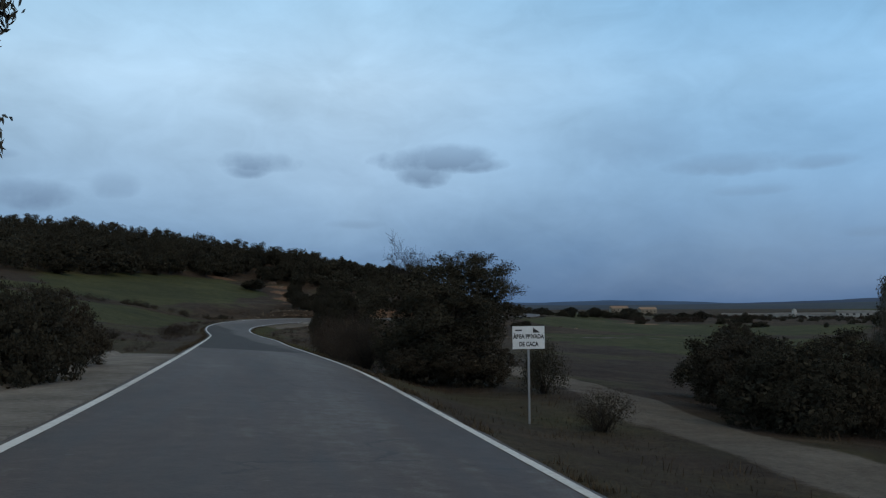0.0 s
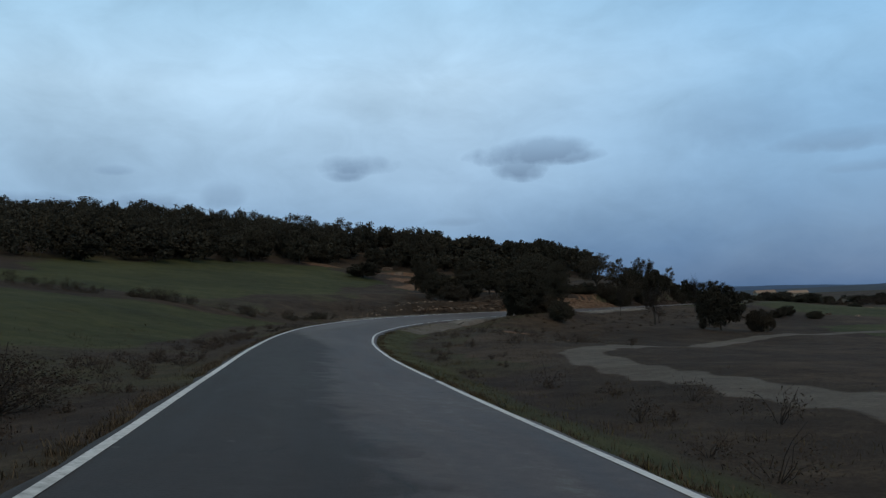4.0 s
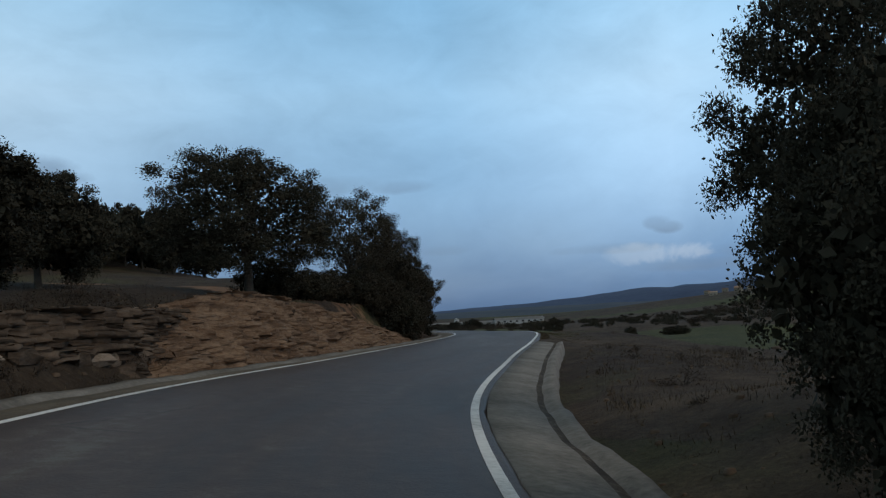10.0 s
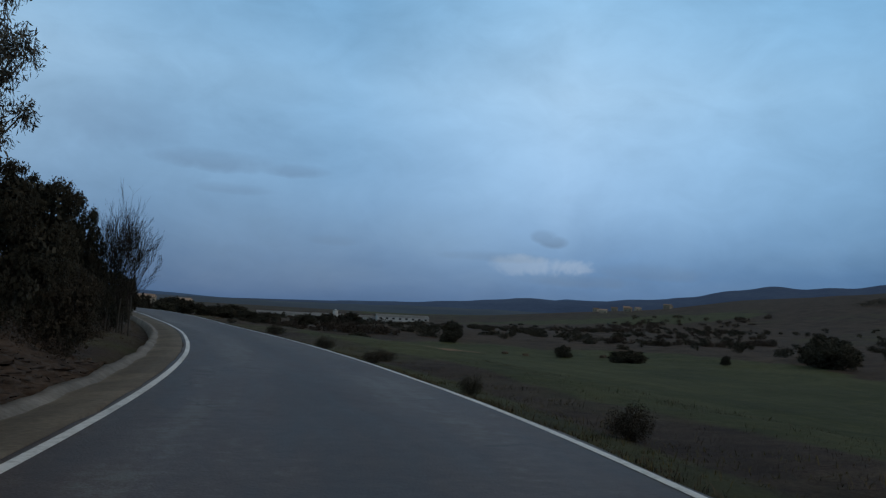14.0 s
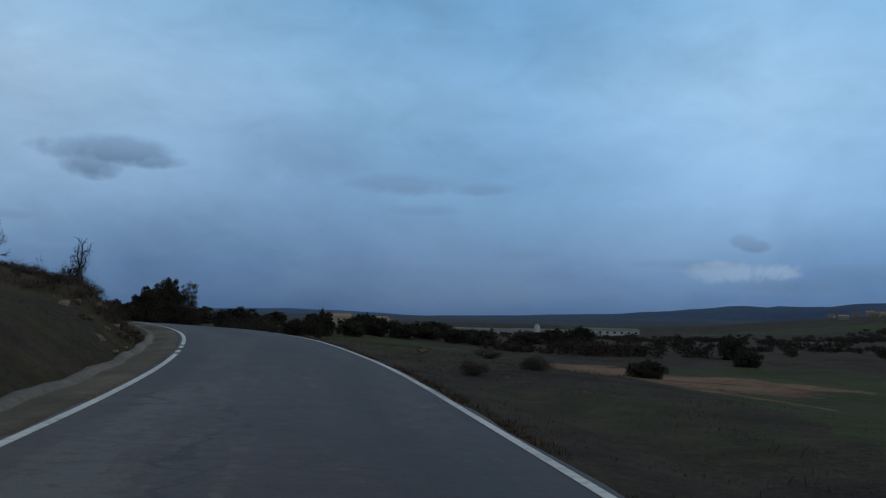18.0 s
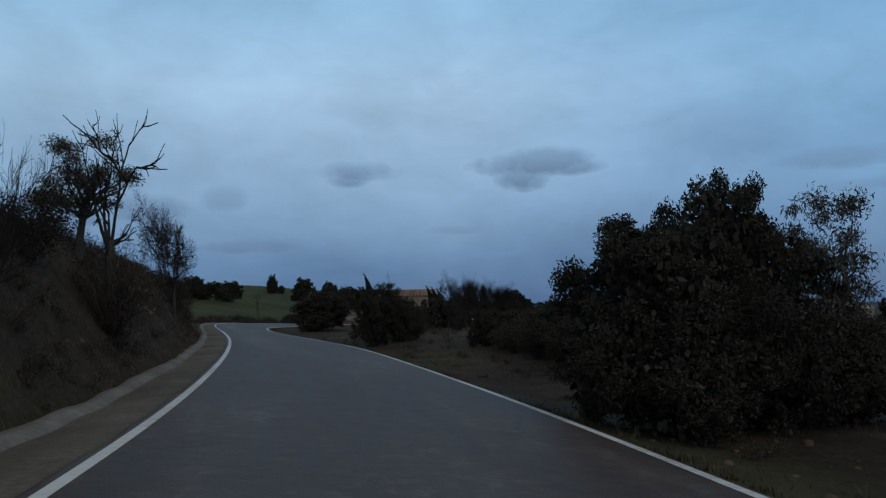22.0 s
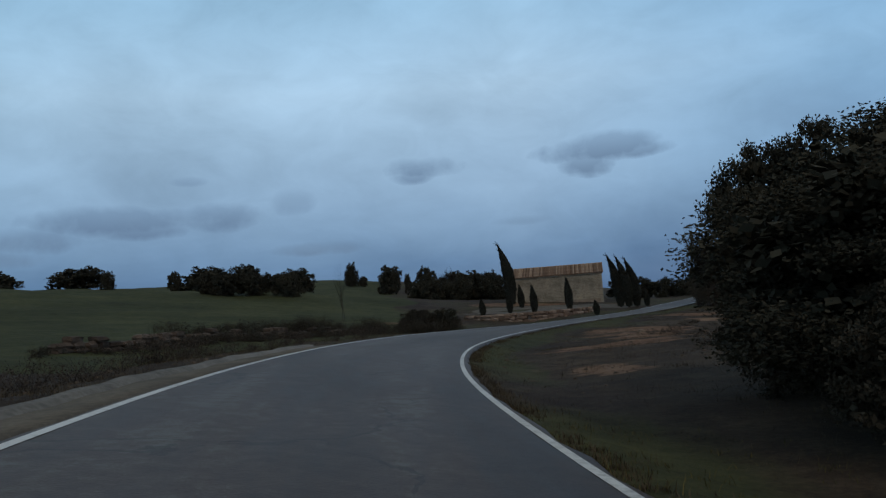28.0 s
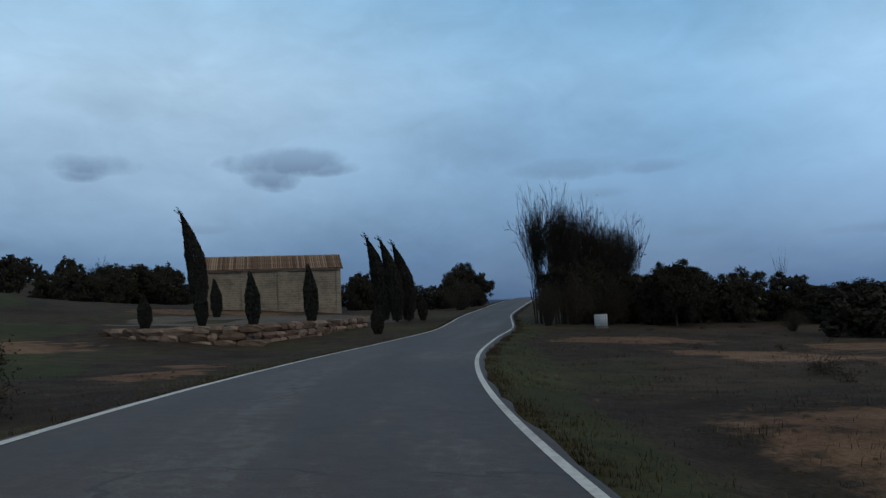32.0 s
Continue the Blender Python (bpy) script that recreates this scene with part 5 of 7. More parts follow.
def chapel():
    L, W, E, R = 15.4, 7.0, 4.95, 6.5  # length, width, eaves and ridge
    root = tagged(new("chapel"), "plain rubble-stone chapel with a low pantiled gable roof", "building")
    root.matrix_world = pose(-12.4, 505.9, -0.25, 0, 0, 2.0)
    t = 0.6
    for name, a in (("wall_front", (-L / 2, 0, L / 2, t)), ("wall_back", (-L / 2, W - t, L / 2, W))):
        bm = bmesh.new()
        box(bm, a[0], a[1], -0.6, a[2], a[3], E)
        part("wall", bm, MASONRY, root)
    for x0 in (-L / 2, L / 2 - t):
        bm = bmesh.new()
        prof = [(t, -0.6), (W - t, -0.6), (W - t, E), (W / 2, R - 0.12), (t, E)]
        a = [bm.verts.new((x0, y, z)) for y, z in prof]
        b = [bm.verts.new((x0 + t, y, z)) for y, z in prof]
        bm.faces.new(a), bm.faces.new(b[::-1])
        for k in range(5):
            bm.faces.new((a[k], b[k], b[(k + 1) % 5], a[(k + 1) % 5]))
        part("gable_wall", bm, MASONRY, root)
    for x0, x1, z1 in ((-3.6, -2.5, E - 0.2), (0.5, 1.6, E - 0.2), (-L / 2 - 0.02, -L / 2 + 0.5, E), (L / 2 - 0.5, L / 2 + 0.02, E)):
        bm = bmesh.new()
        box(bm, x0, -0.16, -0.6, x1, 0.0, z1)
        bmesh.ops.bevel(bm, geom=bm.edges[:], offset=0.02, segments=1)
        part("pilaster", bm, MASONRY, root, "shallow stone pilaster")
    bm = bmesh.new()
    box(bm, -L / 2 - 0.05, -0.12, -0.6, L / 2 + 0.05, -0.004, 0.25)
    part("plinth", bm, GREY_STONE, root, "projecting stone plinth")
    pitch = math.atan2(R - E, W / 2)
    run = math.hypot(W / 2 + 0.35, (W / 2 + 0.35) * math.tan(pitch))
    for s in (1, -1):
        bm = bmesh.new()
        box(bm, -L / 2 - 0.3, 0, -0.06, L / 2 + 0.3, run, 0.06)
        o = part("roof_slope", bm, ROOF_TILE, root)
        m = Matrix.Translation((0, W / 2 - s * (W / 2 + 0.35), R - (W / 2 + 0.35) * math.tan(pitch))) @ Matrix.Rotation(s * pitch, 4, "X")
        if s < 0:
            m = Matrix.Translation((0, W + 0.35, R - (W / 2 + 0.35) * math.tan(pitch))) @ Matrix.Rotation(math.pi, 4, "Z") @ Matrix.Rotation(pitch, 4, "X")
        o.matrix_basis = m
        k = np.linspace(0, 1, 18)
        prof = np.where((np.arange(18) % 2) == 0, 0.095, 0.115)
        v, f = tube(np.stack([np.zeros(18), k * run, np.full(18, 0.05)], 1), prof, 8)
        me = mesh_from("tile_course", v, f, ROOF_TILE, True)
        n = int((L + 0.6) / 0.25)
        for q in range(n):
            c = new("tile_course", me)
            c.parent = o
            c.matrix_basis = Matrix.Translation((-L / 2 - 0.3 + (q + 0.5) * (L + 0.6) / n, 0, 0.02))
    v, f = tube(np.stack([np.linspace(-L / 2 - 0.3, L / 2 + 0.3, 40), np.full(40, W / 2), np.full(40, R + 0.06)], 1), np.where(np.arange(40) % 2 == 0, 0.12, 0.15), 9)
    part("ridge", mesh_from("ridge", v, f, ROOF_TILE, True), None, root)
    bm = bmesh.new()
    box(bm, -L / 2, -0.22, E - 0.32, L / 2, -0.003, E - 0.16)
    part("cornice", bm, PLASTER, root, "narrow moulded stone cornice")


chapel()


def dry_wall():
    """Retaining wall of big squared blocks below the chapel's terrace."""
    root = tagged(new("stone_wall"), "low retaining wall of large reddish sandstone blocks", "wall")
    rng = np.random.default_rng(17)
    corners = [np.array(p) for p in ((-20.9, 458.6), (-17.0, 455.0), (-12.9, 454.0), (-8.9, 460.1), (-5.1, 470.9))]
    for start, end in zip(corners, corners[1:]):
        length = np.linalg.norm(end - start)
        ux, uy = (end - start) / length
        yaw = math.degrees(math.atan2(uy, ux))
        for row in range(3):
            s = rng.uniform(-0.3, 0.1)
            while s < length:
                w = rng.uniform(0.55, 1.7)
                hgt = 0.40 + rng.uniform(-0.03, 0.05)
                x, y = start[0] + ux * (s + w / 2), start[1] + uy * (s + w / 2)
                stone(root, WALL_STONE, (x - uy * 0.06 * row, y + ux * 0.06 * row, -2.2 + 0.39 * row + hgt / 2 + rng.uniform(-0.02, 0.02)), (w * 0.97, 0.6, hgt * 0.99), yaw + rng.normal() * 1.5,
                      rng.normal() * 1.5, "block", int(rng.integers(6)))
                s += w


dry_wall()


def field_wall():
    """A tumbled wall of rough stones along the edge of the green field."""
    root = tagged(new("field_wall"), "tumbled dry-stone field wall of rough brown stones", "wall")
    rng = np.random.default_rng(19)
    for row in range(3):
        y = 386.0 + rng.uniform(0, 0.5)
        while y < 419:
            w = rng.uniform(0.4, 0.95)
            if row < 2 or rng.uniform() < 0.35:
                x = -22.4 + 1.2 * (y - 388) / 31 + 0.15 * math.sin(y * 0.6)
                stone(root, DARK_STONE, (x, y + w / 2, height(x, y) + 0.02 + 0.22 * row), (w * 1.02, 0.5, 0.27), 88 + rng.normal() * 6, rng.normal() * 5, "stone", int(rng.integers(6)))
            y += w


field_wall()

# cypresses round the chapel: x, y, height, spread, turn
for x, y, h, r, turn in ((-19.7, 497.1, 10.6, 1.0, 0), (-1.9, 485.7, 8.0, 0.85, 10), (-0.7, 485.4, 7.8, 0.8, 0), (0.5, 486.2, 7.4, 0.8, 15)):
    plant("cypress1", x, y, h, r, turn, "tall cypresses at the chapel")
for x, y, h, r in ((-19.1, 462.4, 2.2, 0.42), (-16.2, 466.8, 2.8, 0.42), (-17.5, 491.7, 3.7, 0.55), (-12.7, 464.0, 3.5, 0.48), (-8.8, 473.0, 4.5, 0.55), (-4.9, 461.6, 1.9, 0.4), (2.0, 487.1, 2.6, 0.45)):
    plant("cypress2", x, y, h, r, 0, "small cypresses at the chapel", "young dark cypress with a narrow upright crown")


# ---------------------------------------------------------------- far buildings
def shed(x, y, length, wide, h, turn, label):
    root = tagged(new("farm_shed"), label, "building", "long farm sheds in the valley")
    root.matrix_world = pose(x, y, height(x, y) - 0.2, 0, 0, turn)
    bm = bmesh.new()
    box(bm, -length / 2, -wide / 2, -1.0, length / 2, wide / 2, h)
    part("wall", bm, SHED_WHITE, root)
    for s in (-1, 1):
        bm = bmesh.new()
        a = [bm.verts.new(p) for p in ((-length / 2 - 0.5, s * (wide / 2 + 0.5), h - 0.1), (length / 2 + 0.5, s * (wide / 2 + 0.5), h - 0.1), (length / 2 + 0.5, 0, h + wide * 0.16), (-length / 2 - 0.5, 0, h + wide * 0.16))]
        bm.faces.new(a)
        bmesh.ops.solidify(bm, geom=bm.faces[:], thickness=0.15)
        part("roof", bm, SHED_ROOF, root)
    n = int(length / 6)
    for k in range(n):
        bm = bmesh.new()
        px = -length / 2 + (k + 0.5) * length / n
        box(bm, px - 1.2, -wide / 2 - 0.06, h * 0.45, px + 1.2, -wide / 2 - 0.004, h * 0.75)
        part("window", bm, DARK_GLASS, root)


for x, y, l, w, h in ((318, 842, 60, 12, 5.5), (385, 862, 66, 12, 5.5), (430, 838, 50, 12, 5.0)):
    shed(x, y, l, w, h, -20, "long white farm shed with a grey roof in the valley")
bm = bmesh.new()
bmesh.ops.create_cone(bm, cap_ends=True, segments=20, radius1=2.4, radius2=2.4, depth=12, matrix=Matrix.Translation((0, 0, 6)))
bmesh.ops.create_cone(bm, cap_ends=True, segments=20, radius1=2.6, radius2=0.4, depth=1.6, matrix=Matrix.Translation((0, 0, 12.8)))
silo = part("silo", bm, SHED_WHITE, None, "white cylindrical silo with a conical cap beside the sheds", True)
tagged(silo, category="silo")
silo.location = (360.8, 842, height(360.8, 842) - 0.3)


def house(x, y, w, d, h, turn, label, group):
    root = tagged(new("house"), label, "house", group)
    root.matrix_world = pose(x, y, height(x, y) - 0.2, 0, 0, turn)
    bm = bmesh.new()
    box(bm, -w / 2, -d / 2, -1.5, w / 2, d / 2, h)
    part("wall", bm, PLASTER, root)
    bm = bmesh.new()
    a = [(-w / 2 - 0.4, -d / 2 - 0.4, h), (w / 2 + 0.4, -d / 2 - 0.4, h), (w / 2 + 0.4, d / 2 + 0.4, h), (-w / 2 - 0.4, d / 2 + 0.4, h), (-w / 2 - 0.4, 0, h + d * 0.22), (w / 2 + 0.4, 0, h + d * 0.22)]
    vs = [bm.verts.new(p) for p in a]
    for q in ((0, 1, 5, 4), (2, 3, 4, 5), (1, 2, 5), (3, 0, 4), (3, 2, 1, 0)):
        bm.faces.new([vs[k] for k in q])
    part("roof", bm, ROOF_TILE, root)
    for k in range(max(2, int(w / 3))):
        for zz in ((h * 0.25, h * 0.45), (h * 0.62, h * 0.82))[: 2 if h > 5 else 1]:
            bm = bmesh.new()
            px = -w / 2 + (k + 0.5) * w / max(2, int(w / 3))
            box(bm, px - 0.5, -d / 2 - 0.07, zz[0], px + 0.5, -d / 2 - 0.004, zz[1])
            part("window", bm, DARK_GLASS, root)


rng = np.random.default_rng(23)
for k in range(8):
    a = radians((46.2, 46.6, 47.6, 48.4, 48.7, 49.1, 50.6, 50.9)[k] + rng.normal() * 0.2)
    d = 840 + rng.uniform(0, 220)
    house(math.sin(a) * d, 177 + math.cos(a) * d, rng.uniform(5, 9), rng.uniform(5, 7), rng.uniform(2.6, 4.2), -math.degrees(a) + rng.normal() * 15, "pale village house with a tiled roof on the far slope", "houses of the far village")
for x, y in ((150, 700), (178, 715)):
    house(x, y, 14, 9, 5.5, 5, "pale farmhouse with a tiled roof among trees", "farmhouses beyond the trees")


# ---------------------------------------------------------------- distant hills
def distant_hills(radius, mat, profile, label, wave, seed):
    az, el = np.array(profile, float).T
    a = np.radians(np.linspace(az[0], az[-1], 420))
    e = np.interp(np.degrees(a), az, el)
    rng = np.random.default_rng(seed)
    for f in (9, 23, 51, 110):
        e = e * (1 + wave * np.sin(a * f + rng.uniform(0, 6)) / math.sqrt(f / 9))
    top = radius * np.tan(np.radians(np.maximum(e, 0.05)))
    v, rows = [], ((0.80, -0.02), (0.86, 0.25), (0.93, 0.7), (1.0, 1.0), (1.1, 0.6), (1.25, -0.02))
    for s, h in rows:
        v.append(np.stack([10 + np.sin(a) * radius * s, 250 + np.cos(a) * radius * s, -14 + (top + 14) * h], 1))
    n = len(a)
    i, j = np.meshgrid(np.arange(len(rows) - 1), np.arange(n - 1), indexing="ij")
    k = (i * n + j).ravel()
    me = mesh_from("distant_hills", np.concatenate(v), np.stack([k, k + 1, k + n + 1, k + n], 1), mat, True)
    tagged(new("distant_hills", me), label, "hills", kind="structure")


# the haze of distance is put into the hills' base colours as blue
HILL_HAZE_BLUE = material("hill_haze_blue", [(0.35, (0.042, 0.078, 0.155)), (0.65, (0.058, 0.10, 0.18))], 0.004, 1.0, 0.0)
HILL_WOOD_HAZE = material("hill_wood_haze", [(0.35, (0.032, 0.052, 0.105)), (0.5, (0.044, 0.068, 0.13)), (0.65, (0.060, 0.088, 0.15))], 0.006, 1.0, 0.0)
distant_hills(3300, HILL_HAZE_BLUE, [(-180, 0.8), (-100, 1.2), (-50, 0.9), (-12, 0.2), (6, 0.25), (13, 0.36), (17, 0.26), (21, 0.14), (27, 0.22), (32, 0.4), (45, 1.0), (60, 1.2), (90, 1.6), (140, 1.2), (180, 0.8)], "low haze-blue hills on the horizon", 0.14, 3)
# a low ring added in front of the far land, haze in its colour
HILL_PLAIN_HAZE = material("hill_plain_haze", [(0.35, (0.036, 0.050, 0.076)), (0.5, (0.048, 0.062, 0.084)), (0.65, (0.070, 0.080, 0.094))], 0.008, 1.0, 0.0)
distant_hills(1500, HILL_PLAIN_HAZE, [(-40, 0.0), (-14, 0.05), (6, 0.1), (25, 0.1), (45, 0.3), (58, 0.2), (64, 0.0)], "far haze-tinted plain with low woods", 0.2, 8)
distant_hills(1900, HILL_WOOD_HAZE, [(17, 0.0), (22, 0.12), (25, 0.2), (29, 0.32), (31, 0.44), (35, 0.66), (39, 0.92), (42, 1.22), (45.5, 1.1), (50.6, 1.5), (52.5, 1.55), (55.4, 2.05), (60, 2.5), (70, 3.7), (82, 4.4), (100, 3.0), (130, 1.0), (150, 0.0)], "haze-blue wooded hills beyond the valley", 0.08, 4)


# ---------------------------------------------------------------- loose stones on the verges
def loose_stones():
    rng = np.random.default_rng(41)
    px, py, ps = [], [], []
    for side, y0, y1, d0, d1, n in ((-1, 128, 206, 1.4, 6.0, 1500), (1, 128, 176, 1.5, 9.0, 900), (-1, 255, 345, 1.4, 4.5, 700), (1, 250, 300, 0.5, 5.0, 350), (-1, 372, 440, 1.3, 5.0, 300), (1, 375, 440, 1.0, 12.0, 450), (-1, -5, 28, 1.4, 5.0, 200)):
        i = rng.integers(int(np.argmin(abs(RY - y0))), int(np.argmin(abs(RY - y1))), n)
        d = side * (HALF + RW[i] + rng.uniform(d0, d1, n))
        px.append(RX[i] + NX[i] * d + rng.normal(size=n) * 0.2), py.append(RY[i] + NY[i] * d + rng.normal(size=n) * 0.2), ps.append(0.025 + 0.075 * rng.uniform(0, 1, n) ** 3)
    x, y, s = np.concatenate(px), np.concatenate(py), np.concatenate(ps)
    q = np.arange(5) * 1.2566
    low, high = np.stack([np.cos(q), np.sin(q) * 0.8, -0.2 + 0 * q], 1), np.stack([np.cos(q + 0.5) * 0.75, np.sin(q + 0.5) * 0.6, 0.42 + 0 * q], 1)
    base = np.concatenate([low, high, [(0, 0, 0.55)]])
    tri = np.array([t for k in range(5) for t in ((k, (k + 1) % 5, 5 + k), ((k + 1) % 5, 5 + (k + 1) % 5, 5 + k), (5 + k, 5 + (k + 1) % 5, 10))])
    n = len(x)
    v = base[None] * s[:, None, None] * rng.uniform(0.7, 1.25, (n, 11, 3))
    t = rng.uniform(0, 6.28, n)
    c, q = np.cos(t)[:, None], np.sin(t)[:, None]
    v = np.stack([v[..., 0] * c - v[..., 1] * q + x[:, None], v[..., 0] * q + v[..., 1] * c + y[:, None], v[..., 2] + ground(x, y)[:, None]], -1)
    me = mesh_from("loose_stones", v.reshape(-1, 3), (tri[None] + 11 * np.arange(n)[:, None, None]).reshape(-1, 3), GREY_STONE)
    tagged(new("loose_stones", me), "small pale stones scattered on the verges", "stones", kind="stuff")


loose_stones()


# ---------------------------------------------------------------- trees and shrubs: kind, x, y, height, spread
PLANTS_A = [('gum2', -8.0, 11.6, 8.8, 1.9), ('brush2', 2.7, 14.1, 0.9, 0.7), ('shrub1', -7.7, 15, 2, 0.9), ('gum1', 8.8, 16, 3.8, 0.6), ('brush2', -8.6, 18, 1.7, 0.7), ('shrub2', 2.7, 22.1, 1.6, 0.8),
    ('shrub2', -10.6, 24.1, 0.8, 0.7), ('lacy', 0.0, 25.5, 4.3, 2.6), ('shrub2', -0.9, 24.8, 1.5, 1.3), ('shrub2', 0.8, 24.6, 1.6, 1.4), ('shrub1', -4.7, 43.2, 1.7, 0.7), ('brush2', -5.6, 47.1, 2.1, 1.2), ('brush2', -19.2, 47.4, 0.8, 0.8), ('shrub1', -6.9, 48.4, 3.4, 1.1),
    ('shrub2', -6.9, 51, 1.8, 1.2), ('shrub2', 21.4, 60.2, 3, 1.7)]
PLANTS_B = [('brush1', -22.1, 67.2, 1.1, 1.9), ('oak2', -12.8, 134.4, 2.2, 1.25), ('oak2', 1.9, 136.3, 4.7, 2.4), ('shrub2', 5.5, 136.6, 2.2, 1.5), ('bare1', -3.5, 140.9, 4.3, 1.3), ('snag', -3.5, 141, 3.6, 0.9), ('bare2', -6.1, 149.6, 4, 1), ('oak3', -21.6, 164.6, 3.7, 2.1),
    ('oak3', -30.3, 166, 4.8, 1.8), ('oak2', -25.9, 178.4, 5.3, 1.6), ('oak3', -4.3, 179.3, 2.5, 1.2)]
PLANTS_C = [('open2', -3.4, 183.0, 5.2, 1.9), ('oak3', 0.3, 185.6, 5.6, 1.4), ('oak2', -43.3, 185.9, 2.5, 2.9), ('shrub2', 13.8, 219.4, 3, 1), ('oak2', 12.6, 220, 4.6, 1.1), ('oak3', 15.6, 224, 2.8, 0.7),
    ('oak2', 19.5, 255, 3.1, 1.4), ('bare2', 20.1, 261.4, 2.5, 0.5), ('brush2', 37, 262.6, 0.5, 0.8), ('snag', 22.4, 270.4, 1.9, 0.7),
    ('bare1', 21.2, 287.8, 3.9, 1.3), ('brush1', 33.9, 290.6, 1, 0.7),
    ('brush2', 32.1, 292.7, 0.7, 0.7), ('bare2', 19.8, 294.5, 4.4, 1.1)]
PLANTS_D = [('shrub1', 15.7, 301.2, 1.4, 1), ('brush1', 15.7, 304.2, 2.5, 1.2), ('shrub2', 24.9, 314.6, 1.4, 0.9),
    ('shrub1', 24, 317.5, 1.4, 1), ('whip', 44.8, 319.5, 5, 0.5), ('shrub2', 24.1, 319.6, 1, 1.3), 
    ('shrub2', 22.7, 322.3, 1.7, 1.1), ('whip', 5.6, 327.7, 3.3, 0.5),
    ('brush2', 5.9, 328.3, 3.1, 0.7), ]
PLANTS_E = [('lacy', 16.0, 331.9, 3.7, 1.45), ('shrub2', 15.7, 331.8, 2.2, 1.1), ('lacy', 17.4, 332.2, 2.7, 1.15), ('shrub1', 17.2, 332.4, 2.0, 1.2), ('bare2', 16.6, 332.6, 3.9, 0.6), ('brush2', 2.3, 337.1, 2.9, 0.7), ('brush2', 12.2, 341.9, 0.7, 0.7), ('whip', 12.5, 341.9, 1.2, 0.5), ('brush2', 13.2, 342.2, 0.7, 0.7), ('brush1', -3.8, 345.3, 0.7, 0.9),
    ('oak2', 50.8, 347.8, 4.2, 1.5), ('bare2', 17.2, 360.8, 4.5, 0.8),
    ('brush2', -12.2, 361.5, 2.4, 1.9), ('whip', 16.4, 362.6, 4.7, 0.6), ('brush2', -10.7, 366.1, 1.8, 1), ('mid0', 55, 366.6, 3.0, 1.8),
    ]
PLANTS_F = [('shrub2', 8.4, 377, 1.6, 1.3), ('shrub1', 7.6, 379.3, 1.3, 1.2), ('mid1', 49.1, 384.8, 2.4, 5.0), ('far2', 71.8, 394.6, 4.4, 3.3), ('whip', 7.2, 414, 3.9, 0.6),
    ('far3', 94.7, 414.7, 3.6, 5.8), ('shrub2', 11.9, 418.7, 2, 1.5), ('brush1', -18.1, 420.3, 1.5, 1.2), ('oak2', 9.9, 420.5, 2.5, 2.2),
    ('whip', 12.3, 420.6, 4.9, 0.9), ('bare1', 10.8, 422, 9.0, 3.6), ('brush2', -17.4, 422.3, 1.8, 1.7), ('brush1', -17.5, 422.4, 2, 1.9),
    ('whip', -31.3, 443.5, 6.5, 0.9),
    ('brush2', 19.9, 455.2, 1.6, 1)]
PLANTS_G = [('mid1', 44, 455.6, 2.6, 4.2), ('mid0', 30, 462.5, 3.4, 4.4), ('mid1', 39.6, 464.9, 2.8, 4.4), ('poplar', 9.1, 466.7, 9.5, 1.7), ('oak3', 18.3, 467.4, 5.5, 2.1), ('brush2', 12.3, 468.6, 4.1, 3), ('poplar', 8, 468.9, 9.9, 1.5),
    ('poplar', 11.5, 469.4, 9, 1.5), ('oak2', 21.9, 470.9, 4.5, 1.6), ('poplar', 14.3, 472, 8.5, 1.8), ('brush2', 16.4, 472, 3.4, 1.8),
    ('shrub2', 34.7, 472.9, 1, 1.7), ('whip', 30.7, 473.2, 6.2, 0.9), ('poplar', 16.9, 473.6, 8.5, 1.9), ('shrub2', 30.9, 473.6, 1.3, 1.5),
    ('brush2', 34, 483.1, 2.5, 3.3), ('far2', -114.9, 514.1, 5.3, 6.7), ('far3', -108.5, 515.8, 4.8, 1.9), ('far3', -65.7, 516.1, 5.6, 3.9),
    ('brush2', 12, 517.5, 4.5, 3.4), ('far0', -94.7, 519.2, 5.3, 1.9)]
PLANTS_H = [('far1', -88.2, 520.7, 5.8, 6), ('far2', -79.5, 522.8, 6.3, 5.2), ('far0', -157.1, 524.2, 5.9, 8.8), ('far1', -144.8, 527.5, 4.9, 4.8),
    ('far0', 0.2, 534.8, 6.4, 2.6), ('oak2', -34.6, 535.9, 5.7, 4.6), ('oak2', 16.5, 536.8, 7.2, 3.2), ('far2', -30.8, 545.4, 7, 3.6),
    ('far3', -40.6, 547.2, 5.3, 2.7), ('far0', -83.8, 561.6, 4.7, 3.7), ('far2', -92.3, 566.3, 4.9, 5.1), ('bare1', -45.3, 568.3, 7.3, 2.6),
    ('far1', -37.3, 568.4, 7.2, 3.8), ('far1', -109.4, 570.7, 3, 1.7), ('far3', -103.8, 570.9, 3.4, 3.9), ('far1', -62.1, 572.4, 7.4, 3.3),
    ('far3', -43.4, 573.1, 7, 5.3), ('far0', -59.5, 582.5, 6.5, 1.2), ('far2', 90.8, 584.4, 4.4, 6),
    ('far1', 109.8, 591.1, 5, 6), ('far2', -56.4, 592.6, 7.9, 3.6)]
PLANTS_I = [('far0', 136.8, 606.4, 6, 7), ('far1', -84.6, 609, 8.1, 2.7), ('far2', -85.7, 611.5, 4.8, 2.1), ('far0', -81.8, 611.7, 3.9, 1.6)]
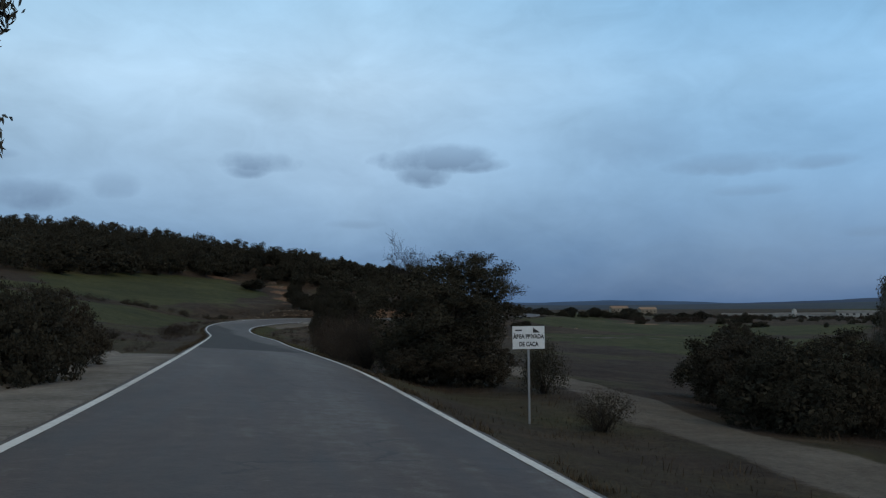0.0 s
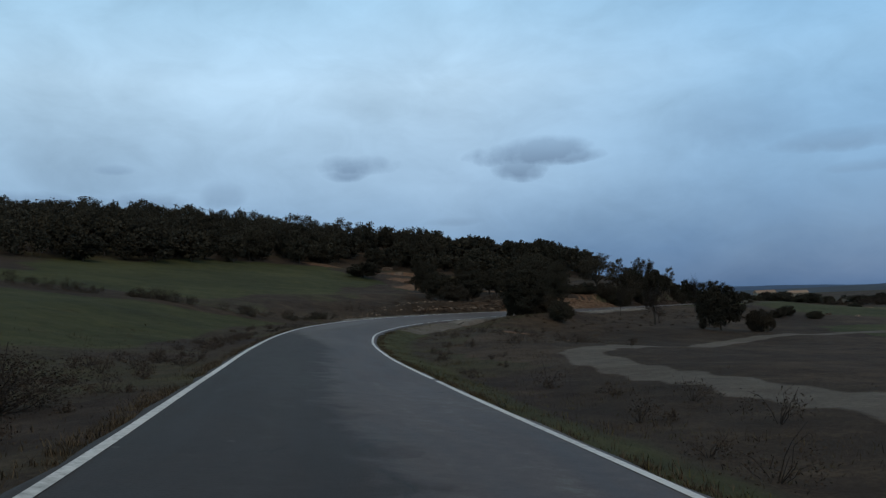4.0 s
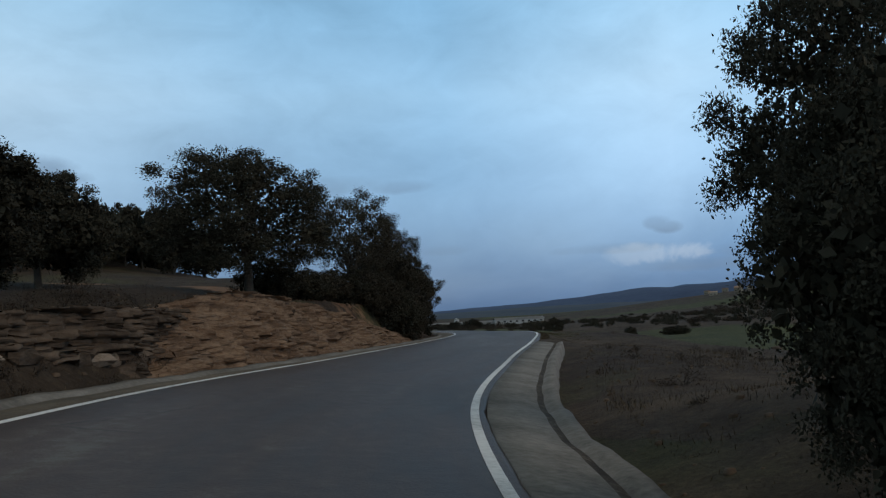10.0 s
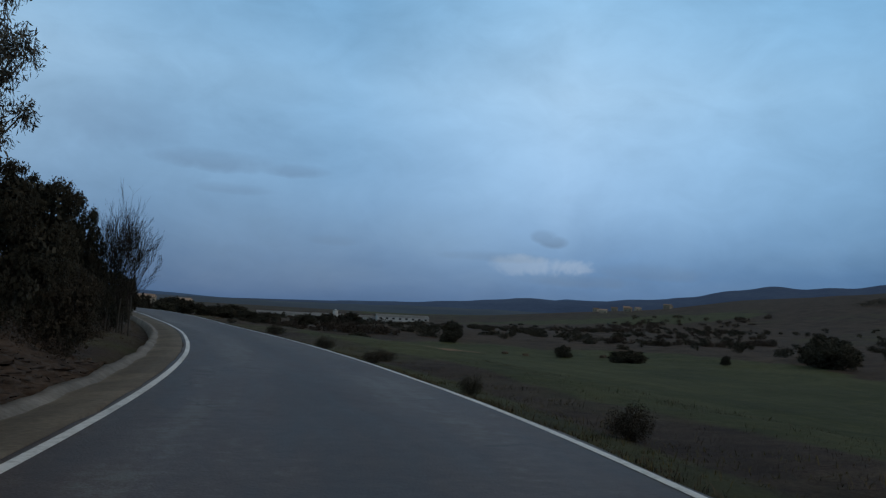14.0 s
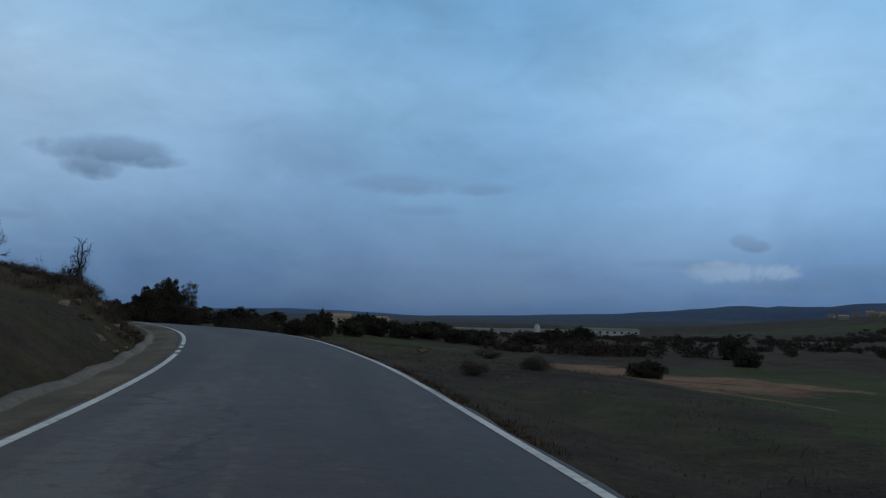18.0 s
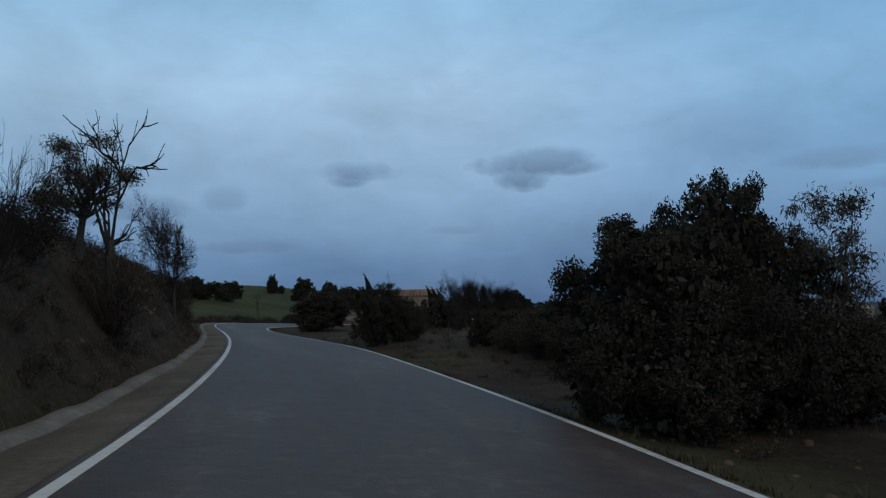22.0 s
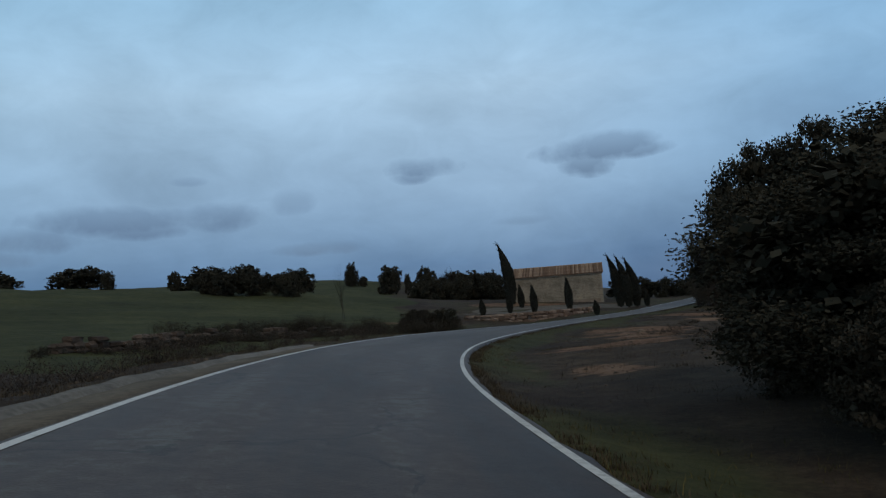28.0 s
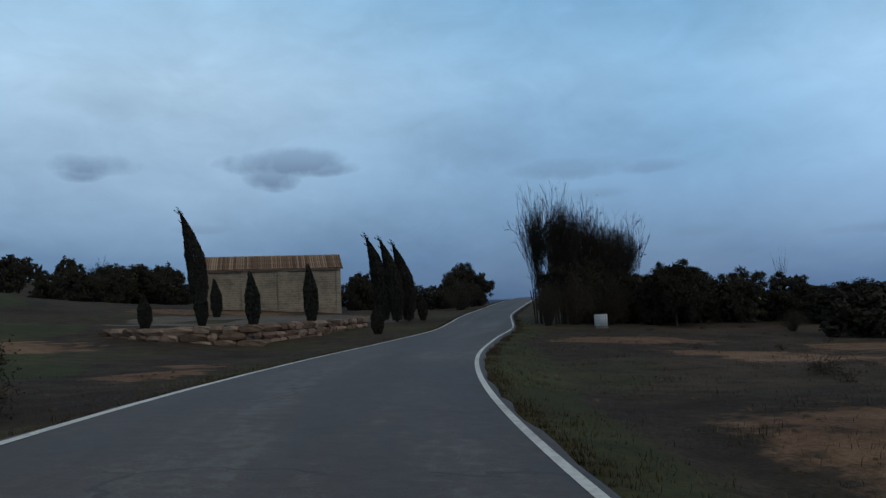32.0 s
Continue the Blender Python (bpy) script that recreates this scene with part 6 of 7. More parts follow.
PLANTS_J = [('oak2', 16.2, 233.6, 3.6, 1.5), ('shrub1', 14.5, 193.5, 0.55, 0.4), ('shrub2', 15.5, 198.4, 0.45, 0.3),
    ('shrub1', 18.8, 207.6, 0.4, 0.4), ('shrub2', 21.3, 215.6, 0.6, 0.5), ('shrub1', 22, 212, 0.5, 0.6), ('shrub2', 28.7, 236.5, 0.8, 0.8), ('shrub1', 32.7, 254.5, 0.45, 0.5), ('shrub2', 35.4, 256, 0.5, 0.6)]
PLANTS_K = [('big', 2.0, 371.2, 4.4, 3.15), ('oak3', 1.4, 377.2, 5.4, 1.9), ('bush2', 0.9, 375.0, 2.4, 1.6), ('shrub2', 1.2, 369.0, 2.0, 1.5), ('shrub2', 1.4, 372.0, 2.2, 1.6), ('oak1', -23.6, 155.8, 3.9, 2.3), ('oak2', -26.9, 154.6, 3.5, 2.3), ('shrub2', -25.0, 152.0, 2.2, 1.9), ('lacy', -14.8, 167.6, 5.8, 3.5),
    ('open1', -6.7, 178.2, 5.8, 2.9), ('bush1', -8.4, 175.8, 1.7, 1.5), ('bush2', -5.9, 177.6, 2.2, 1.6), ('bush1', -4.4, 178.8, 2.6, 1.7), ('bush2', -9.8, 174.4, 1.4, 1.5), ('bush1', -11.6, 172.2, 1.3, 1.4), ('bush1', -13.4, 170.0, 1.6, 1.5), ('bush2', -3.0, 180.4, 2.8, 1.7), ('open1', 1.2, 190.8, 5.7, 2.3), ('oak1', 5.2, 198.2, 3.3, 1.8), ('far1', 20.7, 449.8, 3.2, 2.6), ('fan', 9.4, 467.4, 9.6, 2.5), ('fan', 12.6, 469.6, 9.0, 2.4), ('fan', 15.6, 472.4, 8.3, 2.3), ('brush1', 9.6, 465.8, 4.2, 2.0), ('brush1', 13.0, 468.0, 3.8, 2.2),
    ('mid0', 17.5, 470.0, 4.6, 2.8), ('mid1', 21.0, 471.0, 4.8, 3.0), ('mid0', 25.0, 470.5, 4.6, 3.0), ('mid1', 29.5, 470.0, 4.2, 3.0), ('mid0', 34.0, 468.5, 3.2, 3.0), ('mid1', 39.0, 466.0, 2.8, 3.2), ('mid0', 45.0, 463.0, 2.6, 3.4), ('mid1', 52.0, 460.0, 2.4, 3.4),
    ('brush1', -3.7, 28.5, 2.0, 1.1), ('brush1', -3.9, 31.5, 2.3, 1.3), ('brush1', -3.6, 34.2, 2.4, 1.4), ('big', -16.5, 136.7, 5.2, 2.6), ('big', -17.4, 141.4, 3.5, 1.25), ('shrub2', -16.2, 137.0, 1.8, 1.6), ('shrub2', -14.6, 139.8, 2.0, 1.7), ('shrub2', -16.0, 140.6, 1.7, 1.3), ('shrub1', -7.0, 13.2, 2.0, 1.1), ('shrub2', -8.4, 17.4, 2.1, 1.2), ('shrub1', 6.6, 15.4, 1.7, 1.4), ('shrub2', 7.4, 19.4, 1.9, 1.8), ('shrub1', 8.6, 24.1, 2.0, 1.9), ('shrub2', 8.4, 16.8, 2.2, 1.4), ('lacy', -13.3, 144.6, 5.6, 1.9), ('open2', -1.7, 181.9, 5.0, 2.0), ('shrub2', -4.0, 179.2, 2.8, 1.3),
    ('oak2', 3.0, 194.4, 4.0, 1.7), ('gum2', 6.9, 201.0, 5.4, 1.3), ('oak3', 8.2, 203.8, 3.6, 1.2), ('shrub2', 9.8, 207.5, 2.3, 1.1), ('fan', 14.2, 219.0, 5.3, 1.5),
    ('oak3', 26.3, 299.2, 3.4, 1.5), ('oak2', 27.7, 300.3, 3.8, 1.4), ('gum2', 29.3, 300.4, 3.7, 1.1), ('bush2', 26.6, 298.6, 2.0, 1.4), ('bush1', 28.0, 299.4, 1.9, 1.4), ('bush2', 29.3, 299.7, 1.6, 1.2), 
    ('brush2', -0.1, 340.1, 1.9, 0.8), ('brush1', 1.5, 336.4, 1.2, 0.8), ('brush1', 2.6, 333.0, 1.2, 0.9), ('brush1', 15.9, 346.8, 1.0, 1.5),
    ('bare1', -0.8, 45.6, 6.4, 2.7), ('brush1', -6.2, 44.4, 2.5, 1.6), ('brush1', -5.6, 42.0, 2.2, 1.3), ('brush1', -5.2, 40.0, 2.0, 1.2), ('brush1', -4.4, 37.2, 1.6, 1.0), ('brush2', -2.6, 36.0, 1.6, 1.3),
    ('gum1', 13.8, 306.0, 3.3, 1.5), ('snag', 15.0, 305.2, 4.8, 1.2), ('bare1', 8.3, 323.0, 5.7, 2.1), ('whip', 5.0, 328.4, 2.3, 0.6), ('brush2', 7.5, 465.2, 3.6, 1.3),
    ('mid0', 105.3, 273.4, 2.2, 3.4), ('mid1', 155.6, 269.1, 6.0, 5.5), ('mid1', 101.9, 284.4, 2.2, 1.6), ('mid0', 130.7, 354.0, 5.0, 3.0), ('mid0', 126.3, 270.3, 1.8, 1.0), ('mid1', 112.0, 330.0, 3.0, 2.6), ('mid0', 72.0, 300.0, 2.0, 2.2)]
PLANTS_L = [('bush2', -17.6, 421.6, 2.1, 1.7), ('bush1', -16.0, 423.4, 1.9, 1.5), ('mid0', -1.5, 531.0, 4.4, 3.0), ('mid1', 3.2, 534.0, 4.7, 3.2), ('mid0', 7.4, 532.0, 4.5, 3.0), ('mid1', 11.2, 529.0, 4.2, 2.6), ('mid1', -27.6, 534.0, 5.0, 3.4), ('mid0', -40.5, 532.0, 5.0, 3.4), ('mid1', -23.5, 541.0, 5.4, 3.6), ('mid1', -46.0, 541.0, 5.2, 3.4), ('oak3', 9.4, 467.4, 5.4, 2.0), ('oak2', 11.8, 468.8, 5.2, 2.1), ('oak3', 14.4, 471.0, 5.0, 2.0), ('mid1', 17.0, 473.0, 4.6, 2.4), ('brush1', 31.1, 289.6, 1.0, 0.8), ('brush2', 31.7, 287.2, 1.1, 0.8), ('brush1', 32.5, 286.2, 1.4, 1.0), ('brush2', 33.6, 288.0, 1.2, 1.0),
    ('oak3', -1.0, 187.6, 4.6, 1.8), ('oak2', 3.6, 195.6, 3.8, 1.6), ('mid0', -55.6, 487.3, 4.4, 2.8), ('mid1', -66.0, 486.0, 4.2, 3.0), ('mid0', -61.8, 487.0, 4.4, 2.9), ('mid1', -70.5, 487.5, 4.0, 2.6), ('mid1', -77.5, 628.0, 7.4, 4.8),
    ('bush2', 25.4, 322.9, 1.6, 1.6), ('bush1', 25.8, 317.8, 1.6, 1.5), ('bush2', 26.2, 313.9, 1.7, 1.4), ('bush1', 25.6, 331.1, 1.8, 1.7), ('bush2', 26.9, 325.2, 1.7, 1.8), ('bush1', 27.6, 319.4, 1.8, 1.7), ('bush2', 28.2, 315.2, 1.9, 1.6), ('bush2', 24.4, 320.2, 1.5, 1.4), ('bush1', 26.6, 310.8, 1.7, 1.4),
    ('bare1', 14.6, 396.4, 6.0, 2.4), ('bare2', 12.2, 398.0, 5.2, 2.0), ('bare1', 17.4, 400.0, 5.4, 2.2), ('brush2', 13.4, 397.2, 2.2, 2.2), ('mid1', 25.6, 479.0, 5.0, 3.6), ('mid0', 32.0, 413.8, 4.5, 5.3), ('mid1', 41.7, 415.7, 4.0, 5.3), ('mid0', 47.2, 396.3, 4.4, 5.0), ('mid1', 9.6, 409.4, 5.5, 3.6), ('mid1', 36.4, 458.0, 4.6, 4.0), ('mid0', 36.0, 392.0, 3.8, 4.0),
    ('bush1', 16.9, 168.9, 1.3, 1.3), ('bush2', 14.7, 164.8, 1.1, 1.3), ('bush1', 19.5, 166.0, 1.0, 1.2), ('mid0', 190.5, 270.3, 5.0, 5.4), ('mid1', 138.9, 258.0, 5.0, 4.4), ('mid0', 142.6, 262.0, 4.6, 4.0), ('mid1', 208.7, 276.8, 5.6, 5.6), ('mid1', 167.1, 229.6, 2.1, 3.0), ('mid0', -35.1, 531.0, 5.0, 2.8), ('mid1', -33.3, 537.7, 6.1, 3.4), ('mid0', -30.2, 544.3, 6.3, 3.6), ('mid1', -36.7, 531.3, 4.2, 2.4), ('mid0', 13.2, 529.3, 6.5, 2.5), ('mid1', 18.1, 535.6, 6.1, 3.1), ('mid0', -0.7, 524.8, 5.7, 2.4),
    ('mid0', 40.6, 360.3, 2.9, 2.4), ('mid1', 46.4, 365.3, 3.7, 2.9), ('mid0', 53.1, 371.6, 2.9, 2.7), ('mid1', 58.2, 371.2, 4.8, 1.7), ('mid0', 64.1, 375.6, 3.1, 2.9), ('mid1', 71.9, 384.2, 4.2, 3.6), ('mid0', 76.6, 382.6, 2.9, 3.1), ('mid1', 83.0, 385.3, 3.0, 3.2), ('mid0', 83.8, 373.9, 2.8, 3.4), ('mid1', 86.5, 368.5, 2.9, 3.2), ('mid0', 100.2, 377.8, 3.1, 4.0), ('mid1', 113.3, 389.2, 3.8, 3.5), ('mid0', 124.5, 396.3, 4.6, 4.2)]
GROUPS = {"mid": "trees of the fields", "fan": "bare trees", "big": "holm oaks along the road", "oak": "holm oaks along the road", "lacy": "holm oaks along the road", "open": "oaks on the rocky bank", "far": "distant trees", "shrub": "roadside shrubs", "bush": "tall dark bushes", "brush": "dry brushwood by the road",
          "gum": "tall leafy trees", "bare": "bare trees", "snag": "bare trees", "poplar": "bare poplars", "whip": "bare saplings"}
rng = np.random.default_rng(5)
for kind, x, y, h, r in PLANTS_A + PLANTS_B + PLANTS_C + PLANTS_D + PLANTS_E + PLANTS_F + PLANTS_G + PLANTS_H + PLANTS_I + PLANTS_J + PLANTS_K + PLANTS_L:
    if kind.startswith("shrub") and r >= 1.1:  # the larger ones have finer, denser foliage
        kind = kind.replace("shrub", "bush")
    i, d = near_road(x, y)
    short = 0.85 * r + 0.35 - (abs(d[0]) - HALF - RW[i[0]])
    if short > 0:  # keep the crown clear of the road
        x, y = x + NX[i[0]] * math.copysign(short, d[0]), y + NY[i[0]] * math.copysign(short, d[0])
    z = None
    if kind[:3] in ("mid", "far"):  # crowns that reach down to the grass
        z, h = height(x, y) - 0.2 * h, 1.2 * h
    plant(kind, float(x), float(y), h, r, float(rng.uniform(0, 360)), GROUPS[kind.rstrip("0123456789")], z=z)

# low brushwood on the steep banks, along the fields' edges and under the trees, far too much to count:
# side, from y to y, nearest and farthest from the edge line, how many, height
def brushwood(rng, places, name, label, mat, leaf_count=420):
    pieces, sticks = [], []
    for x, y, h in places:
        r = h * rng.uniform(0.8, 1.5)
        foot = np.array([x, y, height(x, y) - 0.05])
        cl = clumps(rng, 12, r * 0.75, h * 0.45, h * 0.40, r * 0.36, 0.9)
        v, f = foliage(rng, cl, int(leaf_count * (0.5 + h)), 0.017 + 0.014 * h, 0.4, 0.0, 0.15)
        pieces.append((v + foot, f))
        for c in cl[:8]:
            v, f = limb(rng, (0, 0, 0), c[:3] + [0, 0, c[3] * rng.uniform(0.2, 1.3)], 0.008, 0.003, 0.14, 4, 3)
            sticks.append((v + foot, f))
    a, b = gather(pieces), gather(sticks)
    v, f = np.concatenate([a[0], b[0]]), np.concatenate([a[1], b[1] + len(a[0])])
    tagged(new(name, mesh_from(name, v, f, [mat, TWIG], False, np.repeat([0, 1], [len(a[1]), len(b[1])]))), label, "brushwood", kind="stuff")


places = []
for side, y0, y1, d0, d1, count, tall in ((-1, 262, 346, 1.7, 6.5, 620, 0.40), (-1, 374, 414, 3.6, 5.4, 50, 0.7), (-1, 133, 158, 3.6, 7.0, 34, 0.7), (-1, 186, 216, 2.6, 5.0, 30, 0.6), (-1, 174, 206, 2.6, 6.5, 120, 0.45), (-1, 138, 160, 1.4, 2.4, 60, 0.34), (-1, 156, 176, 1.3, 1.7, 26, 0.3), (1, 385, 470, 8.0, 22.0, 60, 0.5),
                                          (-1, 28, 60, 2.0, 7.0, 26, 0.5), (1, 132, 174, 3.0, 16.0, 90, 0.34), (1, 95, 128, 2.5, 14.0, 46, 0.5), (1, 318, 345, 2.0, 9.0, 30, 0.5),
                                          (-1, 62, 112, 1.0, 3.6, 90, 0.36), (1, 60, 95, 2.0, 5.0, 24, 0.45), (1, 296, 318, 1.6, 4.0, 24, 0.35)):
    for k in range(count):
        i = int(np.argmin(abs(RY - rng.uniform(y0, y1))))
        d = side * (HALF + RW[i] + rng.uniform(d0, d1))
        places.append((float(RX[i] + NX[i] * d), float(RY[i] + NY[i] * d), float(tall * rng.uniform(0.5, 1.35))))
brushwood(rng, places, "low_brushwood", "low dry brushwood growing on the roadside banks and verges", BRUSH_LEAF, 330)
# a dark hedge along the step in the field, and thickets beside the road near the chapel
places = []
for (x0, y0), (x1, y1), count, tall, wide in (((-62, 108), (-45.3, 112.7), 30, 0.9, 0.8), ((-45.3, 112.7), (-37, 119.6), 24, 0.8, 0.7), ((-37, 119.6), (-33, 128), 16, 0.7, 0.8), ((-24, 416), (-16.5, 420.5), 26, 1.0, 1.0), ((-17.5, 419.5), (-14.8, 423.0), 14, 1.3, 0.8), ((-33, 412), (-18.5, 420), 70, 1.15, 1.1), ((-21.8, 384), (-20.6, 420), 90, 0.55, 0.7)):
    for k in range(count):
        t = rng.uniform()
        places.append((float(x0 + (x1 - x0) * t + rng.normal() * wide * 0.5), float(y0 + (y1 - y0) * t + rng.normal() * wide * 0.5), float(tall * rng.uniform(0.6, 1.25))))
brushwood(rng, places, "hedge", "dark tangled hedge and thicket of half-bare bushes", SHRUB_LEAF, 700)

# the wood on the hillside above the field
WOOD = [(-72, 140), (-61, 192), (-50, 212), (-38, 214), (-36, 200), (-27, 196), (-16, 200), (-6, 212), (-4, 232), (-20, 268), (-40, 290), (-80, 292), (-124, 280), (-130, 190), (-110, 140)]
placed = []
for _ in range(6000):
    x, y = float(rng.uniform(-130, -4)), float(rng.uniform(140, 292))
    if not inside(np.array([x]), np.array([y]), WOOD)[0] or any((x - a) ** 2 + (y - b) ** 2 < 3.7**2 for a, b in placed):
        continue
    placed.append((x, y))
    if len(placed) >= 460:
        break
placed.sort(key=lambda p: (p[0] + 30) ** 2 + (p[1] - 190) ** 2)
for k, (x, y) in enumerate(placed[:150]):
    plant(f"far{k % 4}", x, y, float(rng.uniform(2.8, 6.6)), float(rng.uniform(1.9, 3.5)), float(rng.uniform(0, 360)), "holm oaks of the hillside wood", "dark evergreen holm oak of the hillside wood")


def far_wood(name, label, places, leaf_count=560, mat=OAK_LEAF):
    """Many crowns far from the road, joined: nobody could count them."""
    rng = np.random.default_rng(len(places))
    pieces = []
    for x, y, h, r in places:
        cl = clumps(rng, 16, r * 0.78, h * 0.46, h * 0.47, r * 0.36, 1.0)
        v, f = foliage(rng, cl, leaf_count, 0.045 * r + 0.06, 0.6, 0.0, 0.35)
        pieces.append((v + [x, y, height(x, y)], f))
    v, f = gather(pieces)
    tagged(new(name, mesh_from(name, v, f, mat)), label, "woodland", kind="stuff")


far_wood("hillside_wood", "dense dark evergreen wood covering the hillside", [(x, y, float(rng.uniform(3.4, 6.9)), float(rng.uniform(2.2, 3.6))) for x, y in placed[150:]], 1000)
# scattered trees and hedges of the valley and along the horizon
spots = []
for x0, y0, x1, y1, count, wide in ((120, 330, 420, 700, 40, 90), (60, 420, 300, 620, 26, 50), (40, 500, 260, 720, 30, 20), (160, 140, 420, 260, 20, 60),
                                    (-40, 560, 60, 640, 20, 14), (420, 400, 520, 620, 26, 14), (330, 760, 430, 800, 14, 8), (150, 420, 330, 300, 20, 22), (230, 520, 430, 380, 20, 26), (110, 390, 250, 340, 12, 16), (150, 368, 206, 310, 7, 22), (200, 432, 300, 330, 12, 34), (250, 505, 345, 410, 14, 40), (330, 610, 450, 490, 26, 50), (200, 640, 420, 560, 26, 40), (440, 500, 500, 420, 14, 30)):
    for k in range(count):
        t = rng.uniform()
        x, y = x0 + (x1 - x0) * t + rng.normal() * wide * 0.5, y0 + (y1 - y0) * t + rng.normal() * wide * 0.5
        if abs(near_road(x, y)[1][0]) > 45 and math.hypot(x - 14, y - 190) > 130:
            spots.append((x, y, float(rng.uniform(1.0, 3.4)), float(rng.uniform(1.2, 3.6))))
far_wood("valley_trees", "scattered dark trees and hedges of the valley", spots, 700)
# thickets and hedgerows between the fields of the valley
spots = []
for x0, y0, x1, y1, count, wide, tall in ((386, 560, 477, 612, 46, 40, 1.3), (477, 612, 594, 666, 50, 44, 1.3), (190, 357, 250, 357, 26, 5, 0.8), (250, 357, 297, 369, 22, 7, 0.9), (84, 352, 107, 354, 20, 6, 0.95),
                                          (330, 470, 420, 470, 22, 10, 0.8), (300, 430, 380, 420, 18, 8, 0.7), (260, 560, 400, 640, 40, 26, 1.0), (150, 480, 260, 600, 34, 20, 1.0), (500, 560, 640, 600, 30, 20, 1.2),
                                          (120, 620, 300, 760, 44, 16, 1.1), (420, 520, 470, 500, 20, 10, 0.9)):
    for k in range(count):
        t = rng.uniform()
        spots.append((x0 + (x1 - x0) * t + rng.normal() * wide * 0.4, y0 + (y1 - y0) * t + rng.normal() * wide * 0.4, float(tall * rng.uniform(0.9, 2.9)), float(tall * rng.uniform(1.6, 3.4))))
far_wood("valley_thickets", "low brownish thickets and hedgerows between the fields", spots, 420, BRUSH_LEAF)
spots = []
for x0, y0, x1, y1, count, wide in ((760, 560, 1150, 480, 70, 16), (620, 420, 900, 350, 46, 12), (900, 400, 1200, 620, 260, 60), (760, 330, 1100, 380, 70, 30)):
    for k in range(count):
        t = rng.uniform()
        spots.append((x0 + (x1 - x0) * t + rng.normal() * wide * 0.5, y0 + (y1 - y0) * t + rng.normal() * wide * 0.5, float(rng.uniform(4, 8)), float(rng.uniform(6.0, 13.0))))
far_wood("ridge_wood", "dark woods on the slopes beyond the valley", spots, 240)


# ---------------------------------------------------------------- grass and weeds
def blades(rng, x, y, h, spread, per, mat, name, label):
    """Tufts of thin bent blades, each two triangles long."""
    n = len(x)
    z = ground(x, y)
    k = np.repeat(np.arange(n), per)
    m = len(k)
    a, lean = rng.uniform(0, 2 * np.pi, m), rng.uniform(0.4, 1.5, m)
    hh = h[k] * rng.uniform(0.45, 1.2, m)
    bx, by = x[k] + rng.normal(size=m) * spread, y[k] + rng.normal(size=m) * spread
    w = 0.004 + 0.008 * hh
    dx, dy = np.cos(a), np.sin(a)
    base = np.stack([bx, by, z[k] - 0.03], 1)
    side = np.stack([-dy * w, dx * w, np.zeros(m)], 1)
    mid = base + np.stack([dx * lean * hh * 0.3, dy * lean * hh * 0.3, hh * 0.6], 1)
    tip = base + np.stack([dx * lean * hh * 0.8, dy * lean * hh * 0.8, hh * 0.95], 1)
    v = np.stack([base - side, base + side, mid + side * 0.7, mid - side * 0.7, tip], 1).reshape(-1, 3)
    q = np.arange(m)[:, None] * 5
    f = np.concatenate([q + [[0, 1, 2]], q + [[0, 2, 3]], q + [[3, 2, 4]]])
    me = mesh_from(name, v, f, mat)
    tagged(new(name, me), label, "grass", kind="stuff")


def verge_points(rng, count, y0, y1, d0, d1, side, power=1.6):
    i = rng.integers(int(np.argmin(abs(RY - y0))), int(np.argmin(abs(RY - y1))), count)
    d = side * (HALF + RW[i] + d0 + (d1 - d0) * rng.uniform(0, 1, count) ** power)
    x, y = RX[i] + NX[i] * d, RY[i] + NY[i] * d
    clump = np.sin(x * 1.3 + np.sin(y * 0.9)) * np.sin(y * 1.1 + np.sin(x * 0.7)) + rng.normal(size=count) * 0.45
    ok = (clump > -0.1) & (band(x, y, TRACKS[0][1], 1.5) < 0.3)
    return x[ok], y[ok]


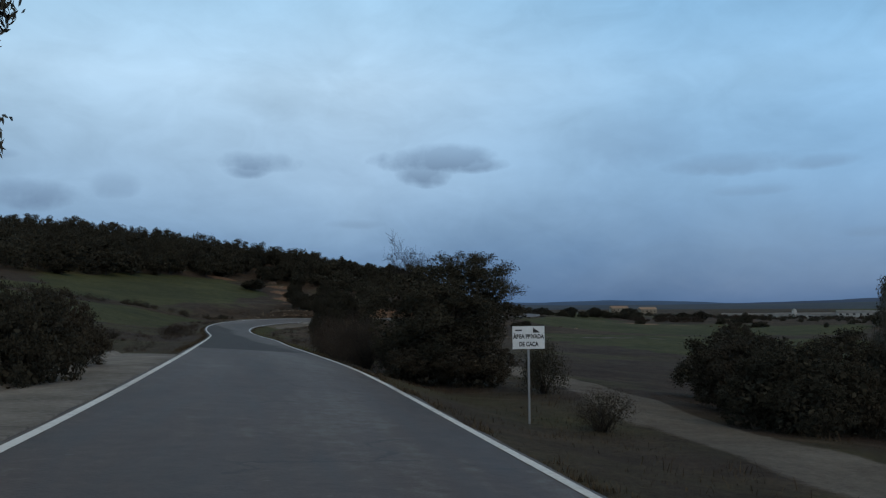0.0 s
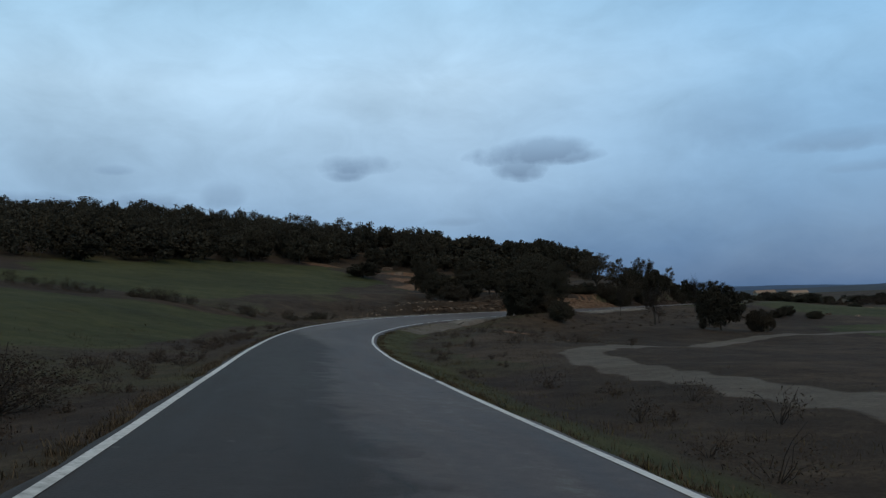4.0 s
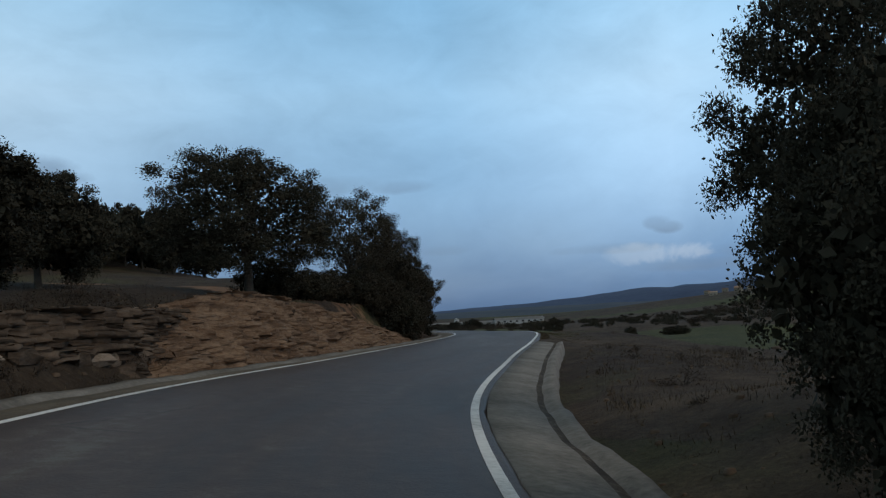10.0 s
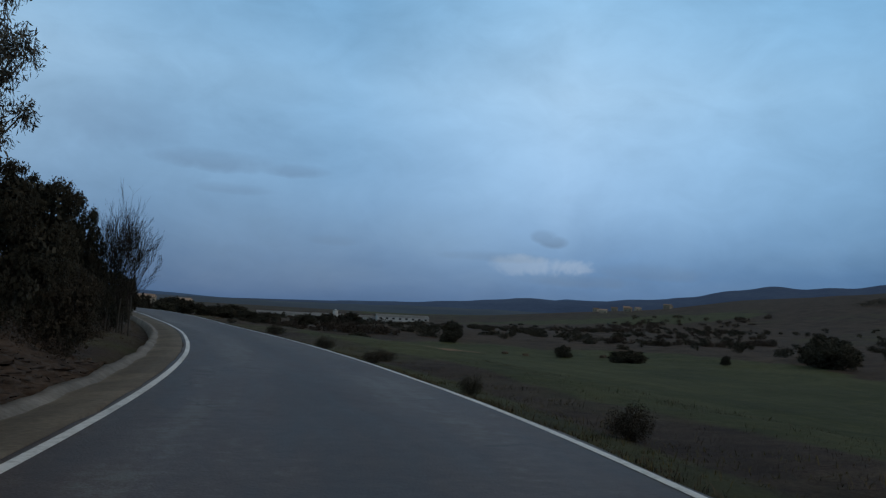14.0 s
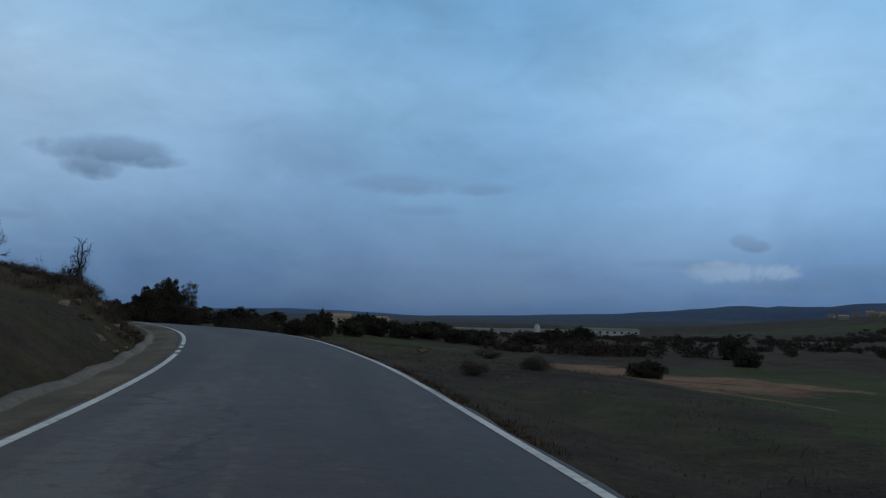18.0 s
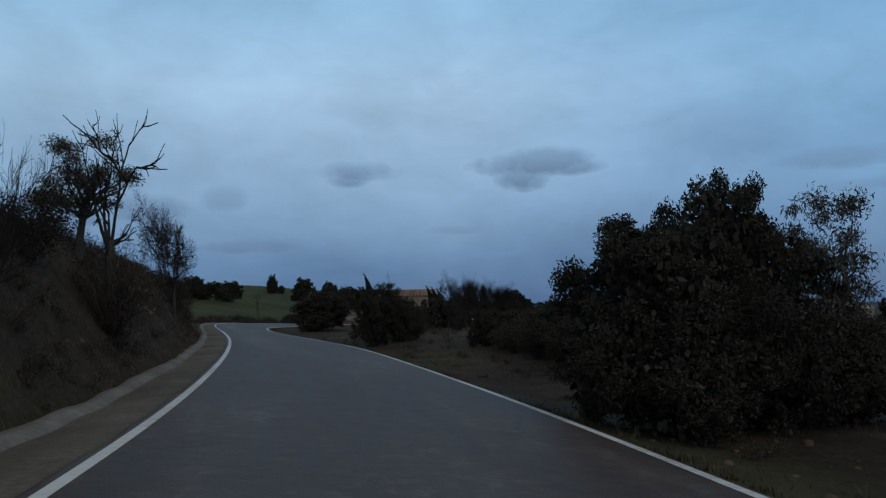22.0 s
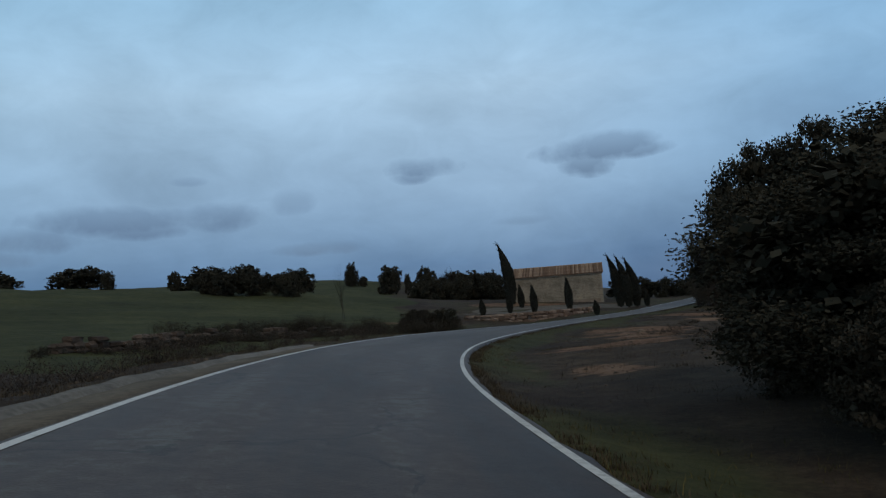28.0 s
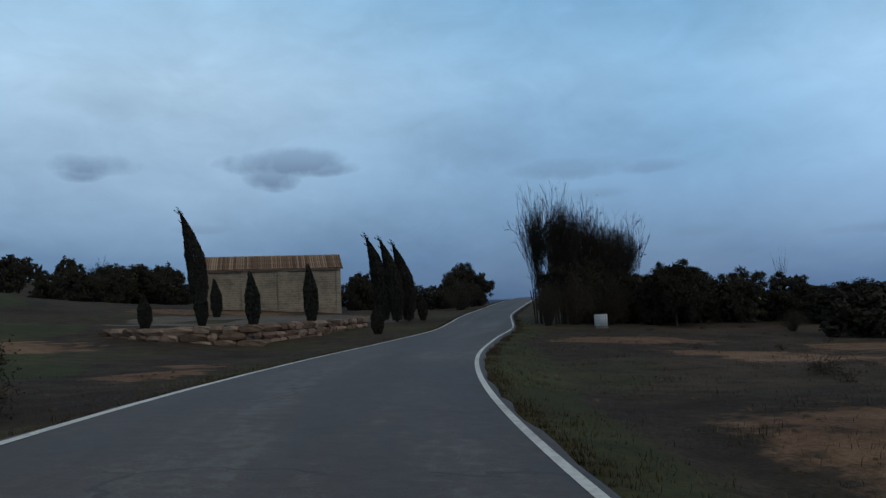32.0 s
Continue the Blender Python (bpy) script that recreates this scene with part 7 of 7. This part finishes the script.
rng = np.random.default_rng(77)
for side, runs in ((-1, ((-22, 28, 1.5), (28, 118, 0.2), (118, 190, 1.7), (190, 350, 1.6), (350, 372, 1.2), (372, 420, 1.6), (420, 520, 0.2))),
                   (1, ((-22, 114, 0.2), (114, 128, 3.6), (128, 172, 2.3), (172, 520, 0.2)))):
    for y0, y1, d0 in runs:
        per_m = 72
        x, y = verge_points(rng, int((y1 - y0) * per_m), y0, y1, d0, 9.0, side)
        blades(rng, x, y, rng.uniform(0.03, 0.12, len(x)), 0.09, 5, DRY_GRASS, "dry_grass", "tufts of dry brown grass on the road verge")
x, y = [], []
for side, y0, y1 in ((1, 40, 128), (1, 385, 470), (1, 330, 372), (-1, 425, 470), (1, 176, 215)):
    a, b = verge_points(rng, int((y1 - y0) * 45), y0, y1, 0.18, 3.2, side, 1.4)
    x.append(a), y.append(b)
x, y = np.concatenate(x), np.concatenate(y)
blades(rng, x, y, rng.uniform(0.05, 0.13, len(x)), 0.08, 6, GREEN_GRASS, "green_grass", "patches of yellowish green grass on the road verge")
# short tufts that lap over the ragged edge of the asphalt
for side, runs in ((-1, ((28, 118), (394, 520))), (1, ((-22, 114), (173, 520)))):
    for y0, y1 in runs:
        x, y = verge_points(rng, int((y1 - y0) * 60), y0, y1, 0.1, 0.55, side, 1.0)
        blades(rng, x, y, rng.uniform(0.06, 0.13, len(x)), 0.06, 6, DRY_GRASS, "verge_grass", "short dry grass along the edge of the asphalt")
# taller weeds on the banks and in the scrub
x, y = [], []
for side, y0, y1, d0, d1, n in ((-1, 262, 350, 1.8, 8.0, 8000), (-1, 120, 150, 2.2, 9, 700), (1, 370, 470, 3.0, 16.0, 1900), (1, 95, 135, 3.0, 16.0, 900), (-1, 372, 425, 2.0, 6.0, 1200), (1, 255, 330, 1.5, 8.0, 1500),
                                (-1, 0, 100, 3, 12, 700), (1, 0, 95, 1.5, 7, 1200), (1, 172, 255, 1.5, 7, 120), (1, 130, 172, 2.4, 14, 1500)):
    a, b = verge_points(rng, n, y0, y1, d0, d1, side, 1.0)
    x.append(a), y.append(b)
x, y = np.concatenate(x), np.concatenate(y)
blades(rng, x, y, rng.uniform(0.07, 0.2, len(x)), 0.22, 15, DRY_GRASS, "tall_weeds", "tall dry weeds and grass stalks on the banks")


# the patterns that the plants were copied from are not part of the place
for ob, _, _ in STORE.values():
    for o in (*ob.children_recursive, ob):
        bpy.data.objects.remove(o)
